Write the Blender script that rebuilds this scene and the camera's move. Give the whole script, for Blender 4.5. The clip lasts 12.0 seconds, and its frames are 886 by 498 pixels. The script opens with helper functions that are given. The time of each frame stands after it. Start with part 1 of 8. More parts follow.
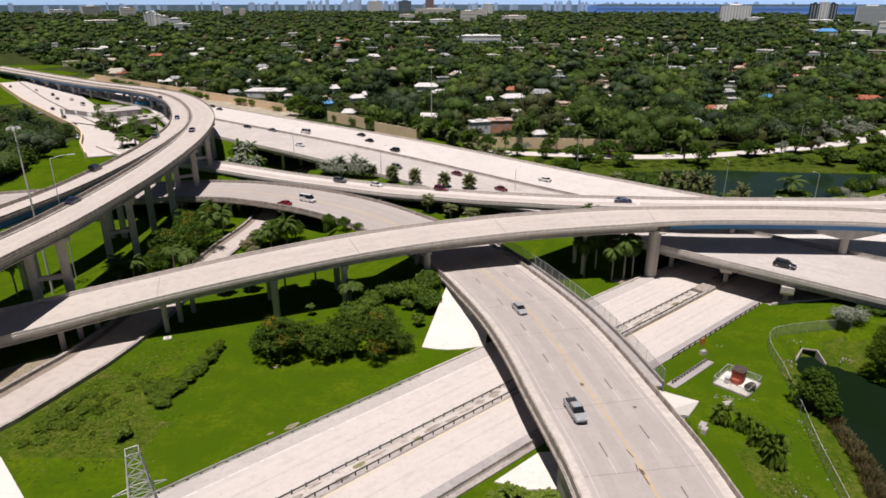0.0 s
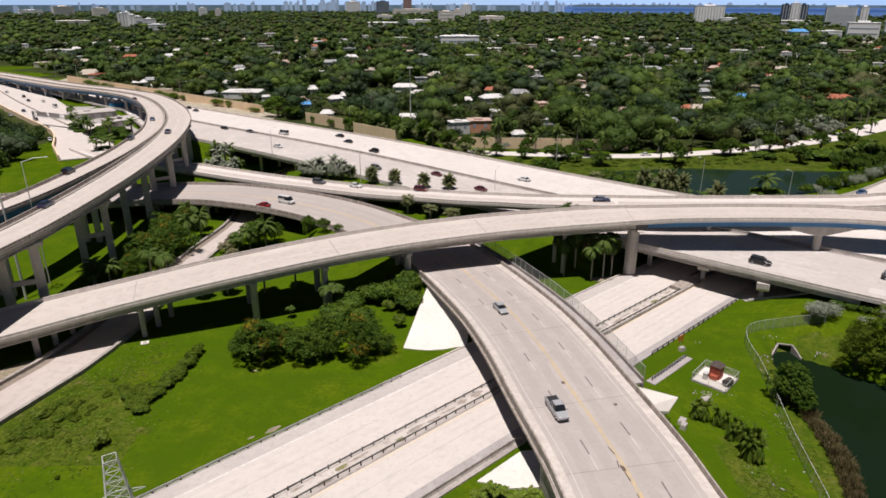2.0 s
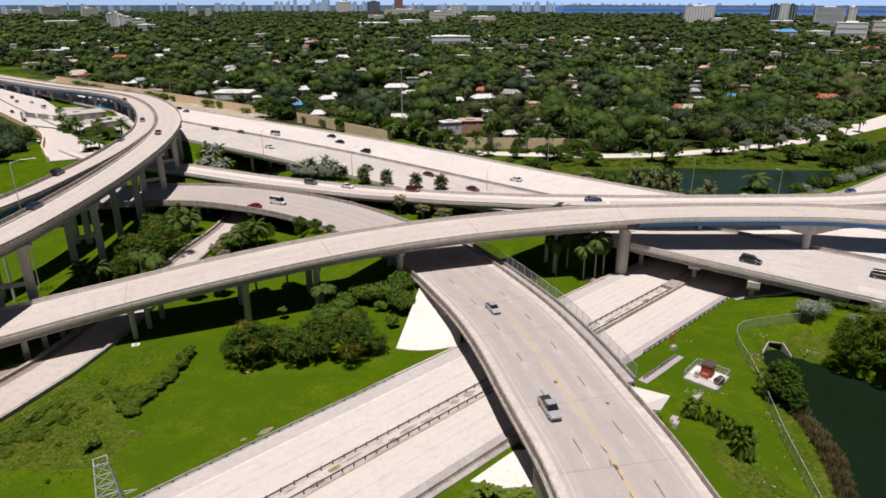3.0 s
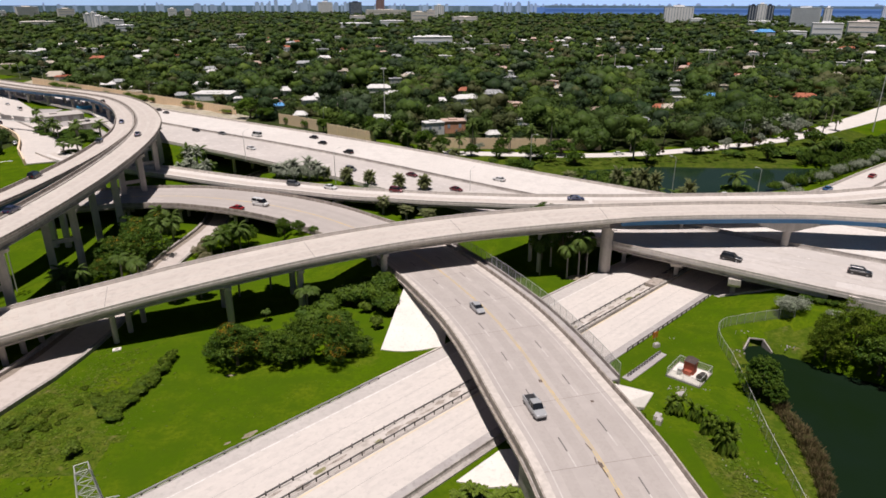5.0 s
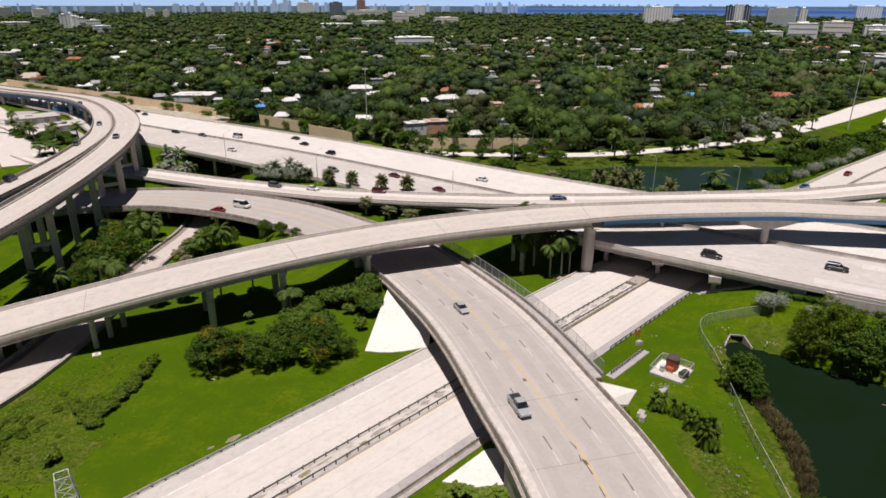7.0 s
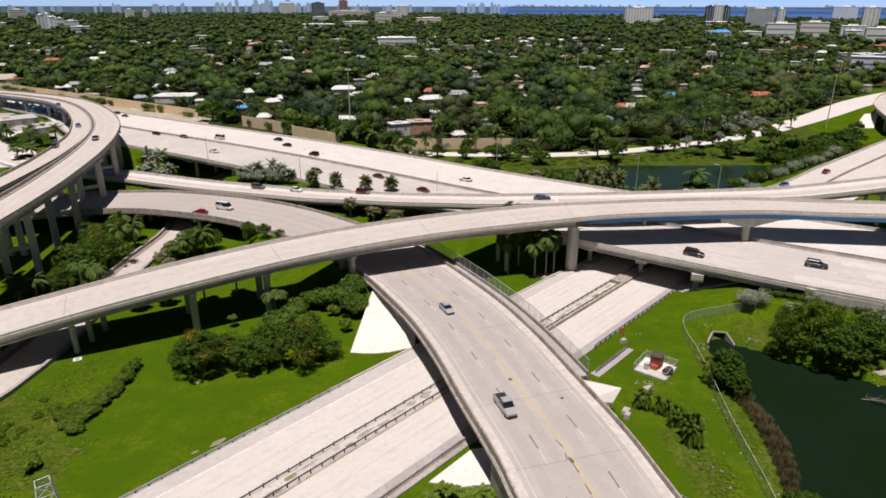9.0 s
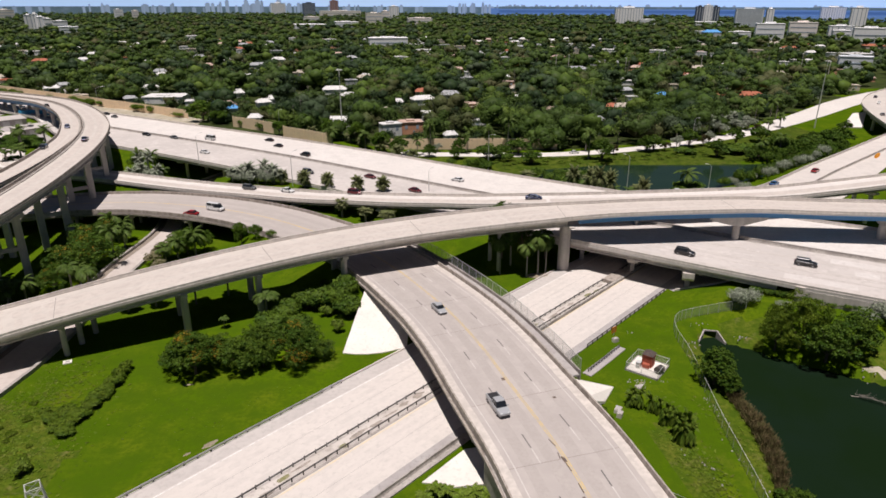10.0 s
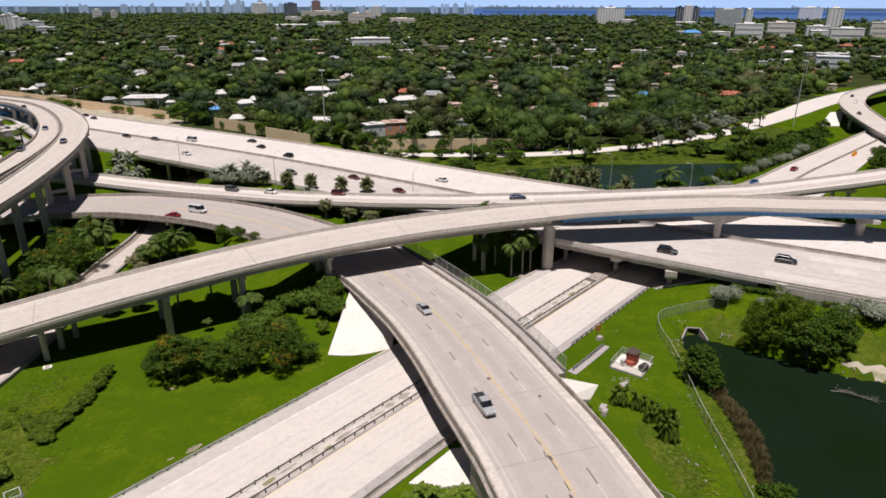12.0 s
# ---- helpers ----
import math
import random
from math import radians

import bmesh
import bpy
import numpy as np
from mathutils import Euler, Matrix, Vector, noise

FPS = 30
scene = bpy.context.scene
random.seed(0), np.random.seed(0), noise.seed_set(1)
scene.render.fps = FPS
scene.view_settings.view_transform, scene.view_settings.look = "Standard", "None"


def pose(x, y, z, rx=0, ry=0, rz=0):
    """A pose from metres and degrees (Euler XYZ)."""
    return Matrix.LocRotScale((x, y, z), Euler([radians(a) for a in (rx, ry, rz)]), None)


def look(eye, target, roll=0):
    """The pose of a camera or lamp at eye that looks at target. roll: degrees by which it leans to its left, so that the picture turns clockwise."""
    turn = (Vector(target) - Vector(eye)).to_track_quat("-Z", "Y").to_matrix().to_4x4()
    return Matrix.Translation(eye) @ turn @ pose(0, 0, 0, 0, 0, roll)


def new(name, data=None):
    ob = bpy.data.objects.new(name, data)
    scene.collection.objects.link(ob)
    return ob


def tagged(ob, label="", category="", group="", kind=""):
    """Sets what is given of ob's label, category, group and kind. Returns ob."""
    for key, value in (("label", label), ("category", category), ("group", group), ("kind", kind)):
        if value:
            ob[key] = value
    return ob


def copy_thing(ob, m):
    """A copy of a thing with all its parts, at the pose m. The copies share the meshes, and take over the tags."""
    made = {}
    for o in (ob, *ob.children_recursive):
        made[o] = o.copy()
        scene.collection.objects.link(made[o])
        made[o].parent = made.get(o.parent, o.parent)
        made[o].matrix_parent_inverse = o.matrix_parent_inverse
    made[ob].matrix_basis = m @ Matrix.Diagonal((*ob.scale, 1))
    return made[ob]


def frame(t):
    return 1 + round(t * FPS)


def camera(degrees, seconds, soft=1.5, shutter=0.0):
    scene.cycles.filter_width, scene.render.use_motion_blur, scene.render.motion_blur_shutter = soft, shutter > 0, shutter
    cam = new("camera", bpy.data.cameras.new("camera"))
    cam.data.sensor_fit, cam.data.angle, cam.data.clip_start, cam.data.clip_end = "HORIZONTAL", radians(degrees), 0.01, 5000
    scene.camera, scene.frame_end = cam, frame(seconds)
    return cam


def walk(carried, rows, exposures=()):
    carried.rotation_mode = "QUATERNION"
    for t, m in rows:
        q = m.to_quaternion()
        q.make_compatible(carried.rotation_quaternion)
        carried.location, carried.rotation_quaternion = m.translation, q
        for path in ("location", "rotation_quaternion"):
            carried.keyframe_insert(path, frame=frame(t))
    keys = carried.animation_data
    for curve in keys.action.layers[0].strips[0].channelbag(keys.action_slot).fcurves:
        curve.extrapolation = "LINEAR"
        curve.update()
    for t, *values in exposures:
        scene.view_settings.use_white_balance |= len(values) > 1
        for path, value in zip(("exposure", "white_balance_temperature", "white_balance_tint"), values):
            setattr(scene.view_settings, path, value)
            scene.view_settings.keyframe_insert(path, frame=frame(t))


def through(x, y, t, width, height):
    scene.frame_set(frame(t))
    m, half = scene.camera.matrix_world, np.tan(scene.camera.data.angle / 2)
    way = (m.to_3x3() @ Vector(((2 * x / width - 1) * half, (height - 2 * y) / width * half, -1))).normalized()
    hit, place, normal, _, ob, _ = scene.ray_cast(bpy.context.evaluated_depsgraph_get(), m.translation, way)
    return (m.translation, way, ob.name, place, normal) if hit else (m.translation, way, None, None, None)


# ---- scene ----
cam = camera(69.4, 12.0, 1.62)
EYE = (0.0, 0.0, 64.0)
# seconds, yaw, pitch, roll: the drone hovers and pans slowly to its right
TURN = [
    (0.0, 0.000, -21.116, 0.006),
    (0.5, -0.652, -21.107, -0.011),
    (1.0, -1.123, -21.098, -0.026),
    (1.5, -1.492, -21.089, -0.038),
    (2.0, -1.856, -21.080, -0.049),
    (2.5, -2.237, -21.071, -0.058),
    (3.0, -2.595, -21.061, -0.066),
    (5.0, -4.124, -21.024, -0.086),
    (5.5, -4.523, -21.015, -0.089),
    (6.0, -4.926, -21.006, -0.092),
    (6.5, -5.328, -20.996, -0.094),
    (7.0, -5.711, -20.987, -0.097),
    (9.0, -7.169, -20.953, -0.110),
    (9.5, -7.550, -20.945, -0.115),
    (10.0, -7.920, -20.937, -0.121),
    (10.5, -8.300, -20.929, -0.129),
    (11.0, -8.664, -20.922, -0.137),
    (11.5, -9.024, -20.915, -0.148),
    (12.0, -9.380, -20.908, -0.160)
]
walk(cam, [(t, pose(*EYE, 90 + pitch, roll, yaw)) for t, yaw, pitch, roll in TURN], exposures=((0, 0.0, 6560, 14), (12, 0.0, 6560, 14)))

# ---- world and sun ----
SUN_FROM = Vector((-0.08, -0.19, 1.0)).normalized()
world = bpy.data.worlds.new("sky")
scene.world = world
world.use_nodes = True
wn = world.node_tree.nodes
sky = wn.new("ShaderNodeTexSky")
sky.sky_type = "NISHITA"
sky.sun_disc = False
sky.sun_elevation = math.asin(SUN_FROM.z)
sky.sun_rotation = math.atan2(SUN_FROM.x, SUN_FROM.y)
sky.dust_density = 0.3
sky.air_density = 1.0
sky.ozone_density = 3.0
tint = wn.new("ShaderNodeMix")
tint.data_type, tint.blend_type = "RGBA", "MULTIPLY"
tint.inputs["Factor"].default_value = 1.0
tint.inputs["B"].default_value = (0.87, 0.86, 1.0, 1)
world.node_tree.links.new(sky.outputs[0], tint.inputs["A"])
world.node_tree.links.new(tint.outputs["Result"], wn["Background"].inputs[0])
wn["Background"].inputs[1].default_value = 0.020
sun = new("sun", bpy.data.lights.new("sun", "SUN"))
sun.data.energy = 5.0
sun.data.angle = radians(0.5)
sun.data.color = (0.995, 0.94, 0.90)
sun.matrix_world = look(SUN_FROM * 100, (0, 0, 0))
scene.view_settings.exposure = 0.0


# ---- materials ----
def material(name, colour, rough=0.8, spots=(), bump=0.0, bump_scale=8.0, metal=0.0, vary=0.0, island=0.0, coat=0.0, gloss=0.5, streaks=None):
    """colour: linear base. spots: (scale, colour, share, softness) layers of noise laid over it, sizes in metres."""
    m = bpy.data.materials.new(name)
    m.use_nodes = True
    n, l = m.node_tree.nodes, m.node_tree.links
    b = n["Principled BSDF"]
    b.inputs["Roughness"].default_value = rough
    b.inputs["Metallic"].default_value = metal
    b.inputs["Coat Weight"].default_value = coat
    b.inputs["Specular IOR Level"].default_value = gloss
    where = n.new("ShaderNodeTexCoord").outputs["Object"]
    rgb = n.new("ShaderNodeRGB")
    rgb.outputs[0].default_value = (*colour, 1)
    out = rgb.outputs[0]
    for size, other, share, soft in spots:
        tex = n.new("ShaderNodeTexNoise")
        tex.inputs["Scale"].default_value = 1.0 / size
        tex.inputs["Detail"].default_value = 6
        tex.inputs["Roughness"].default_value = 0.62
        l.new(where, tex.inputs["Vector"])
        ramp = n.new("ShaderNodeMapRange")
        mid = 0.5 + (0.5 - share) * 0.5
        ramp.inputs["From Min"].default_value = mid - soft
        ramp.inputs["From Max"].default_value = mid + soft
        l.new(tex.outputs["Fac"], ramp.inputs["Value"])
        mix = n.new("ShaderNodeMix")
        mix.data_type = "RGBA"
        mix.inputs["B"].default_value = (*other, 1)
        l.new(ramp.outputs[0], mix.inputs["Factor"])
        l.new(out, mix.inputs["A"])
        out = mix.outputs["Result"]
    if streaks:
        # rain streaks that run down upright faces
        squeeze = n.new("ShaderNodeMapping")
        squeeze.inputs["Scale"].default_value = (1.1, 1.1, 0.05)
        l.new(where, squeeze.inputs["Vector"])
        tex = n.new("ShaderNodeTexNoise")
        tex.inputs["Scale"].default_value = 1.0
        tex.inputs["Detail"].default_value = 5
        l.new(squeeze.outputs[0], tex.inputs["Vector"])
        ramp = n.new("ShaderNodeMapRange")
        ramp.inputs["From Min"].default_value = 0.42
        ramp.inputs["From Max"].default_value = 0.66
        l.new(tex.outputs["Fac"], ramp.inputs["Value"])
        mix = n.new("ShaderNodeMix")
        mix.data_type = "RGBA"
        mix.inputs["B"].default_value = (*streaks, 1)
        l.new(ramp.outputs[0], mix.inputs["Factor"])
        l.new(out, mix.inputs["A"])
        out = mix.outputs["Result"]
    if vary or island:
        src = n.new("ShaderNodeObjectInfo").outputs["Random"] if vary else n.new("ShaderNodeNewGeometry").outputs["Random Per Island"]
        amount = vary or island
        span = n.new("ShaderNodeMapRange")
        span.inputs["To Min"].default_value = 1 - amount
        span.inputs["To Max"].default_value = 1 + amount
        l.new(src, span.inputs["Value"])
        hsv = n.new("ShaderNodeHueSaturation")
        l.new(span.outputs[0], hsv.inputs["Value"])
        l.new(out, hsv.inputs["Color"])
        out = hsv.outputs[0]
    l.new(out, b.inputs["Base Color"])
    if bump:
        tex = n.new("ShaderNodeTexNoise")
        tex.inputs["Scale"].default_value = bump_scale
        tex.inputs["Detail"].default_value = 5
        l.new(where, tex.inputs["Vector"])
        bp = n.new("ShaderNodeBump")
        bp.inputs["Strength"].default_value = bump
        bp.inputs["Distance"].default_value = 0.05
        l.new(tex.outputs["Fac"], bp.inputs["Height"])
        l.new(bp.outputs[0], b.inputs["Normal"])
    return m


def foliage(name, colour, other, island=0.45, patch=6.0, through=0.3, more=()):
    """Leaves: two tones in clumps, each leaf lighter or darker, with some light passing through."""
    m = material(name, colour, 0.55, [(patch, other, 0.5, 0.12), *more], island=island)
    n, l = m.node_tree.nodes, m.node_tree.links
    b = n["Principled BSDF"]
    b.inputs["Specular IOR Level"].default_value = 0.12
    t = n.new("ShaderNodeBsdfTranslucent")
    l.new(b.inputs["Base Color"].links[0].from_socket, t.inputs["Color"])
    mix = n.new("ShaderNodeMixShader")
    mix.inputs[0].default_value = through
    l.new(b.outputs[0], mix.inputs[1])
    l.new(t.outputs[0], mix.inputs[2])
    l.new(mix.outputs[0], n["Material Output"].inputs["Surface"])
    return m


PALE = material("pale_concrete", (0.60, 0.55, 0.50), 0.85, [(9, (0.54, 0.49, 0.45), 0.5, 0.15), (1.2, (0.48, 0.44, 0.40), 0.35, 0.12)], 0.2, streaks=(0.46, 0.42, 0.38))
DECK = material("deck_concrete", (0.565, 0.518, 0.47), 0.85, [(14, (0.51, 0.465, 0.42), 0.5, 0.15), (2.0, (0.46, 0.42, 0.38), 0.3, 0.12)], 0.15)
HIGHWAY = material("highway_concrete", (0.61, 0.56, 0.515), 0.85, [(30, (0.565, 0.52, 0.48), 0.5, 0.12), (4, (0.52, 0.48, 0.445), 0.35, 0.12), (0.9, (0.49, 0.455, 0.42), 0.28, 0.1)], 0.15)
MAIN_CONCRETE = material("bleached_concrete", (0.665, 0.625, 0.585), 0.85, [(30, (0.62, 0.58, 0.54), 0.5, 0.12), (4, (0.57, 0.535, 0.50), 0.35, 0.12), (0.9, (0.53, 0.495, 0.465), 0.28, 0.1)], 0.15)
RAMP = material("ramp_concrete", (0.458, 0.414, 0.385), 0.85, [(16, (0.398, 0.36, 0.335), 0.5, 0.14), (5, (0.372, 0.335, 0.312), 0.3, 0.10), (1.8, (0.39, 0.352, 0.328), 0.35, 0.2)], 0.2)
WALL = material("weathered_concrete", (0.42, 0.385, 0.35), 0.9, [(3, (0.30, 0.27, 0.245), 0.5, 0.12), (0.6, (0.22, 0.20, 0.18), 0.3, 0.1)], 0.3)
SHOULDER = material("shoulder_concrete", (0.40, 0.375, 0.36), 0.9, [(5, (0.34, 0.31, 0.30), 0.5, 0.12), (0.8, (0.29, 0.27, 0.26), 0.3, 0.1)], 0.2)
PAVED = material("slope_paving", (0.74, 0.70, 0.64), 0.85, [(6, (0.67, 0.63, 0.575), 0.5, 0.12), (0.7, (0.58, 0.54, 0.49), 0.25, 0.1)], 0.15)
WHITE_LINE = material("white_line", (0.72, 0.70, 0.67), 0.7, [(0.8, (0.5, 0.47, 0.45), 0.4, 0.12)])
BLACK_LINE = material("black_line", (0.12, 0.115, 0.11), 0.8, [(0.8, (0.2, 0.18, 0.17), 0.4, 0.12)])
YELLOW_LINE = material("yellow_line", (0.60, 0.44, 0.17), 0.7, [(2.5, (0.48, 0.39, 0.25), 0.5, 0.12), (0.5, (0.43, 0.37, 0.29), 0.4, 0.12)])
FADED_LINE = material("faded_line", (0.56, 0.53, 0.50), 0.75, [(1.2, (0.46, 0.43, 0.40), 0.5, 0.14)])
PALE_YELLOW = material("pale_yellow_line", (0.66, 0.54, 0.34), 0.75, [(0.9, (0.58, 0.51, 0.42), 0.5, 0.14)])
BLUE_STEEL = material("blue_steel", (0.025, 0.15, 0.35), 0.45, [(4, (0.04, 0.19, 0.40), 0.5, 0.15)])
LOW_SHOULDER = material("low_shoulder", (0.50, 0.465, 0.435), 0.9, [(7, (0.45, 0.415, 0.39), 0.5, 0.14), (1.0, (0.40, 0.37, 0.345), 0.32, 0.12)], 0.2)
LOW_MEDIAN = material("low_median", (0.57, 0.525, 0.485), 0.92, [(6, (0.50, 0.455, 0.41), 0.5, 0.12), (2.2, (0.36, 0.32, 0.285), 0.27, 0.07), (0.7, (0.33, 0.29, 0.25), 0.22, 0.08)], 0.3)
STAINED = material("stained_concrete", (0.45, 0.40, 0.355), 0.9, [(4, (0.35, 0.305, 0.265), 0.5, 0.14), (0.7, (0.28, 0.24, 0.205), 0.38, 0.12)], 0.4, streaks=(0.24, 0.205, 0.175))
DARK_STEEL = material("dark_steel", (0.06, 0.055, 0.05), 0.6, [(1, (0.1, 0.08, 0.06), 0.4, 0.1)])
GALV = material("galvanised_steel", (0.58, 0.58, 0.56), 0.55, [(1, (0.46, 0.46, 0.45), 0.4, 0.1)], metal=0.2)
GRASS = material("grass", (0.070, 0.125, 0.003), 0.95, [(34, (0.053, 0.103, 0.003), 0.5, 0.08), (12, (0.097, 0.136, 0.006), 0.40, 0.10), (4.5, (0.052, 0.097, 0.004), 0.44, 0.09), (16, (0.115, 0.135, 0.014), 0.14, 0.06), (0.8, (0.052, 0.094, 0.004), 0.40, 0.13)], 0.6, 2.5, gloss=0.0)
MEADOW = material("meadow", (0.076, 0.114, 0.009), 0.95, [(6, (0.112, 0.128, 0.018), 0.5, 0.10), (2.5, (0.050, 0.086, 0.007), 0.45, 0.09), (3.2, (0.150, 0.138, 0.048), 0.22, 0.07), (0.7, (0.044, 0.076, 0.006), 0.42, 0.13)], 0.45, 2.2, gloss=0.0)
UNDERGROWTH = material("undergrowth", (0.030, 0.045, 0.012), 0.95, [(14, (0.055, 0.075, 0.015), 0.45, 0.1), (3, (0.10, 0.085, 0.055), 0.3, 0.08), (0.8, (0.02, 0.03, 0.008), 0.4, 0.12)], 0.5, 1.5, gloss=0.05)
SCRUB = material("bank_scrub", (0.050, 0.082, 0.008), 0.95, [(9, (0.080, 0.104, 0.014), 0.45, 0.10), (3, (0.030, 0.054, 0.006), 0.45, 0.09), (1.2, (0.095, 0.105, 0.024), 0.3, 0.1)], 0.6, 1.6, gloss=0.0)
SAND = material("sandy_verge", (0.44, 0.39, 0.31), 0.95, [(8, (0.36, 0.32, 0.24), 0.5, 0.14), (2.2, (0.20, 0.20, 0.10), 0.3, 0.08)], 0.4)
TAN_WALL = material("tan_wall", (0.86, 0.66, 0.45), 0.9, [(8, (0.80, 0.61, 0.41), 0.5, 0.12), (1, (0.73, 0.55, 0.38), 0.3, 0.1)], 0.2)
WOODS = [foliage(n, a, b, 0.2, 5.0, 0.22, [(40, c, 0.4, 0.08)]) for n, a, b, c in (
    ("woodland_leaf", (0.048, 0.086, 0.018), (0.076, 0.124, 0.022), (0.060, 0.094, 0.026)),
    ("dark_woodland_leaf", (0.023, 0.046, 0.018), (0.042, 0.073, 0.021), (0.033, 0.055, 0.026)),
    ("sunny_woodland_leaf", (0.084, 0.136, 0.022), (0.116, 0.162, 0.030), (0.076, 0.126, 0.022)),
    ("olive_woodland_leaf", (0.088, 0.098, 0.036), (0.066, 0.090, 0.032), (0.104, 0.100, 0.045)),
    ("grey_woodland_leaf", (0.066, 0.098, 0.048), (0.050, 0.083, 0.038), (0.080, 0.107, 0.058)))]
LEAF_DARK = foliage("dark_leaf", (0.036, 0.082, 0.009), (0.083, 0.136, 0.014), 0.3, 2.2, 0.14)


# ---- building blocks ----
def mesh(name, verts, faces, mat):
    me = bpy.data.meshes.new(name)
    me.from_pydata([tuple(map(float, v)) for v in verts], [], [tuple(f) for f in faces])
    me.materials.append(mat)
    me.validate()
    return me


def thing(name, label, category, group="", kind="", at=(0, 0, 0)):
    ob = tagged(new(name), label, category, group, kind)
    ob.location = at
    return ob


def part(name, shape, mat, parent=None, label=""):
    """shape: (vertices, faces) or a bmesh. Links it as one mesh under its thing or part."""
    if isinstance(shape, tuple):
        me = mesh(name, *shape, mat)
    else:
        me = bpy.data.meshes.new(name)
        shape.to_mesh(me)
        shape.free()
        me.materials.append(mat)
    ob = new(name, me)
    ob.parent = parent
    return tagged(ob, label)


def join(*shapes):
    verts, faces = [], []
    for v, f in shapes:
        k = len(verts)
        verts += list(v)
        faces += [tuple(i + k for i in q) for q in f]
    return verts, faces


def box(x0, y0, z0, x1, y1, z1, turn=0.0, at=(0, 0, 0), taper=1.0):
    """A block, its top scaled by taper, turned about z and moved."""
    c, s = math.cos(turn), math.sin(turn)
    mx, my = (x0 + x1) / 2, (y0 + y1) / 2
    out = []
    for z, k in ((z0, 1.0), (z1, taper)):
        for x, y in ((x0, y0), (x1, y0), (x1, y1), (x0, y1)):
            x, y = mx + (x - mx) * k, my + (y - my) * k
            out.append((at[0] + c * x - s * y, at[1] + s * x + c * y, at[2] + z))
    return out, [(3, 2, 1, 0), (4, 5, 6, 7), (0, 1, 5, 4), (1, 2, 6, 5), (2, 3, 7, 6), (3, 0, 4, 7)]


def tube(a, b, r0, r1, n=8):
    """A tapered rod from a to b."""
    a, b = Vector(a), Vector(b)
    d = (b - a).normalized()
    u = d.orthogonal().normalized()
    w = d.cross(u)
    verts = []
    for p, r in ((a, r0), (b, r1)):
        for i in range(n):
            k = 2 * math.pi * i / n
            verts.append(p + (u * math.cos(k) + w * math.sin(k)) * r)
    faces = [(i, (i + 1) % n, n + (i + 1) % n, n + i) for i in range(n)]
    return verts, faces + [tuple(range(n - 1, -1, -1)), tuple(range(n, 2 * n))]


def spline(points, step=3.0):
    """A smooth line through the points, with a station every step metres or so."""
    p = np.array(points, float)
    p = np.vstack([2 * p[0] - p[1], p, 2 * p[-1] - p[-2]])
    out = []
    for i in range(1, len(p) - 2):
        n = max(2, int(np.linalg.norm(p[i + 1] - p[i]) / step))
        for k in range(n):
            t = k / n
            a, b, c, d = p[i - 1], p[i], p[i + 1], p[i + 2]
            out.append(0.5 * (2 * b + (c - a) * t + (2 * a - 5 * b + 4 * c - d) * t * t + (3 * b - a - 3 * c + d) * t ** 3))
    out.append(p[-2])
    return np.array(out)


def rights(path):
    d = np.gradient(path[:, :2], axis=0)
    d /= np.linalg.norm(d, axis=1)[:, None]
    return np.stack([d[:, 1], -d[:, 0]], 1)


def shifted(path, off, up=0.0):
    r = rights(path)
    out = path.copy()
    out[:, :2] += r * (np.asarray(off).reshape(-1, 1) if np.ndim(off) else off)
    out[:, 2] += up
    return out


def sweep(path, profile, off=0.0):
    """Carries a closed profile of (right, up) points along the path."""
    r, n, m = rights(path), len(path), len(profile)
    verts = []
    for i in range(n):
        o = off[i] if np.ndim(off) else off
        for a, z in profile:
            verts.append((path[i, 0] + r[i, 0] * (a + o), path[i, 1] + r[i, 1] * (a + o), path[i, 2] + z))
    faces = [(i * m + j, i * m + (j + 1) % m, (i + 1) * m + (j + 1) % m, (i + 1) * m + j) for i in range(n - 1) for j in range(m)]
    return verts, faces + [tuple(range(m - 1, -1, -1)), tuple((n - 1) * m + j for j in range(m))]


def slab(path, left, right, top=0.0, thick=0.3):
    """A road slab between two offsets, which may change along the path."""
    r, n = rights(path), len(path)
    left, right = np.broadcast_to(left, n), np.broadcast_to(right, n)
    verts = []
    for i in range(n):
        for a, z in ((-left[i], top), (right[i], top), (right[i], top - thick), (-left[i], top - thick)):
            verts.append((path[i, 0] + r[i, 0] * a, path[i, 1] + r[i, 1] * a, path[i, 2] + z))
    faces = [(i * 4 + j, i * 4 + (j + 1) % 4, i * 4 + 4 + (j + 1) % 4, i * 4 + 4 + j) for i in range(n - 1) for j in range(4)]
    return verts, faces + [(3, 2, 1, 0), tuple((n - 1) * 4 + j for j in range(4))]


def dashes(path, off, length=3.0, period=12.2, width=0.16, lift=0.012, start=0.0):
    """Painted dashes along a line beside the path."""
    q = shifted(path, off, lift)
    run = np.concatenate([[0], np.cumsum(np.linalg.norm(np.diff(q, axis=0), axis=1))])
    shapes, s = [], start
    while s + length < run[-1]:
        at = [np.array([np.interp(v, run, q[:, k]) for k in range(3)]) for v in (s, s + length)]
        d = (at[1] - at[0])[:2]
        d /= np.linalg.norm(d)
        w = np.array([d[1], -d[0], 0]) * width / 2
        shapes.append(([at[0] - w, at[0] + w, at[1] + w, at[1] - w], [(0, 1, 2, 3)]))
        s += period
    return shapes


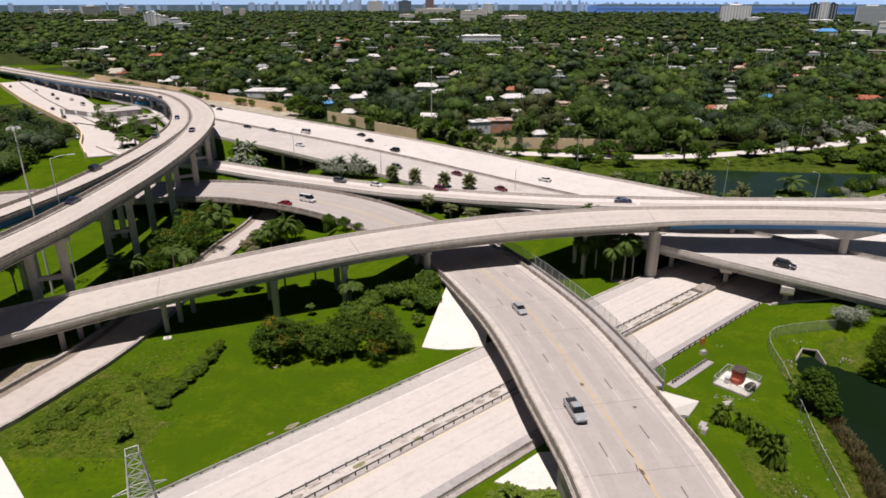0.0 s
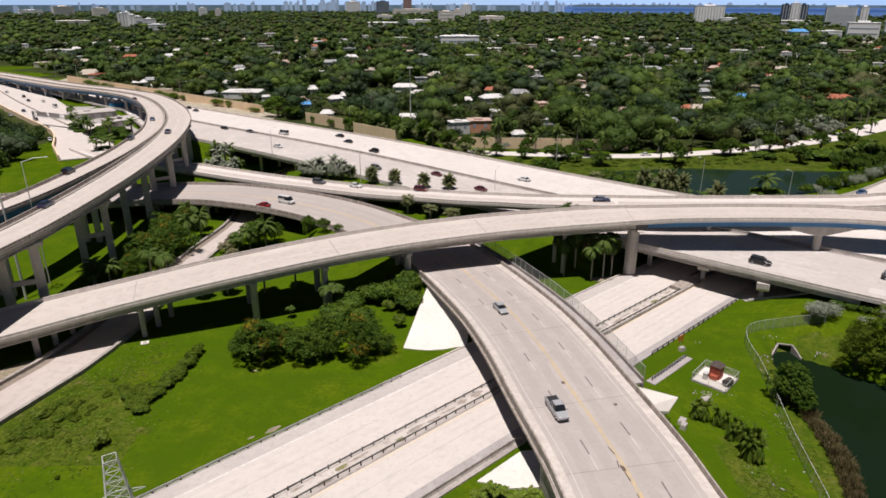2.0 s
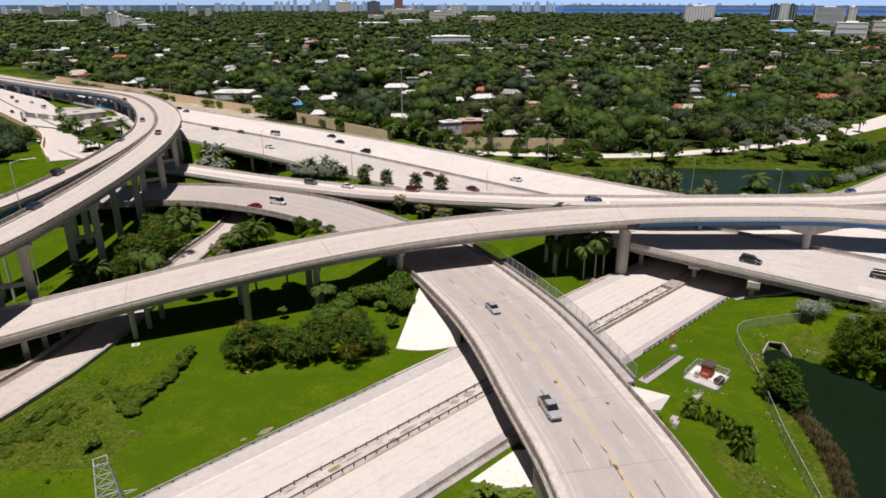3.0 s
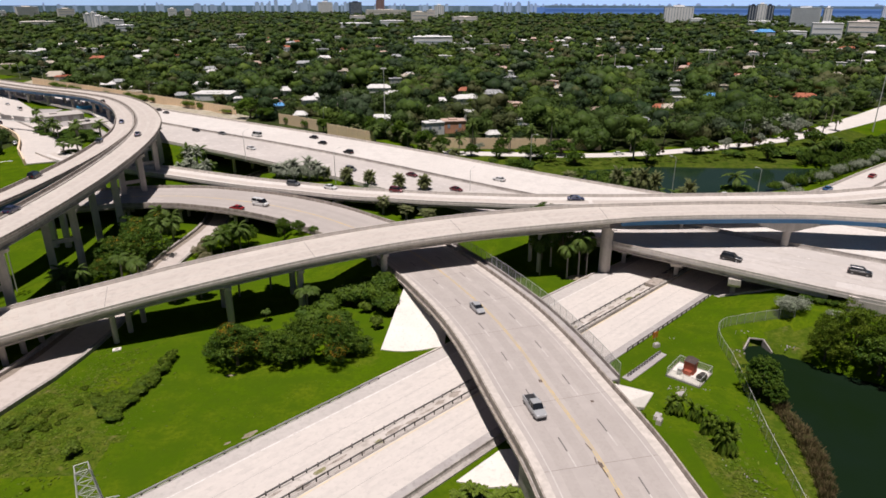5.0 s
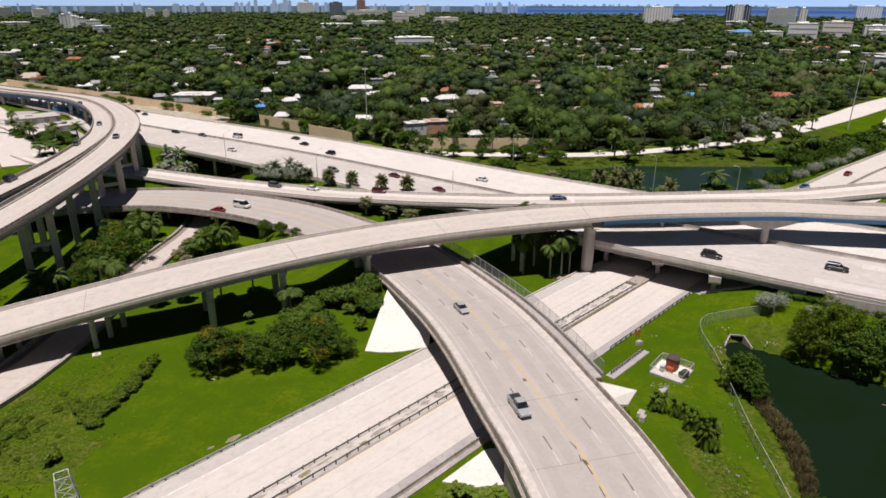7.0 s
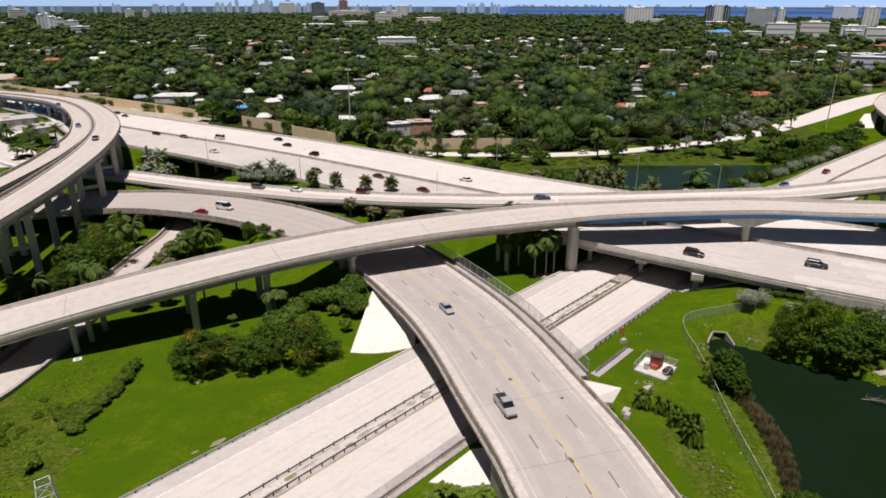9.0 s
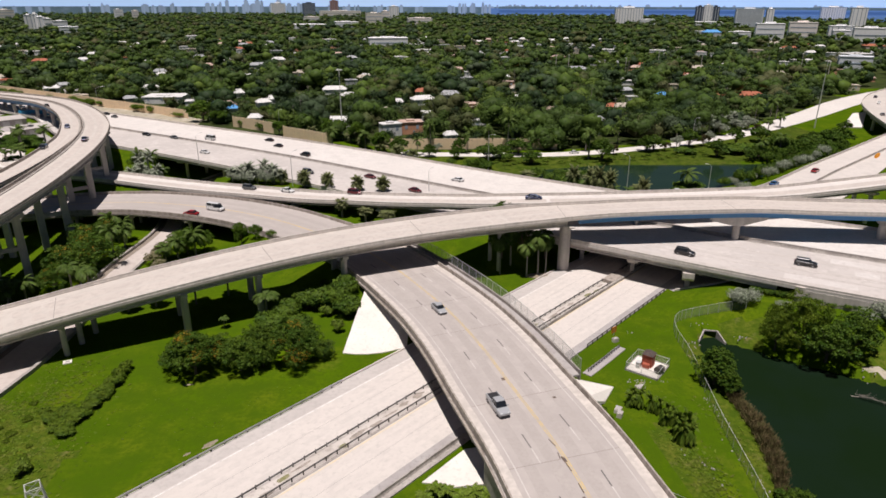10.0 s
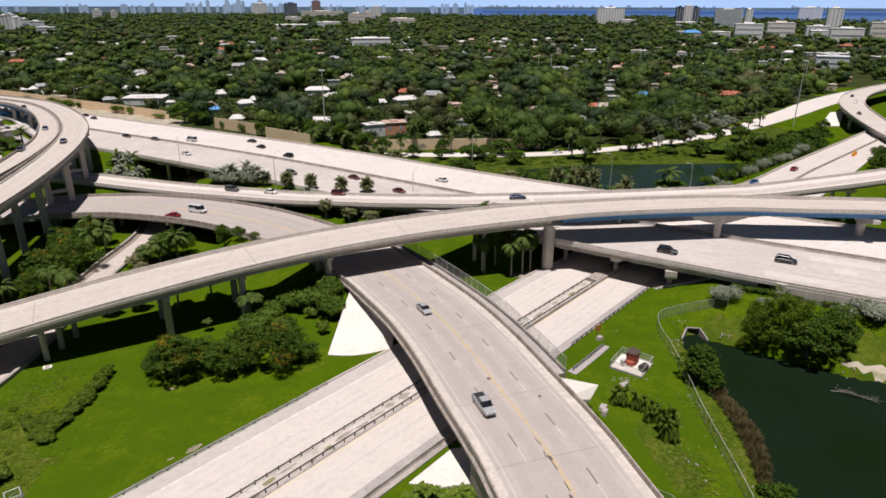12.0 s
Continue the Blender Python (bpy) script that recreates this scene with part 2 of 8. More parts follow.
BARRIER = [(-0.30, 0.0), (0.30, 0.0), (0.22, 0.14), (0.10, 0.42), (0.09, 0.86), (-0.09, 0.86), (-0.10, 0.42), (-0.22, 0.14)]
PARAPET = [(-0.2, -0.02), (0.2, -0.02), (0.2, 0.30), (0.13, 0.38), (0.12, 0.84), (-0.14, 0.84), (-0.2, 0.3)]


def girder_shape(width, depth, top):
    return [(-width / 2, top), (width / 2, top), (width / 2, top - 0.2), (width * 0.2, top - 0.35), (width * 0.2, top - depth + 0.35),
            (width / 2, top - depth + 0.2), (width / 2, top - depth), (-width / 2, top - depth), (-width / 2, top - depth + 0.2),
            (-width * 0.2, top - depth + 0.35), (-width * 0.2, top - 0.35), (-width / 2, top - 0.2)]


def viaduct(name, label, path, left, right, surface, girders=5, depth=1.5, girder_mat=None, fascia=None, edge=None):
    """A raised road: slab, parapets on both sides and longitudinal girders."""
    v = thing(name, label, "bridge", kind="structure" if name.startswith("road") else "")
    part("deck", slab(path, left, right, 0.0, 0.3), surface, v)
    lo, ro = np.broadcast_to(left, len(path)), np.broadcast_to(right, len(path))
    part("parapet", sweep(path, PARAPET, -lo + 0.2), edge or PALE, v)
    part("parapet", sweep(path, PARAPET, ro - 0.2), edge or PALE, v)
    for k in range(girders):
        f = (k + 0.5) / girders if girders > 2 else k
        off = -lo + 1.5 + (lo + ro - 3.0) * (k / (girders - 1))
        outer = k in (0, girders - 1)
        part("girder", sweep(path, girder_shape(0.9, depth, -0.3), off), (fascia if outer and fascia else girder_mat or WALL), v)
    return v


def pier(v, x, y, z_top, turn, width, columns=2, radius=0.6, square=False, cap=1.1, ground=0.0, mat=None, flare=False, thick=0.65):
    """A pier under a viaduct: a cap beam across it, on columns. turn: the direction of the road, in radians."""
    mat = mat or PALE
    c, s = math.cos(turn + math.pi / 2), math.sin(turn + math.pi / 2)
    h, b = width / 2, thick if not flare else 0.9
    prof = [(-h, z_top), (h, z_top), (h, z_top - cap * 0.55), (h - 1.4, z_top - cap), (-h + 1.4, z_top - cap), (-h, z_top - cap * 0.55)]
    if flare:
        prof = [(-h, z_top), (h, z_top), (h, z_top - cap * 0.4), (1.2, z_top - cap), (-1.2, z_top - cap), (-h, z_top - cap * 0.4)]
    verts = [(x + c * a - s * w, y + s * a + c * w, z) for w in (-b, b) for a, z in prof]
    n = len(prof)
    faces = [tuple(range(n - 1, -1, -1)), tuple(range(n, 2 * n))] + [(i, (i + 1) % n, n + (i + 1) % n, n + i) for i in range(n)]
    head = part("pier_cap", (verts, faces), mat, v)
    for k in range(columns):
        a = 0 if columns == 1 else (-1 + 2 * k / (columns - 1)) * (h - 1.9 if columns > 1 else 0)
        px, py = x + c * a, y + s * a
        if square:
            shape = box(-radius, -radius * 0.8, ground - 0.3, radius, radius * 0.8, z_top - cap + 0.05, turn + math.pi / 2, (px, py, 0))
        else:
            shape = tube((px, py, ground - 0.3), (px, py, z_top - cap + 0.05), radius, radius, 14)
        part("column", shape, mat, head)
    return head


# ---- plan of the roads: x, y, z of their middle lines ----
LOW = spline([(-52, 43.3, 0.02), (-26.5, 65.9, 0.02), (20.0, 105.0, 0.02), (68.0, 145.3, 0.02), (130.0, 197.4, 0.02)], 6)
NEAR = spline([(-140, 82, 3.6), (-108, 97.5, 4.9), (-84.9, 109.2, 6.0), (-68.1, 118.2, 7.4), (-46.7, 126.0, 10.0), (-23.6, 135.3, 11.7), (-4.96, 141.9, 12.5), (14.06, 146.8, 13.1),
               (30.4, 149.5, 13.5), (45.2, 149.8, 14.3), (57.7, 149.0, 15.0), (72.3, 147.6, 15.6), (88.7, 146.4, 15.8), (101, 145.2, 15.8), (114.3, 141.8, 15.8), (137.4, 136.5, 15.8), (182, 124, 15.8)])
RAMP_LINE = spline([(29.8, 20, 3.6), (29.3, 45, 4.6), (27.2, 64.2, 5.6), (26.0, 72.5, 6.1), (23.2, 86.6, 6.5), (21.0, 99.7, 6.3), (17.9, 113.3, 6.0), (13.8, 126.2, 5.6), (8.0, 141.6, 5.1),
                    (0.0, 156.0, 5.2), (-11.5, 169.0, 5.4), (-24.5, 182.0, 5.6), (-40.5, 193.2, 5.7), (-58.0, 201.0, 5.8), (-73.0, 204.5, 5.8), (-95, 203, 5.8), (-145, 190, 5.6), (-230, 168, 5.0)])
MAIN = spline([(-440, 640, 2.6), (-349, 544, 2.8), (-207, 418, 4.6), (-115, 333, 6.5), (-45, 276, 6.5), (-8.6, 243.5, 6.5), (39, 198, 6.5), (99.2, 140.6, 7.8), (125.5, 119.7, 7.8), (186, 71.4, 7.6)], 6)
SIDE = spline([(-151, 286, 3.4), (-128, 262, 4.6), (-104, 246, 5.8), (-84.5, 234.8, 6.3), (-68.1, 225.4, 6.4), (-51.9, 216.5, 6.5), (-34.9, 208.1, 6.8), (-15.0, 195.6, 8.0), (-0.7, 187.6, 9.2), (11.0, 180.9, 10.2), (23.4, 174.8, 11.3), (33.8, 169.8, 12.2), (51.3, 165.8, 13.0), (68.1, 161.9, 13.8), (112, 160.5, 14.0), (130.3, 162.7, 14.0), (169.2, 170.8, 14.0), (240, 190, 13.5)])
SERVICE = spline([(-95, 62, 0.03), (-77.5, 84, 0.03), (-70.5, 100, 0.03), (-66.5, 113, 0.03), (-63.0, 140, 0.03), (-60.5, 165, 0.03), (-56.8, 190, 0.03), (-59.5, 215, -0.3), (-62, 238, -2.0), (-56, 262, -2.3), (-34, 292, -2.3)], 5)
LOOP_NEAR = spline([(-91.7, 50.6, 20), (-87.7, 82.6, 20), (-84.6, 112, 20), (-82.8, 128, 20), (-82.3, 143.8, 20), (-82.4, 158.8, 20), (-83.2, 177.9, 20), (-86.2, 209.1, 20), (-90.9, 236.2, 20), (-98.9, 264.5, 19.4), (-110.4, 294, 18.3), (-125.3, 325.4, 16.9), (-141.5, 355, 15.4), (-159.2, 381.5, 14.2), (-179.5, 404.8, 13), (-202, 425, 12.3), (-231, 448.7, 11.4), (-274, 489.1, 10), (-324.6, 538.9, 8.3), (-378.7, 590, 6.8), (-429.8, 638.2, 5.7)], 4)
LOOP_FAR = spline([(-113.2, 69, 20), (-104.2, 104.1, 20), (-97.6, 139.1, 20), (-95.7, 150, 20), (-94.6, 163, 20), (-94.3, 188.3, 20), (-95.6, 210, 20), (-99.6, 238.1, 20), (-107, 261.8, 19.4), (-118.3, 290.6, 18.3), (-133, 321.5, 16.9), (-148.9, 350.6, 15.4), (-166, 376.3, 14.2), (-185.6, 398.8, 13), (-207.6, 418.5, 12.3), (-236.7, 442.3, 11.4), (-280, 482.9, 10), (-330.6, 532.7, 8.3), (-384.6, 583.7, 6.8), (-435.7, 631.9, 5.7)], 4)
BRANCH = spline([(50, 207, 6.5), (77, 187, 6.5), (103, 180.5, 6.5), (133, 182, 6.5), (178.5, 212.5, 6.4), (229, 247, 6.2), (300, 296, 6.0), (400, 366, 6)], 5)
WEST = spline([(-350, 545, 2.5), (-268, 442, 2.8), (-208, 372, 3.0), (-171, 328, 3.2), (-151, 290, 3.4), (-139, 264, 4.2)], 5)
FRONTAGE = spline([(-30, 301, 0.05), (22, 288.5, 0.05), (54.7, 282.7, 0.05), (91, 278.5, 0.05), (131.7, 285, 0.05), (180, 301.5, 0.05), (214.5, 320, 0.05), (246.6, 342, 0.05), (286, 370.5, 0.05), (334, 407, 0.05), (380, 438, 0.05), (440, 472, 0.05), (560, 530, 0.05)], 6)
FLYOVER = spline([(215, 180, 9), (236, 218, 9), (256, 262, 9), (284, 312, 9), (312, 352, 9), (352, 390, 9), (402, 421, 9), (500, 470, 9)], 5)


# ---- ground ----
def nearest(x, y, path):
    """Distance of points to a path, the signed side offset and the height of the path there."""
    p = path[:, :2]
    d2 = (x[:, None] - p[None, :, 0]) ** 2 + (y[:, None] - p[None, :, 1]) ** 2
    i = d2.argmin(1)
    r = rights(path)
    off = (x - p[i, 0]) * r[i, 0] + (y - p[i, 1]) * r[i, 1]
    return np.sqrt(d2[np.arange(len(x)), i]), off, path[i, 2]


def inside(x, y, poly):
    out = np.zeros(len(x), bool)
    j = len(poly) - 1
    for i in range(len(poly)):
        (xi, yi), (xj, yj) = poly[i], poly[j]
        cross = (yi > y) != (yj > y)
        out ^= cross & (x < (xj - xi) * (y - yi) / (yj - yi + 1e-12) + xi)
        j = i
    return out


POND = [(67.0, 105.8), (69.4, 111.4), (75.0, 111.2), (75.4, 107.4), (79.2, 104.2), (80.6, 101.8), (90.6, 93.2), (93.0, 90.6), (98.0, 88.0), (118, 80), (132, 58), (120, 30), (84, 22), (60, 34), (54, 52), (56.8, 63.6), (60.2, 69.2), (63.8, 78.4), (65.6, 87.8), (65.2, 92), (66.4, 99.2)]
UNDERPASS = [(-84, 270), (-74, 252), (-52, 236), (-42, 238), (-38, 262), (-58, 304), (-94, 304)]
CANAL = [(70, 240), (77.8, 256), (109.8, 260.7), (142.2, 256), (179.8, 253.2), (205, 262), (222, 262), (212, 254), (185, 243), (160, 229), (128, 213), (105, 207), (84, 222)]


def edge_distance(x, y, poly):
    best = np.full(len(x), 1e9)
    for (ax, ay), (bx, by) in zip(poly, poly[1:] + poly[:1]):
        t = np.clip(((x - ax) * (bx - ax) + (y - ay) * (by - ay)) / ((bx - ax) ** 2 + (by - ay) ** 2), 0, 1)
        best = np.minimum(best, np.hypot(x - ax - t * (bx - ax), y - ay - t * (by - ay)))
    return best


def smooth(v):
    v = np.clip(v, 0, 1)
    return v * v * (3 - 2 * v)


def ground_height(x, y):
    x, y = np.asarray(x, float), np.asarray(y, float)
    z = np.zeros(len(x))
    d_low, _, _ = nearest(x, y, LOW)
    d_serv, _, _ = nearest(x, y, SERVICE)
    d, off, top = nearest(x, y, MAIN)
    half = np.where((off > 0) & (x < 10) & (x > -96), 36.0, np.where((off > 0) & (x <= -96), np.interp(x, [-256, -170, -118], [1.0, 5.0, 27.0]), 27.0))
    h = np.clip(top - 0.5 - np.maximum(d - half, 0) / 2.0, 0, None)
    h = np.where((off > 0) & (x > 50), np.clip(5.0 - np.maximum(d - 26.5, 0) / 2.2, 0, None), h)
    z = np.maximum(z, h)
    z = np.maximum(z, np.where((off < 0) & (x < 20), np.clip(3.0 - np.maximum(d - 56, 0) / 3.0, 0, None) * smooth((20 - x) / 25), 0))
    d, off, top = nearest(x, y, BRANCH)
    z = np.maximum(z, np.clip(top - 0.5 - np.maximum(d - np.where(off > 0, 15.5, 10), 0) / 2.0, 0, None))
    d, off, top = nearest(x, y, SIDE)
    on = (x < -44)
    z = np.maximum(z, np.where(on, np.clip(top - 1.2 - np.maximum(d - 5.4, 0) / 1.3, 0, None), 0))
    d, off, top = nearest(x, y, WEST)
    z = np.maximum(z, np.clip(top - 0.45 - np.maximum(d - 30, 0) / 3.0, 0, None))
    d, off, top = nearest(x, y, RAMP_LINE)
    bank = np.clip(top - 0.5 - np.maximum(d - np.where(y > 165, 17.0, 9.6), 0) / 2.0, 0, None)
    south = smooth((66 - y) / 6) * (x > -20)
    north = smooth((y - 124) / 16) * smooth((x + 36) / 8)
    z = np.maximum(z, bank * np.maximum(south, north))
    low = smooth((d_low - 17) / 9)
    _, off_main, _ = nearest(x, y, MAIN)
    _, off_low, _ = nearest(x, y, LOW)
    low = np.where((x > 50) & (off_main > 0) & (off_low > 0), np.clip((d_low - 13.8) / 14, 0, 1), low)
    z *= np.where((x > -60) & (y < 230), low, 1)
    z *= np.where((y < 300) & (y > 60), smooth((d_serv - np.where(y > 232, 13.5, 6)) / np.where(y > 232, 2.5, 7)), 1)
    d, off, top = nearest(x, y, RAMP_LINE)
    z = np.where(d < 11, np.minimum(z, top - 0.45), z)
    d, off, top = nearest(x, y, WEST)
    z = np.where(d < np.interp(y, [264, 290, 370, 545], [11, 13, 17, 34]), np.minimum(z, top - 0.5), z)
    z = np.where(inside(x, y, UNDERPASS), np.minimum(z, -2.4), z)
    for poly, deep, run in ((POND, 3.2, 1.5), (CANAL, 2.2, 3.0)):
        wet = inside(x, y, poly)
        z = np.where(wet, np.minimum(z, -0.3) - (deep - 0.3) * smooth(edge_distance(x, y, poly) / run), z)
    return z


def ground_at(x, y):
    return float(ground_height(np.array([x]), np.array([y]))[0])


def lines(lo, hi, step, reach):
    fine = list(np.arange(lo, hi + step, step))
    out, s, v = [], step, fine[-1]
    while v < reach:
        s *= 1.25
        v += s
        out.append(min(v, reach))
    low, s, v = [], step, fine[0]
    while v > -reach:
        s *= 1.25
        v -= s
        low.append(max(v, -reach))
    return np.array(low[::-1] + fine + out)


gx, gy = lines(-150, 240, 1.8, 4900), lines(30, 330, 1.8, 4900)
GX, GY = np.meshgrid(gx, gy)
GZ = ground_height(GX.ravel(), GY.ravel())
rough = np.array([noise.noise(Vector((a * 0.09, b * 0.09, 0))) for a, b in zip(GX.ravel(), GY.ravel())])
GZ = np.where(GZ > -1, GZ + 0.12 * rough - 0.06, GZ)
nx = len(gx)
gv = np.stack([GX.ravel(), GY.ravel(), GZ], 1)
gf = [(j * nx + i, j * nx + i + 1, (j + 1) * nx + i + 1, (j + 1) * nx + i) for j in range(len(gy) - 1) for i in range(nx - 1)]
ground = tagged(part("ground", (gv, gf), GRASS), "mown green grass with dry patches", "grass", kind="structure")
for p in ground.data.polygons:
    p.use_smooth = True
ground.data.materials.append(UNDERGROWTH)
mid = np.array([p.center[:2] for p in ground.data.polygons])
_, off_main, _ = nearest(mid[:, 0], mid[:, 1], MAIN)
_, off_front, _ = nearest(mid[:, 0], mid[:, 1], FRONTAGE)
shade = (off_main < -37) & ((off_front < -10) | (mid[:, 0] < -20)) | ((mid[:, 0] < -175) & (off_main > 40) & (mid[:, 1] > 180))
ground.data.materials.append(MEADOW)
ground.data.materials.append(SAND)
ground.data.materials.append(SHOULDER)
ground.data.materials.append(SCRUB)
ragged = np.array([noise.noise(Vector((a * 0.16, b * 0.16, 7))) for a, b in mid])
rank = ((mid[:, 0] + 59) / 15) ** 2 + ((mid[:, 1] - 89) / 13) ** 2 + ragged * 0.8 < 1
rank |= ((mid[:, 0] - 47) / 3) ** 2 + ((mid[:, 1] - 74) / 12) ** 2 + ragged * 0.9 < 1
bank_x = np.interp(mid[:, 1], [63, 79.5, 89.5, 95.5, 101.7, 107.8], [53.2, 56.8, 59.4, 60.9, 62.4, 63.4])
rank |= (mid[:, 0] > bank_x + 0.6) & (mid[:, 0] < bank_x + 6 + 2 * ragged) & (mid[:, 1] > 52) & (mid[:, 1] < 108)
rank |= ((mid[:, 0] - 77) / 8) ** 2 + ((mid[:, 1] - 108.5) / 4) ** 2 + ragged * 0.7 < 1
rank |= ((mid[:, 0] - 104) / 13) ** 2 + ((mid[:, 1] - 92) / 7) ** 2 + ragged * 0.7 < 1
scrub = (off_front > 3.5 + 1.5 * ragged) & (off_front < 40) & (mid[:, 0] > 58) & (mid[:, 0] < 245) & (mid[:, 1] > 244)
rank |= (off_front > 3) & (off_front < 40) & (mid[:, 0] > 25) & (mid[:, 0] < 245) & (mid[:, 1] > 244)
bare = ((mid[:, 0] - 97) * 0.87 - (mid[:, 1] - 90.4) * 0.5) ** 2 / 36 + ((mid[:, 0] - 97) * 0.5 + (mid[:, 1] - 90.4) * 0.87) ** 2 / 2.6 + ragged * 0.5 < 1
paved = (mid[:, 1] > np.interp(mid[:, 0], [73.8, 77.2, 82.3, 88.1, 130], [129.6, 128.0, 125.7, 125.9, 126])) & (mid[:, 0] > 74) & (mid[:, 0] < 125) & (mid[:, 1] < 175) & (off_main > 0) & (off_main < 25.5)
ground.data.polygons.foreach_set("material_index", np.where(bare | (off_main < -25) & (off_main > -62) & (mid[:, 0] < -84) & (mid[:, 0] > -340) & (mid[:, 1] > 330), 3, np.where(paved, 4, np.where(scrub, 5, np.where(rank, 2, shade)))).astype(np.int32))


def flat(poly, z):
    return [(a, b, z) for a, b in poly], [tuple(range(len(poly) - 1, -1, -1))]


WATER = material("pond_water", (0.0075, 0.0165, 0.0095), 0.08, [(22, (0.0065, 0.0155, 0.0055), 0.5, 0.12)], 0.18, 1.2, gloss=0.05)

WATER.node_tree.nodes["Principled BSDF"].inputs["IOR"].default_value = 1.16


def grown(poly, k):
    cx, cy = np.mean([a for a, b in poly]), np.mean([b for a, b in poly])
    return [(a + (a - cx) / math.hypot(a - cx, b - cy) * k, b + (b - cy) / math.hypot(a - cx, b - cy) * k) for a, b in poly]


tagged(part("water", flat(grown(POND, 2.5), -1.5), WATER), "dark green still pond water", "water", kind="structure")
CANAL_WATER = material("canal_water", (0.011, 0.026, 0.013), 0.10, [(12, (0.014, 0.030, 0.016), 0.5, 0.2)], 0.15, 0.8, gloss=0.2)
tagged(part("water", flat(grown(CANAL, 2.5), -0.9), CANAL_WATER), "dark green canal water", "water", kind="structure")

# ---- the low highway ----
low = thing("road", "pale concrete dual highway in the grass", "road", kind="structure")
part("carriageway", slab(LOW, 9.6, -0.4, 0.06, 0.3), HIGHWAY, low)
part("carriageway", slab(LOW, -2.9, 11.8, 0.06, 0.3), HIGHWAY, low)
part("shoulder", slab(LOW, 12.6, -9.6, 0.05, 0.3), LOW_SHOULDER, low)
part("shoulder", slab(LOW, -11.8, 13.6, 0.05, 0.3), SHOULDER, low)
part("median", slab(LOW, 0.4, 2.9, 0.045, 0.3), LOW_MEDIAN, low)
part("median_kerb", slab(LOW, -2.55, 2.95, 0.16, 0.2), WALL, low)

# ---- the service road ----
serv = thing("road", "pale concrete service road below the viaducts", "road", kind="structure")
SERV_HALF = np.interp(SERVICE[:, 1], [122, 150], [4.6, 3.1])
SERVICE_MAT = material("service_concrete", (0.53, 0.475, 0.435), 0.88, [(9, (0.48, 0.425, 0.385), 0.5, 0.14), (1.6, (0.43, 0.375, 0.335), 0.33, 0.12)], 0.2)
GUTTER = material("dirty_gutter", (0.26, 0.215, 0.175), 0.95, [(2, (0.19, 0.155, 0.12), 0.5, 0.14), (0.5, (0.33, 0.29, 0.245), 0.3, 0.1)], 0.4)
part("carriageway", slab(SERVICE, SERV_HALF - 1.1, SERV_HALF, 0.04, 0.3), SERVICE_MAT, serv)
part("gutter", slab(SERVICE, SERV_HALF + 0.4, -SERV_HALF + 1.1, 0.035, 0.3), GUTTER, serv)
part("kerb", sweep(SERVICE, [(-0.35, -0.2), (0.35, -0.2), (0.35, 0.75), (-0.35, 0.75)], SERV_HALF + 0.7), WALL, serv)
part("kerb", sweep(SERVICE, [(-0.35, -0.2), (0.35, -0.2), (0.35, 0.75), (-0.35, 0.75)], -SERV_HALF - 0.7), WALL, serv)

# ---- the main highway, on its bank and bridges ----
main = thing("road", "very wide pale concrete highway with a median barrier", "road", kind="structure")
MAIN_NEAR = np.interp(MAIN[:, 0], [-330, -256, -210, -170, -118], [-9.0, -1.0, 3.0, 4.5, 26.0])
part("carriageway", slab(MAIN, 26, MAIN_NEAR, 0, 0.45), MAIN_CONCRETE, main)
part("median_barrier", sweep(MAIN[MAIN[:, 0] > -180], BARRIER, 0), WALL, main)
part("parapet", sweep(MAIN, PARAPET, -25.8), PALE, main)
part("parapet", sweep(MAIN, PARAPET, MAIN_NEAR - 0.2), PALE, main)

side = viaduct("ramp_viaduct", "pale concrete ramp viaduct rising over the highway", SIDE, 5.2, 5.2, MAIN_CONCRETE, 4, 1.0)
west_road = thing("road", "broad pale highway beyond the high viaduct", "road", kind="structure")
part("carriageway", slab(WEST, np.interp(WEST[:, 1], [264, 290, 370, 545], [10, 11, 14, 30]), np.interp(WEST[:, 1], [264, 290, 370, 545], [8.9, 12.5, 13.8, 16.5]), 0.0, 0.4), HIGHWAY, west_road)
part("retaining_wall", sweep(WEST, [(-0.3, -4), (0.3, -4), (0.3, 2.0), (-0.3, 2.0)], np.interp(WEST[:, 1], [264, 290, 370, 545], [9.2, 12.8, 14.1, 16.8])), TAN_WALL, west_road, "tan retaining wall")
part("median_barrier", sweep(WEST[WEST[:, 1] > 330], BARRIER, 2.0), WALL, west_road)
branch = thing("road", "pale concrete highway branch with guard rail", "road", kind="structure")
part("carriageway", slab(BRANCH, 8.6, np.interp(BRANCH[:, 0], [110, 133, 178, 225], [8.6, 15, 13, 8.6]), -0.02, 0.4), HIGHWAY, branch)
part("median_barrier", sweep(BRANCH[BRANCH[:, 0] > 150], BARRIER, 1.5), WALL, branch)
part("parapet", sweep(BRANCH[BRANCH[:, 0] > 100], PARAPET, -8.4), PALE, branch)
front = thing("road", "pale frontage road along the canal", "road", kind="structure")
FRONT_HALF = np.interp(FRONTAGE[:, 0], [170, 195, 245, 285, 335], [4.0, 4.3, 6.8, 8.2, 9.6])
part("carriageway", slab(FRONTAGE, FRONT_HALF, FRONT_HALF, 0.06, 0.3), MAIN_CONCRETE, front)

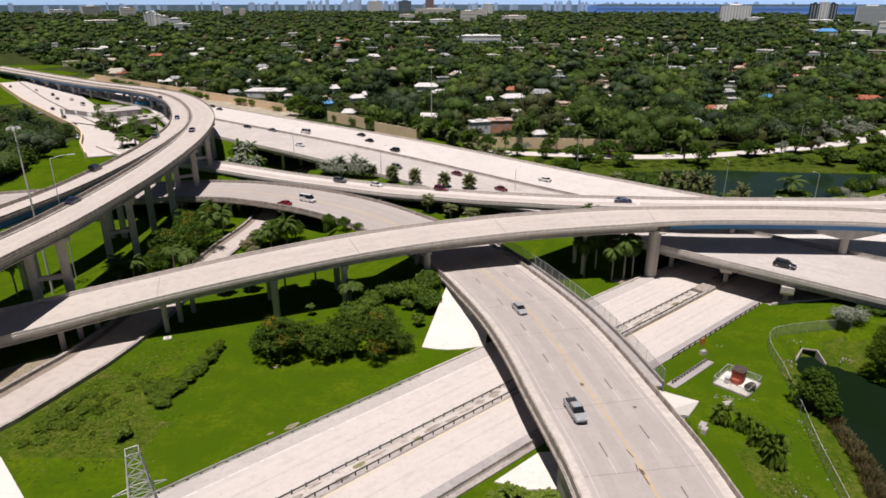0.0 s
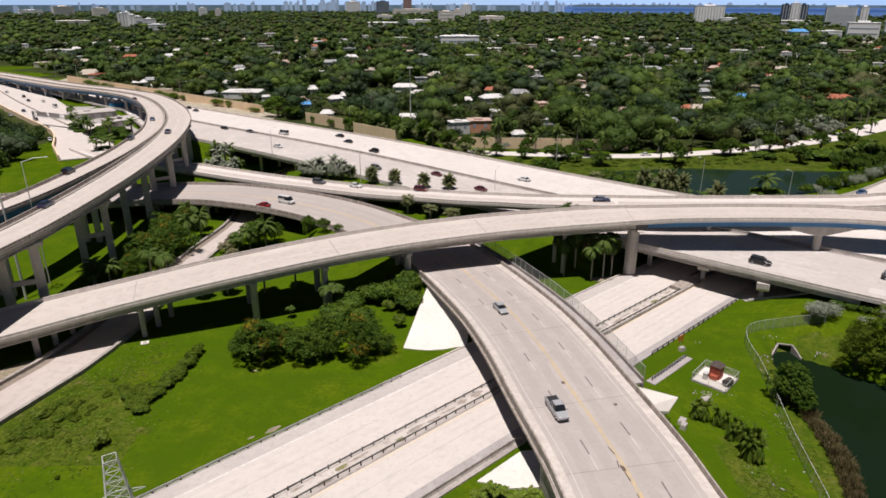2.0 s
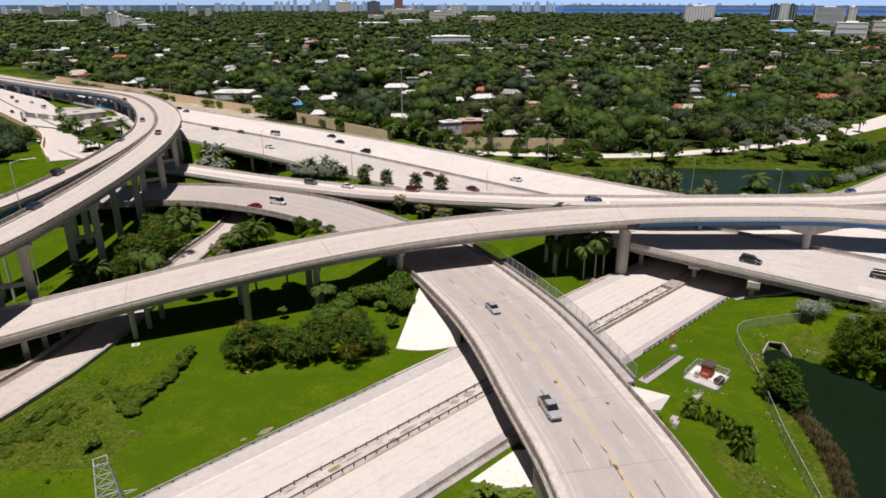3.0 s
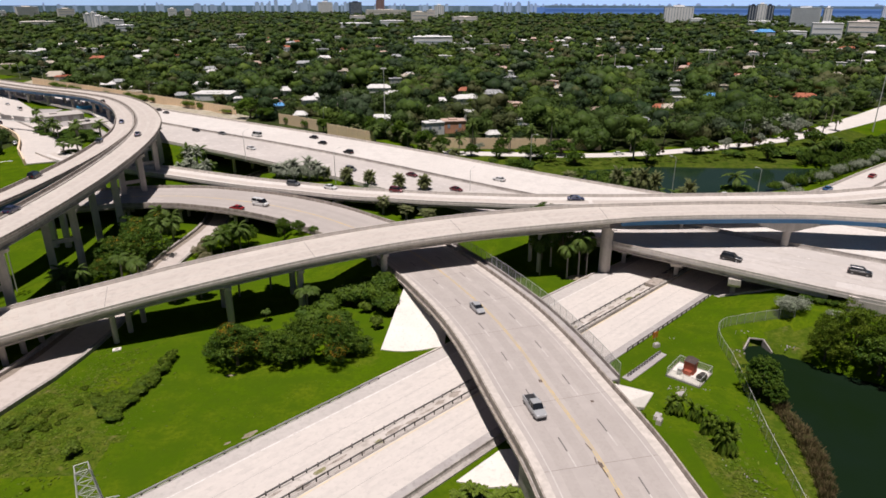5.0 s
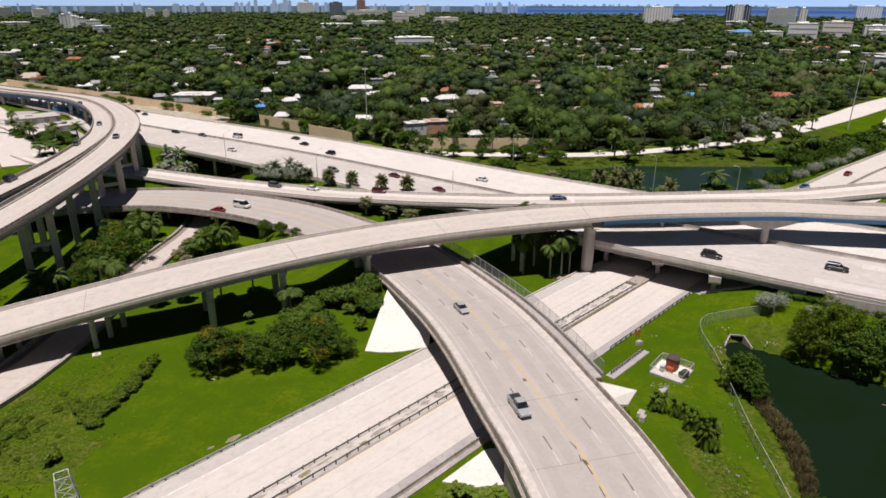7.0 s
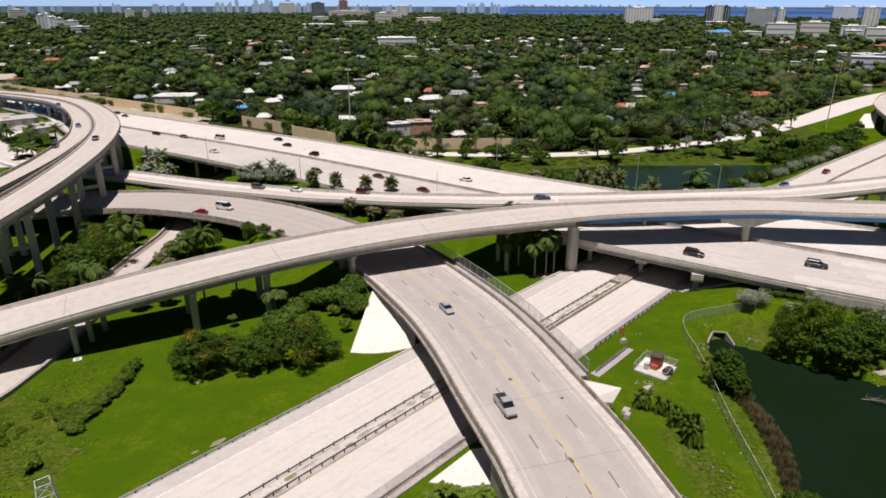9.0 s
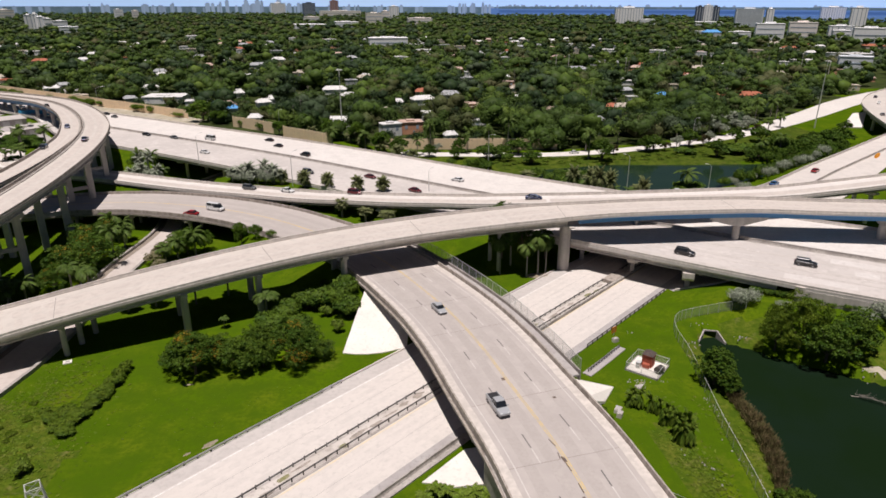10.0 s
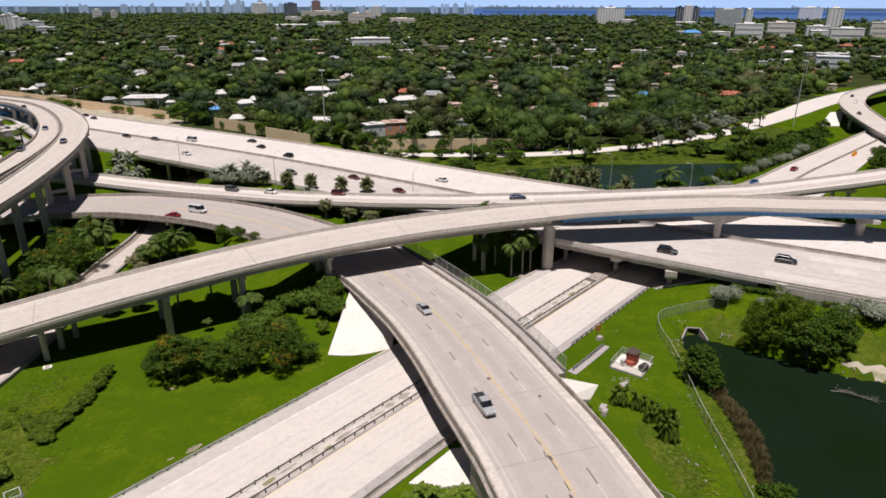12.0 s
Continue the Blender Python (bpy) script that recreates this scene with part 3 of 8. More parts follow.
# ---- viaducts ----
NEAR_HALF = np.interp(NEAR[:, 0], [44, 60], [7.0, 5.8])
near = viaduct("curved_viaduct", "long curved pale concrete viaduct with blue steel girders", NEAR, NEAR_HALF, NEAR_HALF, DECK, 0)
west, east = NEAR[NEAR[:, 0] < 54], NEAR[NEAR[:, 0] > 52]
for k in range(5):
    part("girder", sweep(west, girder_shape(0.9, 1.55, -0.3), -5.5 + 2.75 * k), PALE, near)
for k in range(4):
    part("girder", sweep(east, [(-0.9, -0.3), (0.9, -0.3), (0.7, -1.4), (-0.7, -1.4)], -5.0 + 3.333 * k), BLUE_STEEL, near, "blue painted steel box girder")
ramp = viaduct("ramp_bridge", "four-lane grey concrete ramp bridge with yellow centre line", RAMP_LINE, 10.2, 10.2, RAMP, 7, 1.2, edge=STAINED)
loop_near = viaduct("high_viaduct", "high curved concrete viaduct on tall columns", LOOP_NEAR, np.interp(LOOP_NEAR[:, 1], [170, 240], [5.4, 4.7]), 5.0, DECK, 4, 1.8, edge=STAINED)
loop_far = viaduct("high_viaduct", "high curved viaduct with blue steel girders", LOOP_FAR, 3.7, 3.7, DECK, 4, 2.0, BLUE_STEEL, edge=STAINED)
fly = viaduct("flyover", "pale curved flyover beyond the canal", FLYOVER, 7, 7, DECK, 4, 1.8)


def direction(path, i):
    i = min(max(i, 1), len(path) - 2)
    d = path[i + 1] - path[i - 1]
    return math.atan2(d[1], d[0])


def place_piers(v, path, spots, width, depth, turn=None, **more):
    for x, y in spots:
        i = int(((path[:, 0] - x) ** 2 + (path[:, 1] - y) ** 2).argmin())
        pier(v, path[i, 0], path[i, 1], path[i, 2] - 0.3 - depth, direction(path, i) if turn is None else turn, width, ground=ground_at(path[i, 0], path[i, 1]), **more)


place_piers(near, NEAR, [(-104, 99.5)], 14.6, 1.55, columns=3, radius=0.55)
place_piers(near, NEAR, [(-72.2, 115.2), (-56.6, 122.4)], 13.0, 1.55, -0.24, columns=3, radius=0.55)
place_piers(near, NEAR, [(-39.25, 129.0), (-22.5, 135.7), (-5, 141.9)], 12.6, 1.55, columns=2, radius=0.75)
place_piers(near, NEAR, [(33.3, 149.3)], 9.4, 1.55, 0.2, columns=2, radius=0.5)
pier(near, 52.0, 147.6, 12.9, 0.0, 10.0, columns=1, radius=1.5, cap=0.5)
pier(near, 95.7, 142.8, 14.1, 1.5, 14.6, columns=1, radius=0.9, cap=2.5, ground=ground_at(95.7, 142.8), flare=True)
place_piers(near, NEAR, [(135, 137)], 13.0, 1.45, columns=1, radius=1.1, cap=2.4, flare=True)
for x, y in ((-86.3, 98), (-85.4, 126), (-83.9, 155), (-86.0, 181.5), (-88.6, 208), (-92, 234), (-98, 262), (-108, 290)):
    i = int(((LOOP_NEAR[:, 0] - x) ** 2 + (LOOP_NEAR[:, 1] - y) ** 2).argmin())
    top = LOOP_NEAR[i, 2] - 2.1
    head = pier(loop_near, LOOP_NEAR[i, 0], LOOP_NEAR[i, 1], top, direction(LOOP_NEAR, i) + 0.5, 10.0, columns=2, radius=0.85, square=True, ground=ground_at(x, y))
    turn = direction(LOOP_NEAR, i) + 0.5 + math.pi / 2
    part("strut", box(-3.0, -0.35, 9.0, 3.0, 0.35, 10.0, turn, (LOOP_NEAR[i, 0], LOOP_NEAR[i, 1], 0)), PALE, head)
place_piers(loop_near, LOOP_NEAR, [(-126, 327), (-144, 359), (-163, 386), (-187, 411), (-209, 430), (-231, 448), (-253, 469), (-276, 491), (-298, 512), (-320, 534), (-350, 562)], 8.5, 1.8, columns=2, radius=0.8, square=True)
place_piers(loop_far, LOOP_FAR, [(-103, 108), (-97, 142), (-95, 176), (-97, 212), (-102, 244), (-115, 282), (-131, 318), (-150, 352), (-170, 380), (-194, 404), (-216, 423), (-238, 441), (-260, 462), (-283, 484), (-305, 505), (-328, 528), (-358, 556)], 7.2, 2.0, columns=2, radius=0.7, square=True)
place_piers(ramp, RAMP_LINE, [(23.9, 83), (19.5, 106), (-46, 196), (-66, 203), (-86, 204)], 19, 1.2, columns=4, radius=0.5)
place_piers(side, SIDE, [(-20, 191), (5, 178), (30, 169.5), (75, 163.5), (105, 163), (150, 169), (185, 177)], 9, 1.4, columns=2, radius=0.6)
place_piers(fly, FLYOVER, [(236, 218), (256, 262), (284, 312), (312, 352)], 12, 1.8, columns=2, radius=0.8)


def quads(name, verts, mat, k=4):
    """One mesh of separate leaves of k corners each from an array of corners."""
    me = bpy.data.meshes.new(name)
    n = len(verts)
    me.vertices.add(n)
    me.vertices.foreach_set("co", np.ascontiguousarray(verts, np.float32).ravel())
    me.loops.add(n)
    me.loops.foreach_set("vertex_index", np.arange(n, dtype=np.int32))
    me.polygons.add(n // k)
    me.polygons.foreach_set("loop_start", np.arange(0, n, k, dtype=np.int32))
    me.update(calc_edges=True)
    me.materials.append(mat)
    return me


def leaves(rng, centre, radius, count, size, flatten=0.75, lift=0.4, spread=(0.62, 1.12), tilt=0.38):
    """Leaf clumps on and in ellipsoids. centre (n,3), radius (n,), count and size per crown."""
    idx = np.repeat(np.arange(len(centre)), count)
    m = len(idx)
    d = rng.normal(size=(m, 3))
    d[:, 2] = np.abs(d[:, 2]) * 1.1 - 0.4
    d /= np.linalg.norm(d, axis=1)[:, None]
    lump = 1 + 0.22 * np.sin(d[:, 0] * 4 + idx * 1.7) * np.cos(d[:, 1] * 5 + idx * 2.3)
    r = radius[idx] * lump * rng.uniform(*spread, m)
    p = centre[idx] + d * r[:, None] * np.array([1, 1, flatten])
    nrm = d + rng.normal(scale=tilt, size=(m, 3)) + np.array([0, 0, lift])
    nrm /= np.linalg.norm(nrm, axis=1)[:, None]
    u = np.cross(nrm, rng.normal(size=(m, 3)))
    u /= np.linalg.norm(u, axis=1)[:, None]
    w = np.cross(nrm, u)
    s = (size[idx] * rng.uniform(0.6, 1.25, m))[:, None]
    corners = np.stack([p + u * s * 0.66, p - u * s * 0.36 + w * s * 0.5, p - u * s * 0.36 - w * s * 0.5], 1)
    return corners.reshape(-1, 3)


# ---- details of the roads ----
def stripe(path, off, width, lift=0.01):
    q = path
    return slab(shifted(q, off, lift), width / 2, width / 2, 0.0, 0.012)


def cut(path, key, lo, hi):
    return path[(path[:, key] >= lo) & (path[:, key] <= hi)]


def marking(shapes, mat, parent, name="lane_marking"):
    """Each painted dash is a piece of its own."""
    for s in shapes:
        part(name, s, mat, parent)


def cross_joint(path, x_or_y, key, left, right, width=0.22, lift=0.008):
    i = int(np.abs(path[:, key] - x_or_y).argmin())
    p, r = path[i], rights(path)[i]
    d = np.array([-r[1], r[0]])
    a, b = p[:2] - r * left, p[:2] + r * right
    w = d * width / 2
    z = p[2] + lift
    return [(*(a - w), z), (*(b - w), z), (*(b + w), z), (*(a + w), z)], [(0, 1, 2, 3)]


WORN = material("worn_lane", (0.395, 0.357, 0.330), 0.85, [(9, (0.425, 0.385, 0.357), 0.5, 0.2), (2.4, (0.37, 0.333, 0.308), 0.35, 0.2), (0.5, (0.36, 0.325, 0.30), 0.3, 0.15)], 0.2)
JOINT = material("joint_seal", (0.27, 0.24, 0.22), 0.8, [(0.5, (0.24, 0.22, 0.2), 0.4, 0.12)])
PATCH = material("tar_patch", (0.105, 0.075, 0.06), 0.8, [(0.4, (0.19, 0.14, 0.115), 0.4, 0.12)])
DECK_WORN = material("worn_deck", (0.50, 0.45, 0.405), 0.85, [(10, (0.55, 0.495, 0.445), 0.5, 0.14), (1.3, (0.44, 0.39, 0.355), 0.35, 0.12)], 0.15)
DIRT = material("dry_dirt", (0.33, 0.27, 0.20), 0.95, [(2, (0.24, 0.20, 0.14), 0.5, 0.12), (0.5, (0.15, 0.15, 0.07), 0.35, 0.1)], 0.5)
WEEDY = material("weedy_dirt", (0.30, 0.265, 0.17), 0.95, [(0.9, (0.19, 0.19, 0.07), 0.5, 0.14), (0.3, (0.10, 0.12, 0.03), 0.35, 0.1)], 0.6)
TIMBER = material("dark_timber", (0.045, 0.038, 0.032), 0.85, [(0.3, (0.08, 0.065, 0.05), 0.4, 0.1)], vary=0.3)
RAIL = material("weathered_rail", (0.22, 0.215, 0.21), 0.55, [(1.5, (0.13, 0.12, 0.11), 0.5, 0.12)], metal=0.3)

# the four-lane ramp
bridge = cut(cut(RAMP_LINE, 1, 40, 168), 0, -60, 60)
for off in (-5.4, -1.9, 1.9, 5.4):
    part("wheel_track", stripe(bridge, off, 1.7, 0.004), WORN, ramp, "darker worn wheel track")
for off in (-0.16, 0.16):
    part("centre_line", stripe(bridge, off, 0.2, 0.012), YELLOW_LINE, ramp, "faded yellow centre line")
for off in (-7.45, 7.45):
    part("edge_line", stripe(bridge, off, 0.17, 0.012), FADED_LINE, ramp, "thin faded white edge line")
for off, at in ((-3.7, 2.0), (3.7, 5.5)):
    marking(dashes(bridge, off, 3.0, 12.2, 0.2, 0.013, at), FADED_LINE, ramp)
    marking(dashes(bridge, off, 3.0, 12.2, 0.2, 0.013, at + 3.1), BLACK_LINE, ramp, "contrast_marking")
loop_run = cut(RAMP_LINE, 0, -230, -11)
for off in (-5.4, -1.9, 1.9, 5.4):
    part("wheel_track", stripe(loop_run, off, 1.7, 0.004), WORN, ramp, "darker worn wheel track")
part("centre_line", stripe(loop_run, 0, 0.5, 0.012), YELLOW_LINE, ramp, "faded yellow centre line")
for y in (70, 84.5, 106, 119.5, 136):
    part("expansion_joint", cross_joint(RAMP_LINE, y, 1, 9.8, 9.8, 0.1), JOINT, ramp)
for x, y, w, l, a in ((26.2, 69.5, 0.5, 3.2, 1.75), (26.8, 65.9, 0.5, 2.6, 1.75), (22.4, 88.3, 0.8, 0.6, 0), (29.2, 82.2, 0.5, 0.5, 0), (26.9, 61, 0.35, 1.5, 1.75)):
    i = int(((RAMP_LINE[:, 0] - x) ** 2 + (RAMP_LINE[:, 1] - y) ** 2).argmin())
    part("tar_patch", box(-l / 2, -w / 2, 0, l / 2, w / 2, 0.02, a, (x, y, RAMP_LINE[i, 2] + 0.005), 0.8), PATCH, ramp)
for off in (-10.35, 10.35):
    part("ledge", sweep(RAMP_LINE, [(-0.3, -0.75), (0.3, -0.75), (0.3, -0.45), (-0.3, -0.32)], off), STAINED, ramp, "stained outer ledge")
for x, y, l, a in ((25.6, 72.2, 2.2, 1.9), (26.4, 67.8, 3.4, 1.72), (26.9, 63.6, 2.8, 1.66), (25.9, 69.4, 1.6, 1.5)):
    part("crack", box(-l / 2, -0.07, 0, l / 2, 0.07, 0.016, a, (x, y, float(np.interp(y, RAMP_LINE[:40, 1], RAMP_LINE[:40, 2])) + 0.012)), PATCH, ramp, "dark rusty crack")
part("kerb_strip", slab(bridge, 9.8, -8.3, 0.02, 0.03), PALE, ramp, "pale kerb strip")
part("kerb_strip", slab(bridge, -8.3, 9.8, 0.02, 0.03), PALE, ramp, "pale kerb strip")
walkway = cut(cut(RAMP_LINE, 1, 84, 156), 0, -60, 60)
part("side_walkway", slab(walkway, -10.9, 12.6, -0.5, 0.35), SHOULDER, ramp, "grey concrete side walkway")
part("walkway_wall", sweep(walkway, [(-0.15, -1.6), (0.15, -1.6), (0.15, 0.25), (-0.15, 0.25)], 12.7), WALL, ramp)
# retaining wall of the south bank and cheek walls at both ends of the span
south_run = cut(RAMP_LINE, 1, 20, 75)
for off in (-10.15, 10.15):
    part("retaining_wall", sweep(south_run, [(-0.25, -6.5), (0.25, -6.5), (0.25, -0.25), (-0.25, -0.25)], off), WALL, ramp)
north_run = cut(RAMP_LINE, 1, 121, 142)
part("retaining_wall", sweep(north_run, [(-0.25, -6.0), (0.25, -6.0), (0.25, -0.3), (-0.25, -0.3)], -9.2), WALL, ramp)

# paved slopes under the ends of the ramp bridge
for name, poly in (("north", [(-4.2, 111.5, 0.12), (-1.7, 110.8, 0.10), (0.7, 110.5, 0.08), (3.6, 110.7, 0.10), (8.4, 112.0, 0.12), (9.5, 118.0, 3.0), (8.0, 127.5, 4.6), (1.6, 135.5, 4.6)]),
                   ("south", [(7.3, 73.3, 0.10), (14.6, 79.7, 0.10), (21.0, 79.0, 0.9), (21.5, 71.0, 0.9), (11.8, 71.7, 0.10)]),
                   ("east", [(38.6, 95.6, 0.4), (43.9, 92.9, 0.15), (40.6, 88.6, 0.3), (33.6, 84.5, 3.8), (32.8, 92.5, 3.5)])):
    n = len(poly)
    verts = poly + [(x, y, z - 0.5) for x, y, z in poly]
    faces = [tuple(range(n)) if name != "north" else tuple(range(n)), tuple(range(2 * n - 1, n - 1, -1))] + [(i, n + i, n + (i + 1) % n, (i + 1) % n) for i in range(n)]
    tagged(part("slope_paving", (verts, faces), PAVED), "bright white concrete slope paving below a bridge", "paving", "slope paving", "structure")

# the low highway: worn wheel tracks and slab joints
LOW_WORN = material("worn_highway", (0.575, 0.528, 0.487), 0.85, [(9, (0.605, 0.556, 0.512), 0.5, 0.16), (1.2, (0.53, 0.488, 0.452), 0.35, 0.12)], 0.15)
for off in (-7.7, -5.9, -4.1, -2.3, 4.6, 6.3, 8.2, 9.9):
    part("wheel_track", stripe(LOW, off, 0.8, 0.066), LOW_WORN, low, "slightly darker wheel track")
part("edge_line", stripe(LOW, 3.3, 0.28, 0.07), PALE_YELLOW, low, "faded yellow edge line")
part("edge_line", stripe(LOW, -9.3, 0.2, 0.07), WHITE_LINE, low, "faded white edge line")
for off in (-5.0, 7.1):
    part("lane_joint", stripe(LOW, off, 0.05, 0.07), SHOULDER, low)

slope = [(271, 325, 0.4), (281, 322, 0.4), (306, 350, 4.0), (297, 350, 3.4)]
tagged(part("slope_paving", (slope + [(x, y, z - 0.5) for x, y, z in slope], [(0, 1, 2, 3), (7, 6, 5, 4), (0, 4, 5, 1), (1, 5, 6, 2), (2, 6, 7, 3), (3, 7, 4, 0)]), PAVED), "bright white concrete slope paving below a bridge", "paving", "slope paving", "structure")

# the curved viaduct: worn lanes, joints, edge lines
for off in (-2.1, 1.9):
    part("wheel_track", stripe(NEAR, off, 3.0, 0.004), DECK_WORN, near, "slightly darker worn lane")
for off in (-4.4, 4.2):
    part("edge_line", stripe(NEAR, off, 0.16, 0.01), DECK_WORN, near)
for x in (-58, -20.5, 15, 52.5, 96):
    part("expansion_joint", cross_joint(NEAR, x, 0, 5.6, 5.6, 0.14), JOINT, near)
for path, v in ((LOOP_NEAR, loop_near), (LOOP_FAR, loop_far)):
    part("wheel_track", stripe(path, -1.6, 2.2, 0.004), DECK_WORN, v, "slightly darker worn lane")
    part("wheel_track", stripe(path, 1.6, 2.2, 0.004), DECK_WORN, v, "slightly darker worn lane")
    part("inner_kerb", sweep(path, [(-0.35, 0), (0.35, 0), (0.3, 0.25), (-0.3, 0.25)], -4.2 if v is loop_near else 3.1), WALL, v)
part("wheel_track", stripe(SIDE, 0, 3.2, 0.004), DECK_WORN, side, "slightly darker worn lane")

# the wide highway: darker near lanes, shoulders, bridge edges
LANES = material("near_lanes", (0.536, 0.493, 0.461), 0.85, [(25, (0.479, 0.442, 0.414), 0.5, 0.10), (6, (0.583, 0.540, 0.508), 0.3, 0.06), (2, (0.451, 0.414, 0.385), 0.3, 0.10)], 0.15)
part("near_lanes", slab(MAIN[MAIN[:, 0] > -160], -1.0, (MAIN_NEAR - 0.7)[MAIN[:, 0] > -160], 0.006, 0.02), LANES, main, "pinkish grey concrete lanes")
near_main = spline(cut(MAIN, 0, 25, 190), 2.0)
WORN = material("worn_lane", (0.485, 0.445, 0.412), 0.9, [(9, (0.53, 0.487, 0.45), 0.5, 0.14), (1.6, (0.42, 0.382, 0.352), 0.35, 0.12)], 0.2)
PATCHED = material("patched_concrete", (0.60, 0.565, 0.535), 0.85, [(5, (0.55, 0.512, 0.48), 0.5, 0.14), (0.9, (0.50, 0.465, 0.435), 0.3, 0.12)], 0.2)
marking([stripe(near_main, 23.4, 3.0, 0.016)], WORN, main, "shoulder")
marking([stripe(cut(near_main, 0, 72, 150), 14.4, 1.6, 0.016), stripe(cut(near_main, 0, 60, 160), 17.6, 0.8, 0.016), stripe(cut(near_main, 0, 84, 128), 7.2, 1.4, 0.016)], WORN, main, "wheel_track")
marking([stripe(cut(near_main, 0, 112, 124), 5.0, 3.4, 0.018), stripe(cut(near_main, 0, 116, 121), 11.2, 3.3, 0.018), stripe(cut(near_main, 0, 106, 118), 20.2, 3.2, 0.018), stripe(cut(near_main, 0, 132, 146), 12.0, 3.4, 0.018)], PATCHED, main, "pavement_patch")
part("median_shoulder", slab(MAIN[MAIN[:, 0] > -180], 0.95, 0.95, 0.012, 0.02), WALL, main)
for off in (-22, -18.3, -14.6, -10.9, -7.2, 7.2, 10.9, 14.6, 18.3):
    for s in dashes(cut(MAIN, 1, 100, 330), off, 3.0, 12.2, 0.15, 0.02):
        part("lane_marking", s, WHITE_LINE, main)
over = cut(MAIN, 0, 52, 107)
# both bridges: outermost near girder pale, the ones behind it darker concrete
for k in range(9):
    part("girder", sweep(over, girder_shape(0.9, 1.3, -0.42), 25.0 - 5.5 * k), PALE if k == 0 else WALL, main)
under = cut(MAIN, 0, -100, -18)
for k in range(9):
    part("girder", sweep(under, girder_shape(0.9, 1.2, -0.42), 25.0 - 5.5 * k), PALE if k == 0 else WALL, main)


low_dir = math.atan2(39.1, 46.5)
for k, (x, y) in enumerate(((60.0, 153.8), (69.7, 143.4), (78.0, 131.2))):
    for j in range(6):
        px, py = x + math.cos(low_dir) * (9.2 * j - 1.3), y + math.sin(low_dir) * (9.2 * j - 1.3)
        pier(main, px, py, 5.9, radians(62) + math.pi / 2, 7.8, columns=1, radius=0.65, square=True, cap=2.3, thick=1.3)
for x, y in ((-71.5, 263.0), (-54.5, 250.0)):
    for j in range(6):
        px, py = x + 0.66 * 9.0 * j + 3.6, y + 0.75 * 9.0 * j + 4.1
        pier(main, px, py, 4.85, math.atan2(0.75, 0.66) + math.pi / 2, 8.0, columns=1, radius=0.6, square=False, cap=1.0, ground=-2.4)
# grey retaining wall of the highway beside the pond lawn
bank_run = spline(cut(spline(cut(MAIN, 0, 98, 190), 2), 0, 107, 190), 2)
part("retaining_wall", sweep(bank_run, [(-0.2, -8.2), (0.2, -8.2), (0.2, -0.4), (-0.2, -0.4)], 25.85), PALE, main, "stained grey retaining wall")
for x in (108, 126, 144):
    i = int(np.abs(bank_run[:, 0] - x).argmin())
    p = shifted(bank_run, 26.0)[i]
    part("wall_pilaster", box(-0.9, -0.35, -8, 0.9, 0.35, 0.3, direction(bank_run, i), p), PALE, main)


slope_kerb = thing("kerb", "pale concrete kerb at the top of the lawn below the highway", "kerb", kind="structure")
kerb_line = spline([(x, y, ground_at(x, y)) for x, y in ((73.6, 129.3), (77.2, 127.6), (82.3, 125.3), (85.2, 125.0), (88.1, 125.3))], 1.2)
kerb_line = np.array([(p[0], p[1], ground_at(p[0], p[1])) for p in kerb_line])
part("wall", sweep(kerb_line, [(-0.28, -0.4), (0.28, -0.4), (0.22, 0.32), (-0.22, 0.32)], 0.0), PALE, slope_kerb)

# ---- guard rails ----
POST = mesh("post", *box(-0.09, -0.09, 0, 0.09, 0.09, 0.78, taper=0.92), TIMBER)
PALE_RAIL = material("pale_rail", (0.50, 0.49, 0.47), 0.5, [(1.5, (0.38, 0.37, 0.35), 0.5, 0.12)], metal=0.25)
W_BEAM = [(-0.03, 0.42), (0.03, 0.42), (0.07, 0.5), (0.03, 0.58), (0.07, 0.66), (0.03, 0.74), (-0.03, 0.74), (0.01, 0.66), (-0.03, 0.58), (0.01, 0.5)]


def guardrail(path, off, lo, hi, label, key=0, face=1, gap=1.9, beam=None):
    """Posts with a steel beam in front of them, beside a road."""
    q = shifted(path, off)
    fine = spline(q[::2] if len(q) > 8 else q, gap)
    fine = fine[(fine[:, key] >= lo) & (fine[:, key] <= hi)]
    g = thing("guardrail", label, "guardrail", "guard rails along the low highway")
    part("rail", sweep(fine, W_BEAM, 0.1 * face), beam or RAIL, g)
    for p in fine:
        ob = new("post", POST)
        ob.location = (p[0], p[1], p[2] - 0.02)
        ob.parent = g
    return g


guardrail(LOW, -12.45, -47, -3, "pale galvanised guard rail on dark posts beside the lawn", beam=PALE_RAIL)
guardrail(LOW, -0.25, -47, 75, "steel guard rail on dark posts in the median")
guardrail(LOW, 2.3, -47, 75, "steel guard rail on dark posts in the median", face=-1)
guardrail(LOW, 13.75, 43, 71.5, "steel guard rail on dark posts at the pond lawn", face=-1)
guardrail(spline([(41.2, 98.5, 0.05), (45.8, 102.4, 0.05), (50.3, 106.2, 0.05)], 1.9), 0, 0, 99, "short steel guard rail on a concrete strip")
tagged(part("concrete_strip", slab(spline([(40.6, 97.6, 0.1), (45.9, 102.0, 0.1), (50.9, 106.3, 0.1)], 2), 0.9, 0.9, 0, 0.2), SHOULDER), "grey concrete strip in the grass", "paving", kind="structure")
median_wall = thing("barrier_wall", "stained concrete wall along the median of the low highway", "barrier", kind="structure")
part("wall", sweep(cut(LOW, 0, 33, 78), [(-0.25, 0), (0.25, 0), (0.2, 0.8), (-0.2, 0.8)], 2.95), WALL, median_wall)
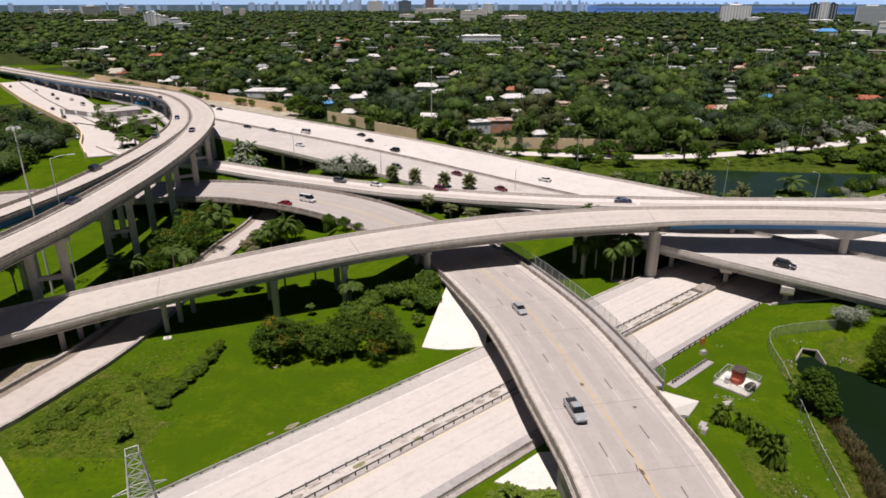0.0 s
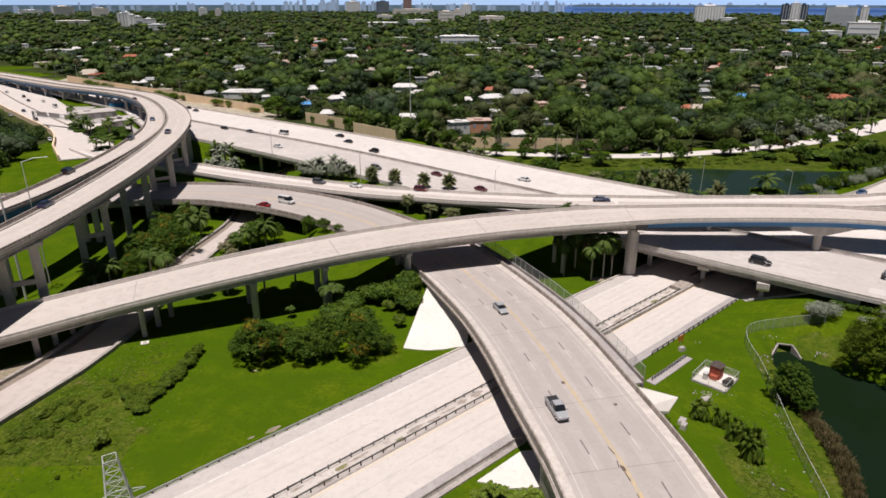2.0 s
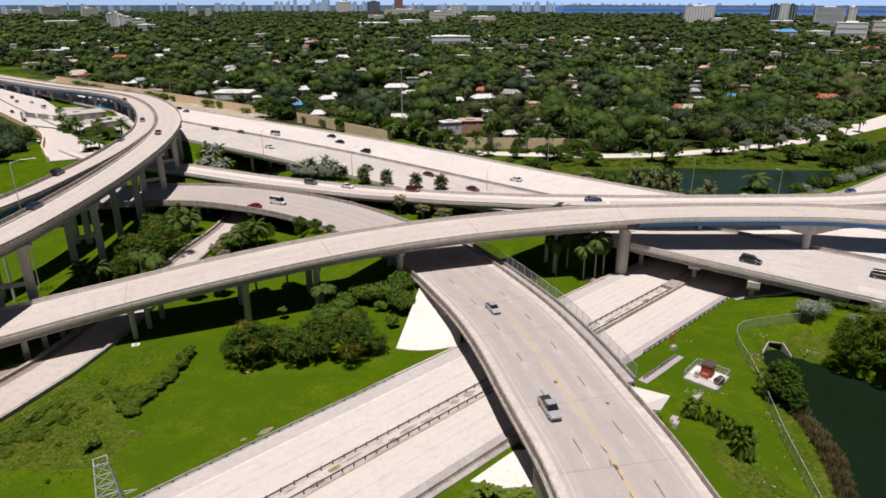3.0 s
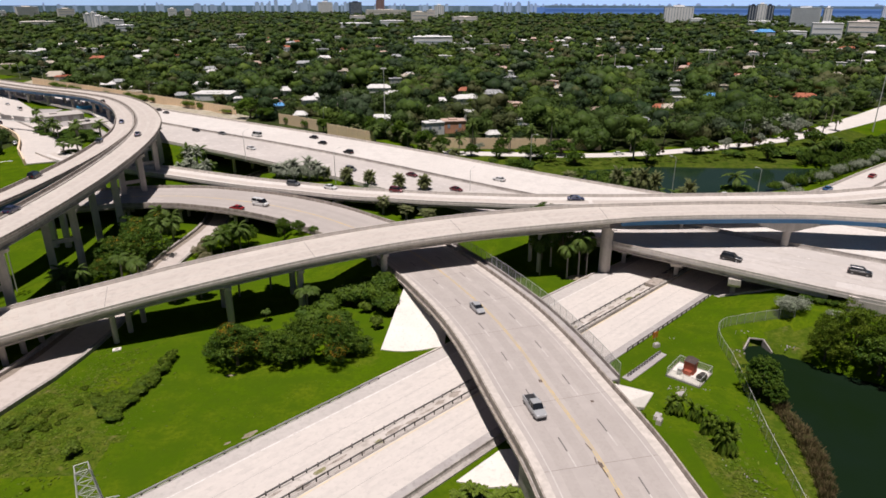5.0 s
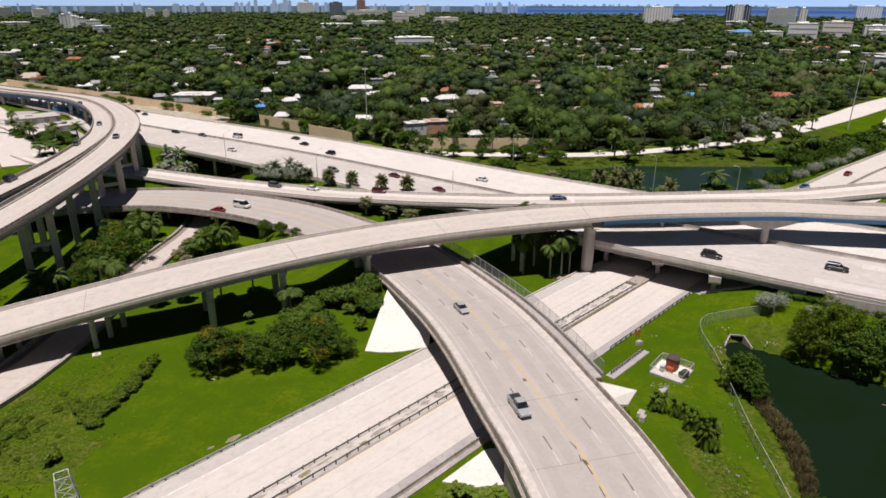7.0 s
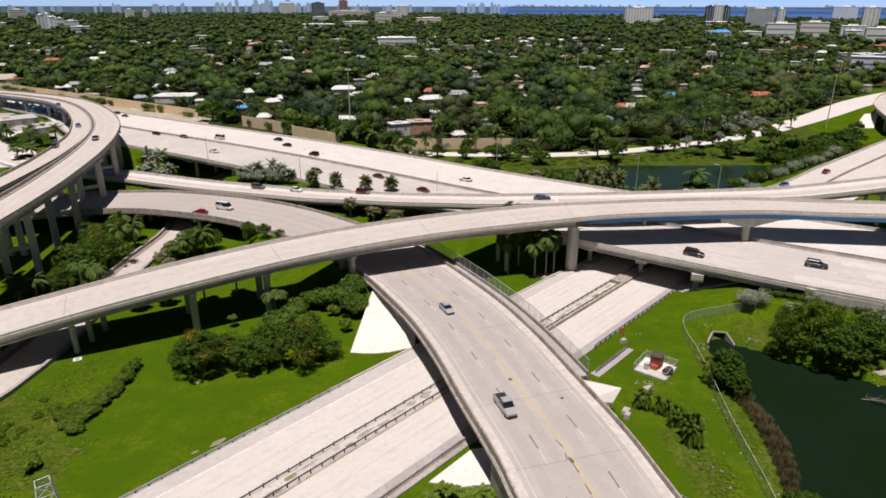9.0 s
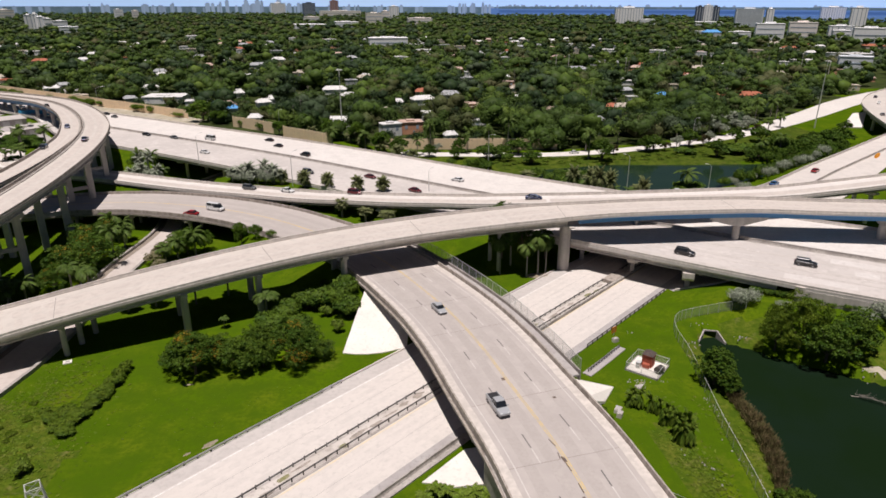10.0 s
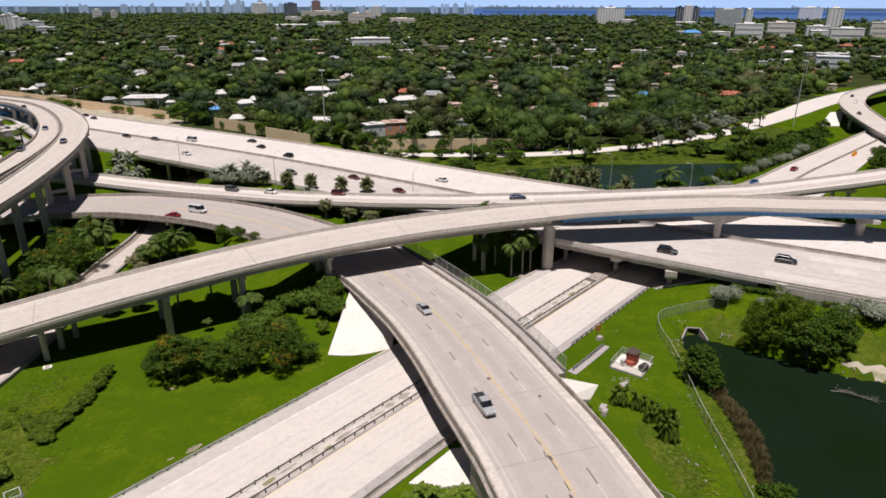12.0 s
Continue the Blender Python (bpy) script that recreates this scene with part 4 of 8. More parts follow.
low_wall = thing("barrier_wall", "low stained concrete barrier wall beside the highway", "barrier", kind="structure")
part("wall", sweep(cut(LOW, 0, -60, 18), BARRIER, 13.9), WALL, low_wall)
part("footing", slab(cut(LOW, 0, -60, 18), -14.1, 15.0, 0.12, 0.3), WALL, low_wall)
kerb_wall = thing("barrier_wall", "low concrete kerb wall of the highway", "barrier", kind="structure")
part("wall", sweep(cut(LOW, 0, -4, 60), [(-0.2, 0), (0.2, 0), (0.15, 0.35), (-0.15, 0.35)], -12.8), PALE, kerb_wall)
rngd = np.random.default_rng(3)
for s in np.linspace(-40, 60, 38):
    i = int(np.abs(LOW[:, 0] - s).argmin())
    r = rights(LOW)[i]
    o = rngd.uniform(0.3, 1.8)
    a, b = rngd.uniform(0.4, 2.4), rngd.uniform(0.2, 0.75)
    n = 9
    k = np.arange(n) * 2 * np.pi / n
    rr = rngd.uniform(0.6, 1.1, n)
    ux, uy = math.cos(low_dir), math.sin(low_dir)
    cx, cy = LOW[i, 0] + ux * (s - LOW[i, 0]) / ux + r[0] * o, LOW[i, 1] + uy * (s - LOW[i, 0]) / ux + r[1] * o
    verts = [(cx + ux * a * math.cos(t) * q + r[0] * b * math.sin(t) * q, cy + uy * a * math.cos(t) * q + r[1] * b * math.sin(t) * q, 0.075) for t, q in zip(k, rr)] + [(cx, cy, 0.12)]
    part("debris_patch", (verts, [(j, (j + 1) % n, n) for j in range(n)]), WEEDY if rngd.random() < 0.35 else STAINED, low, "dry dirt and low weeds")
part("median_nose", slab(cut(spline(LOW, 1.0), 0, 59, 66.5), 0.1, 2.7, 0.85, 0.9), STAINED, low, "raised stained concrete end of the median")

# ---- sound walls ----
for pts, h, lab in (([(-292, 553, 3), (-210, 484, 3), (-135, 420, 3), (-93, 384, 3)], 4.6, "long tan concrete sound wall behind the highway"),
                    ([(-63, 353, 3), (-51, 342.5, 3), (-40, 331, 3)], 5.4, "tan concrete sound wall among trees"),
                    ([(-34, 320.5, 3), (-23.6, 310, 3), (-10, 297.5, 2.6)], 5.4, "tan concrete sound wall among trees"),
                    ([(14, 300, 0), (30, 297.5, 0), (60, 295, 0), (84, 291, 0), (95, 289.5, 0)], 5.0, "tan concrete sound wall behind the frontage road")):
    q = spline(pts, 6.1)
    w = thing("sound_wall", lab, "wall", "sound walls", "structure")
    for i in range(len(q) - 1):
        d = q[i + 1] - q[i]
        n = np.linalg.norm(d)
        part("panel", box(0.06, -0.1, -1.5, n - 0.06, 0.1, h, math.atan2(d[1], d[0]), q[i]), TAN_WALL, w)
        part("pilaster", box(-0.2, -0.2, -1.5, 0.2, 0.2, h + 0.15, math.atan2(d[1], d[0]), q[i]), TAN_WALL, w)


# ---- plants ----
BARK = material("bark", (0.14, 0.105, 0.075), 0.9, [(0.6, (0.08, 0.06, 0.045), 0.5, 0.12)], 0.5, 6)
PALM_BARK = material("palm_bark", (0.30, 0.27, 0.23), 0.9, [(0.4, (0.2, 0.18, 0.15), 0.5, 0.12)], 0.4, 8)
LEAF_MID = foliage("mid_leaf", (0.073, 0.146, 0.016), (0.118, 0.190, 0.020), 0.22, 2.5)
LEAF_CROWN = foliage("crown_leaf", (0.042, 0.088, 0.010), (0.096, 0.150, 0.015), 0.3, 2.4, 0.14)
LEAF_OLIVE = foliage("olive_leaf", (0.070, 0.128, 0.011), (0.140, 0.192, 0.018), 0.3, 3.0)
LEAF_LIME = foliage("lime_leaf", (0.12, 0.19, 0.02), (0.16, 0.21, 0.03), 0.4, 2.0)
LEAF_SILVER = foliage("silver_leaf", (0.25, 0.29, 0.20), (0.34, 0.36, 0.29), 0.35, 1.2)
LEAF_WEED = foliage("weed_leaf", (0.070, 0.122, 0.006), (0.105, 0.142, 0.012), 0.3, 2.6)
LEAF_PALM = foliage("palm_leaf", (0.065, 0.115, 0.020), (0.105, 0.150, 0.034), 0.35, 2.0)
LEAF_DATE = foliage("date_palm_leaf", (0.105, 0.130, 0.042), (0.185, 0.195, 0.090), 0.4, 1.2)
LEAF_MAROON = foliage("maroon_leaf", (0.085, 0.045, 0.025), (0.060, 0.070, 0.022), 0.3, 2.4)
LEAF_DRY = foliage("dry_reed", (0.215, 0.160, 0.085), (0.105, 0.115, 0.038), 0.35, 1.8)
LEAF_BROAD = foliage("broad_leaf", (0.070, 0.125, 0.014), (0.16, 0.22, 0.028), 0.4, 0.8)
BLOSSOM = foliage("orange_blossom", (0.36, 0.20, 0.016), (0.20, 0.185, 0.02), 0.3, 1.2)
PINK = foliage("pale_blossom", (0.42, 0.36, 0.24), (0.17, 0.19, 0.07), 0.3, 1.0)


def make_tree(name, label, seed, leaf_mat, trunk_h=3.0, r=5.0, top=9.0, blobs=11, n=230, size=0.55, flower=0, flower_mat=None, category="tree", group="trees"):
    """A tapered trunk, forked limbs and a crown of many small leaves gathered in uneven clumps."""
    g = np.random.default_rng(seed)
    n, size = int(n * 2.1), size * 0.64
    t = thing(name, label, category, group)
    part("trunk", join(tube((0, 0, -0.4), (0.1, 0.05, trunk_h), 0.045 * r + 0.08, 0.03 * r + 0.05, 9)), BARK, t)
    c, rad, limbs = [], [], []
    for k in range(blobs):
        a = 2.4 * k + g.uniform(-0.4, 0.4)
        q = math.sqrt((k + 0.5) / blobs) * r * 0.72
        z = top - 0.32 * r - (q / r) ** 2 * (top - trunk_h) * 0.8 + g.uniform(-0.2, 0.12) * r
        p = (math.cos(a) * q, math.sin(a) * q, max(z, trunk_h * 0.55))
        c.append(p)
        rad.append(r * g.choice([0.20, 0.25, 0.30, 0.38]))
        limbs.append(tube((0.1, 0.05, trunk_h * g.uniform(0.6, 1.0)), p, 0.02 * r + 0.04, 0.03, 5))
    part("branching", join(*limbs), BARK, t)
    c, rad = np.array(c), np.array(rad)
    low = c.copy()
    low[:, 2] = np.maximum(low[:, 2] - rad * 0.7, trunk_h * 0.35)
    cc, rr = np.vstack([c, low]), np.concatenate([rad, rad * 0.75])
    cnt = np.full(len(cc), n)
    cnt[len(c):] = n // 2
    # each clump is a set of flat sprays, with gaps of shade between them
    m = 22
    d = g.normal(size=(len(cc), m, 3))
    d[:, :, 2] = np.abs(d[:, :, 2]) - 0.35
    d /= np.linalg.norm(d, axis=2)[:, :, None]
    spray = (cc[:, None, :] + d * rr[:, None, None] * np.array([0.92, 0.92, 0.8])).reshape(-1, 3)
    width = np.repeat(rr, m) * g.uniform(0.26, 0.46, len(spray))
    crown = new("crown", quads("crown", leaves(g, spray, width, np.repeat(cnt // m, m), np.full(len(spray), size), 0.5, 0.32, (0.2, 1.15), 0.42), leaf_mat, 3))
    crown.parent = t
    if flower:
        fl = new("blossom", quads("blossom", leaves(g, c + np.array([0, 0, 0.25]), rad, np.where(np.arange(len(c)) % 6 == 1, flower * 14, 4), np.full(len(c), size * 0.9), 0.85, 0.8), flower_mat or BLOSSOM, 3))
        fl.parent = t
        tagged(fl, "orange blossom")
    return t


def make_bush(name, label, seed, leaf_mat, r=1.5, top=2.0, n=160, size=0.28, blobs=6, category="bush"):
    g = np.random.default_rng(seed)
    n, size = int(n * 1.8), size * 0.78
    t = thing(name, label, category, "bushes")
    a = g.uniform(0, 6.28, blobs)
    q = np.sqrt(g.uniform(0, 1, blobs)) * r * 0.6
    c = np.stack([np.cos(a) * q, np.sin(a) * q, top * g.uniform(0.35, 0.66, blobs)], 1)
    part("woody_base", join(*[tube((0, 0, -0.3), p, 0.05, 0.02, 5) for p in c]), BARK, t)
    crown = new("crown", quads("crown", leaves(g, c, np.full(blobs, 0.5 * r) * g.uniform(0.8, 1.2, blobs), np.full(blobs, n), np.full(blobs, size), top / r * 0.6), leaf_mat, 3))
    crown.parent = t
    return t


def make_palm(name, label, seed, leaf_mat, height=7.0, frond=3.0, fronds=20, droop=1.0, trunk=0.2, full=False):
    """A slim ringed trunk and a head of arched fronds, each a rib with two rows of leaflets."""
    g = np.random.default_rng(seed)
    t = thing(name, label, "palm", "palms")
    lean = g.uniform(-0.25, 0.25, 2)
    pts = [Vector((lean[0] * (k / 5) ** 2, lean[1] * (k / 5) ** 2, -0.3 + (height + 0.3) * k / 5)) for k in range(6)]
    part("trunk", join(*[tube(pts[k], pts[k + 1], trunk * (1.35 - 0.09 * k), trunk * (1.25 - 0.09 * k), 9) for k in range(5)]), PALM_BARK, t)
    base = np.array(pts[-1])
    out = []
    for k in range(fronds):
        a = 2.4 * k + g.uniform(-0.2, 0.2)
        rise = g.uniform(-0.55, 1.5) if full else g.uniform(0.0, 1.2)
        length = frond * g.uniform(0.8, 1.1)
        ca, sa = math.cos(a), math.sin(a)
        pos, ang = base.copy(), rise
        n = 8
        for j in range(n):
            step = np.array([ca * math.cos(ang), sa * math.cos(ang), math.sin(ang)]) * length / n
            new_pos = pos + step
            wide = length * 0.20 * math.sin(math.pi * (j + 0.8) / (n + 0.9))
            side = np.array([-sa, ca, 0])
            for s in (-1, 1):
                tip = side * s * wide + np.array([0, 0, -0.45 * wide]) + step * 0.9
                out += [pos, pos + tip * 0.95, new_pos + tip, new_pos]
            pos, ang = new_pos, ang - droop * (1.5 + g.uniform(-0.2, 0.2)) / n
    head = new("palm_head", quads("palm_head", np.array(out), leaf_mat))
    head.parent = t
    return t


def scatter(source, spots, seed=1, unit_r=1.0, unit_h=1.0, first=True):
    """Puts copies of a plant at (x, y, radius, height); the first one is the plant itself."""
    g = random.Random(seed)
    for k, (x, y, r, h) in enumerate(spots):
        h = max(h, 0.62 * r * unit_h / unit_r)
        m = pose(x, y, ground_at(x, y), 0, 0, g.uniform(0, 360)) @ Matrix.Diagonal((r / unit_r, r / unit_r, h / unit_h, 1))
        if k == 0:
            source.matrix_basis = m
        else:
            copy_thing(source, m)


# lawn between the viaduct and the low highway
scatter(make_tree("flowering_tree", "broad dark green tree with orange blossom on the lawn", 11, LEAF_DARK, 2.4, 6.2, 9.8, 15, 460, 0.40, 30), [(-31.0, 107.6, 5.4, 8.6), (-13.4, 108.6, 5.8, 9.8)], 1, 6.2, 9.8)
scatter(make_tree("lawn_tree", "broad dark green tree on the lawn", 12, LEAF_CROWN, 2.2, 5.8, 9.0, 14, 420, 0.42), [(-23.0, 107.8, 4.4, 6.6), (-19.0, 108.8, 3.8, 7.6), (-35.2, 110.0, 3.6, 5.6), (-20.2, 114.0, 5.0, 8.4), (-27.6, 113.0, 4.6, 6.8), (-11.0, 114.6, 4.4, 7.0), (-7.8, 110.6, 3.4, 5.2)], 2, 5.8, 9.0)
scatter(make_bush("bush", "dense dark green bush beside the bridge bank", 13, LEAF_CROWN, 2.0, 2.4, 300, 0.32, 9),
        [(-7.5, 136.5, 2.8, 3.4), (-5.0, 131.0, 2.8, 3.6), (-12.0, 132.5, 2.6, 3.0), (-15.5, 127.5, 2.6, 2.8), (-9.0, 133.0, 2.6, 3.4), (-4.6, 134.5, 2.6, 3.6), (-3.6, 128.0, 2.4, 3.2), (-19.0, 123.5, 2.8, 3.0), (-13.5, 121.0, 2.4, 2.6), (-16.5, 131.4, 2.4, 2.4)], 3, 2.0, 2.4)
scatter(make_bush("bush", "small yellow-green bush on the lawn", 14, LEAF_LIME, 1.0, 1.6, 160, 0.24), [(-7.9, 128.7, 1.7, 2.8), (-5.3, 120.8, 0.8, 1.8), (-50.5, 83.2, 0.9, 1.2), (-64, 91, 0.8, 0.9)], 4, 1.0, 1.6)
scatter(make_palm("palm", "slender royal palm in the viaduct's shade", 15, LEAF_PALM, 7.5, 3.2, 22, 1.5), [(-60.8, 142.0, 1, 1.05), (-51.6, 136.6, 0.95, 0.62), (-46.1, 138.2, 0.95, 0.7), (-37.4, 138.3, 1.0, 0.8), (-30.9, 142.1, 1.0, 0.8), (-67, 147, 1, 0.9), (-20.5, 128.6, 1.15, 0.72), (-99.0, 135.1, 0.9, 1.1), (-29.0, 125.5, 0.42, 0.3), (-80.2, 146, 0.9, 0.5)], 5)
hedge = [(-44.2, 110.6, 1.6, 1.9), (-44.6, 108.4, 1.8, 2.0), (-44.9, 106.0, 1.8, 1.9), (-45.1, 103.6, 1.9, 1.8), (-45.8, 101.2, 2.0, 1.7), (-46.5, 98.8, 2.0, 1.6), (-47.4, 96.6, 2.1, 1.5), (-47.9, 94.4, 2.1, 1.4), (-47.9, 92.2, 1.9, 1.2), (-49.8, 97.8, 1.8, 1.1), (-51.4, 96.4, 1.7, 1.0), (-53.4, 98.2, 1.3, 0.9), (-49.9, 93.8, 1.8, 0.9)]
scatter(make_bush("hedge_bush", "ragged green bush in a row across the lawn", 16, LEAF_OLIVE, 1.5, 2.0, 220, 0.28), hedge, 6, 1.6, 2.0)

scatter(make_bush("bush", "low dark green bush beside the service road", 83, LEAF_OLIVE, 2.0, 1.8, 150, 0.3), [(-64.3, 85.4, 1.6, 1), (-64.2, 88.3, 1.9, 1.25), (-63.6, 91.3, 2.2, 1.5), (-63, 93.7, 1.6, 1), (-62, 86, 1.9, 1.25), (-60.1, 90.7, 2.2, 1.5), (-62.7, 82, 1.6, 1), (-61.3, 94.9, 1.9, 1.25), (-60.6, 87.4, 2.2, 1.5)], 52, 2.0, 1.8)

# tall weeds in mounds on the lawn
mound = random.Random(31)
mounds = [(-60 + mound.gauss(0, 4.5), 90 + mound.gauss(0, 5.5), mound.uniform(0.6, 1.6), mound.uniform(0.35, 0.75)) for k in range(26)]
mounds = [m for m in mounds if nearest(np.array([m[0]]), np.array([m[1]]), SERVICE)[0][0] > 8 and nearest(np.array([m[0]]), np.array([m[1]]), LOW)[0][0] > 17]
scatter(make_bush("weed_mound", "low mound of rank green weeds on the lawn", 61, LEAF_WEED, 1.6, 1.0, 110, 0.34), mounds, 32, 1.6, 1.0)

edge_weeds = [(39.6 + 0.02 * k + 0.5 * math.sin(k * 2.1), 86.5 - 2.1 * k, 0.8 + 0.25 * (k % 3), 0.5 + 0.25 * (k % 2)) for k in range(18)]
scatter(make_bush("weed_mound", "green weeds along the foot of the ramp wall", 62, LEAF_WEED, 1.6, 1.0, 110, 0.34), edge_weeds, 33, 1.6, 1.0)

# trees between the high viaduct and the service road
scatter(make_tree("dark_tree", "dense dark green tree between two viaducts", 21, LEAF_DARK, 2.5, 7.0, 10.0, 13, 380, 0.5, 8), [(-71.0, 158.0, 7.2, 8.8), (-68.4, 166.0, 7.2, 9.6), (-74.5, 174.0, 7.0, 9.2), (-72.8, 151.0, 4.0, 6.0), (-71.5, 184.0, 5.2, 8.0)], 7, 7.0, 10.0)
scatter(make_palm("palm", "bushy green palm among dark trees", 22, LEAF_PALM, 5.0, 3.4, 22, 1.1, 0.2, True), [(-66.5, 184.0, 1, 1.1), (-70.5, 186.5, 1.1, 1.15), (-64.8, 178.0, 1, 1.0), (-81.8, 148.5, 1.0, 0.7), (-80.0, 144.5, 1.0, 0.6), (-76.8, 146.0, 1, 0.8), (-66.6, 174.0, 1, 1.2), (-67.2, 152.5, 0.9, 0.8), (-76.0, 251.0, 1.0, 1.2), (-82, 253, 1.0, 1.3), (-72.6, 250.2, 0.9, 0.9), (-48.4, 168.4, 1.1, 0.9), (-44.2, 170.2, 1.15, 1.1), (-51.0, 166.4, 0.9, 0.7)], 8)
scatter(make_tree("leafy_tree", "mid-green leafy tree beside the service road", 23, LEAF_MID, 2.0, 5.0, 7.5, 11, 330, 0.42), [(-46.5, 171.0, 4.4, 7.6), (-42.4, 173.0, 3.4, 6.0), (-49.6, 174.5, 3.2, 6.0), (-31.6, 169.0, 2.7, 6.6), (-27.2, 167.2, 2.5, 4.2), (-23.5, 167.4, 1.8, 2.2)], 9, 5.0, 7.5)
scatter(make_tree("blossom_tree", "small tree with pale cream blossom", 24, PINK, 1.4, 3.0, 4.6, 9, 180, 0.36), [(-52.4, 169.5, 3.2, 4.6), (-53.6, 164.8, 2.4, 3.4), (-51.0, 160.5, 2.2, 3.0)], 10, 3.0, 4.6)

# bank between ramp and highway
scatter(make_palm("palm", "feathery date palm on a green bank", 25, LEAF_DATE, 5.0, 2.6, 70, 0.95, 0.28, True), [(-4.6, 183.6, 1.0, 0.8), (2.2, 178.8, 1.05, 0.75), (8.6, 175.2, 1.1, 0.65), (14.5, 171.5, 1.0, 0.5), (64, 229, 1.3, 1.0), (88, 222, 1.4, 0.9), (102, 215, 1.4, 0.8)], 11)
scatter(make_palm("palm", "round-headed date palm beside the highway", 26, LEAF_DATE, 2.6, 2.25, 120, 0.7, 0.26, True), [(-25.1, 219.2, 1.05, 1.15), (-17.2, 213.8, 1.1, 1.2), (-9.3, 210.8, 1.05, 1.15), (0.2, 206.6, 1.05, 1.1), (8.6, 204.8, 1.1, 1.1)], 12)
scatter(make_bush("silver_bush", "silver-green bush beside the pond lawn", 27, LEAF_SILVER, 2.6, 3.6, 420, 0.28, 9), [(81.9, 115.6, 3.1, 3.8), (106.4, 101.3, 3.6, 3.4), (88.6, 111.0, 1.4, 1.8), (101.5, 103.6, 2.0, 2.0)], 13, 2.6, 3.6)
scatter(make_tree("bank_tree", "green leafy tree on the highway bank", 28, LEAF_DARK, 2.0, 4.0, 7.0, 10, 260, 0.42), [(-83.5, 256, 3.4, 6.0), (-36.9, 226.4, 2.6, 4.4)], 14, 4.0, 7.0)
low_hedge = [(-15 + 4.6 * k, 193.5 - 2.4 * k + (k % 2) * 1.4, 2.3, 1.5 + 0.4 * (k % 3)) for k in range(9)]
scatter(make_bush("low_shrub", "low green shrub on a grass bank", 29, LEAF_MID, 2.0, 1.8, 160, 0.34), low_hedge, 15, 2.0, 1.8)

scatter(make_bush("silver_bush", "spreading silver-leaved shrub beside the highway", 81, LEAF_SILVER, 2.6, 3.6, 170, 0.42, 8), [(-83.6, 246.6, 2.8, 4.4), (-80.0, 248.6, 2.8, 5.2), (-77.0, 245.2, 2.6, 4.4), (-74.2, 246.2, 2.6, 4.4), (-42.0, 225.0, 2.4, 3.4), (-38.4, 223.0, 2.6, 4.2), (-35.0, 221.8, 2.6, 4.4), (-31.6, 220.4, 2.6, 5.0), (-28.4, 219.2, 2.2, 4.2)], 50, 2.6, 3.6)
scatter(make_palm("fan_palm", "silvery fan palm beside the highway", 50, LEAF_SILVER, 3.6, 1.9, 40, 0.7, 0.2, True), [(-84.0, 248.0, 1.2, 1.2), (-81.5, 246.6, 1.1, 0.9), (-78.8, 246.2, 1.2, 1.2), (-75.5, 243.6, 1.2, 1.0), (-80.6, 251, 1.2, 1.5), (-74.0, 247.5, 1.2, 1.3), (-77.2, 249.5, 1.2, 1.5), (-43.0, 226.4, 1.1, 0.8), (-39.4, 224.2, 1.2, 1.0), (-36.6, 223.6, 1.2, 1.2), (-33.8, 221.6, 1.1, 0.8), (-31.2, 221.4, 1.2, 1.4), (-28.0, 220.4, 1.2, 1.2), (-25.6, 219.3, 1.0, 0.9)], 31)

# grass island beside the ramp bridge
scatter(make_palm("palm", "tall green palm on the grass island", 31, LEAF_PALM, 7.0, 2.9, 26, 1.55, 0.16, True), [(41.2, 143.3, 1.1, 1.15), (44.4, 144.4, 1.05, 1.2), (46.9, 145.9, 0.95, 1.05), (38.4, 149.0, 1.15, 1.25), (35.0, 146.0, 1.0, 1.1)], 16)
scatter(make_tree("dark_tree", "dark leafy tree behind palms", 32, LEAF_DARK, 2.0, 4.2, 7.5, 10, 260, 0.42), [(42.5, 152.4, 4.6, 9.6), (36.6, 151.5, 4.0, 8.8), (48.8, 153.5, 3.6, 6.8), (38.5, 163.0, 4.6, 6.0), (30, 170, 3.6, 4.0)], 17, 4.2, 7.5)
bed = thing("flower_bed", "round bed of dry mulch at the palms", "flower bed")
part("mulch", ([(44.6 + math.cos(k * 0.449) * 3.2, 143.9 + math.sin(k * 0.449) * 1.7, 0.02) for k in range(14)] + [(44.6, 143.9, 0.22)], [(k, (k + 1) % 14, 14) for k in range(14)]), DIRT, bed)

# pond lawn
spiky = [(44.6, 87.2, 0.85, 1.3), (45.8, 86.6, 0.9, 1.4), (45.4, 88.4, 0.8, 1.1), (47.2, 85.2, 0.85, 1.3), (48.2, 84.4, 0.8, 1.2), (48.4, 82.2, 0.85, 1.4), (49.2, 81.4, 0.8, 1.3), (47.8, 81.4, 0.75, 1.1), (48.6, 78.6, 1.0, 1.7), (49.8, 77.7, 1.1, 1.9), (49.4, 76.2, 1.0, 1.5), (48.2, 76.7, 1.0, 1.5)]
scatter(make_palm("leafy_shrub", "spreading glossy broad-leaved shrub beside the ramp", 33, LEAF_BROAD, 1.3, 1.75, 26, 1.1, 0.12, True), spiky, 18)
foot = [(9.0, 70.6, 1.1, 1.0), (10.6, 70.0, 1.0, 0.9), (14.2, 69.6, 1.1, 0.9), (15.8, 69.0, 1.0, 0.8), (12.3, 69.0, 1.2, 0.8), (7.2, 69.4, 1.0, 0.8)]
scatter(make_palm("leafy_shrub", "lime green leafy shrub at the foot of slope paving", 38, LEAF_LIME, 1.0, 1.5, 22, 1.0, 0.1, True), foot, 34)
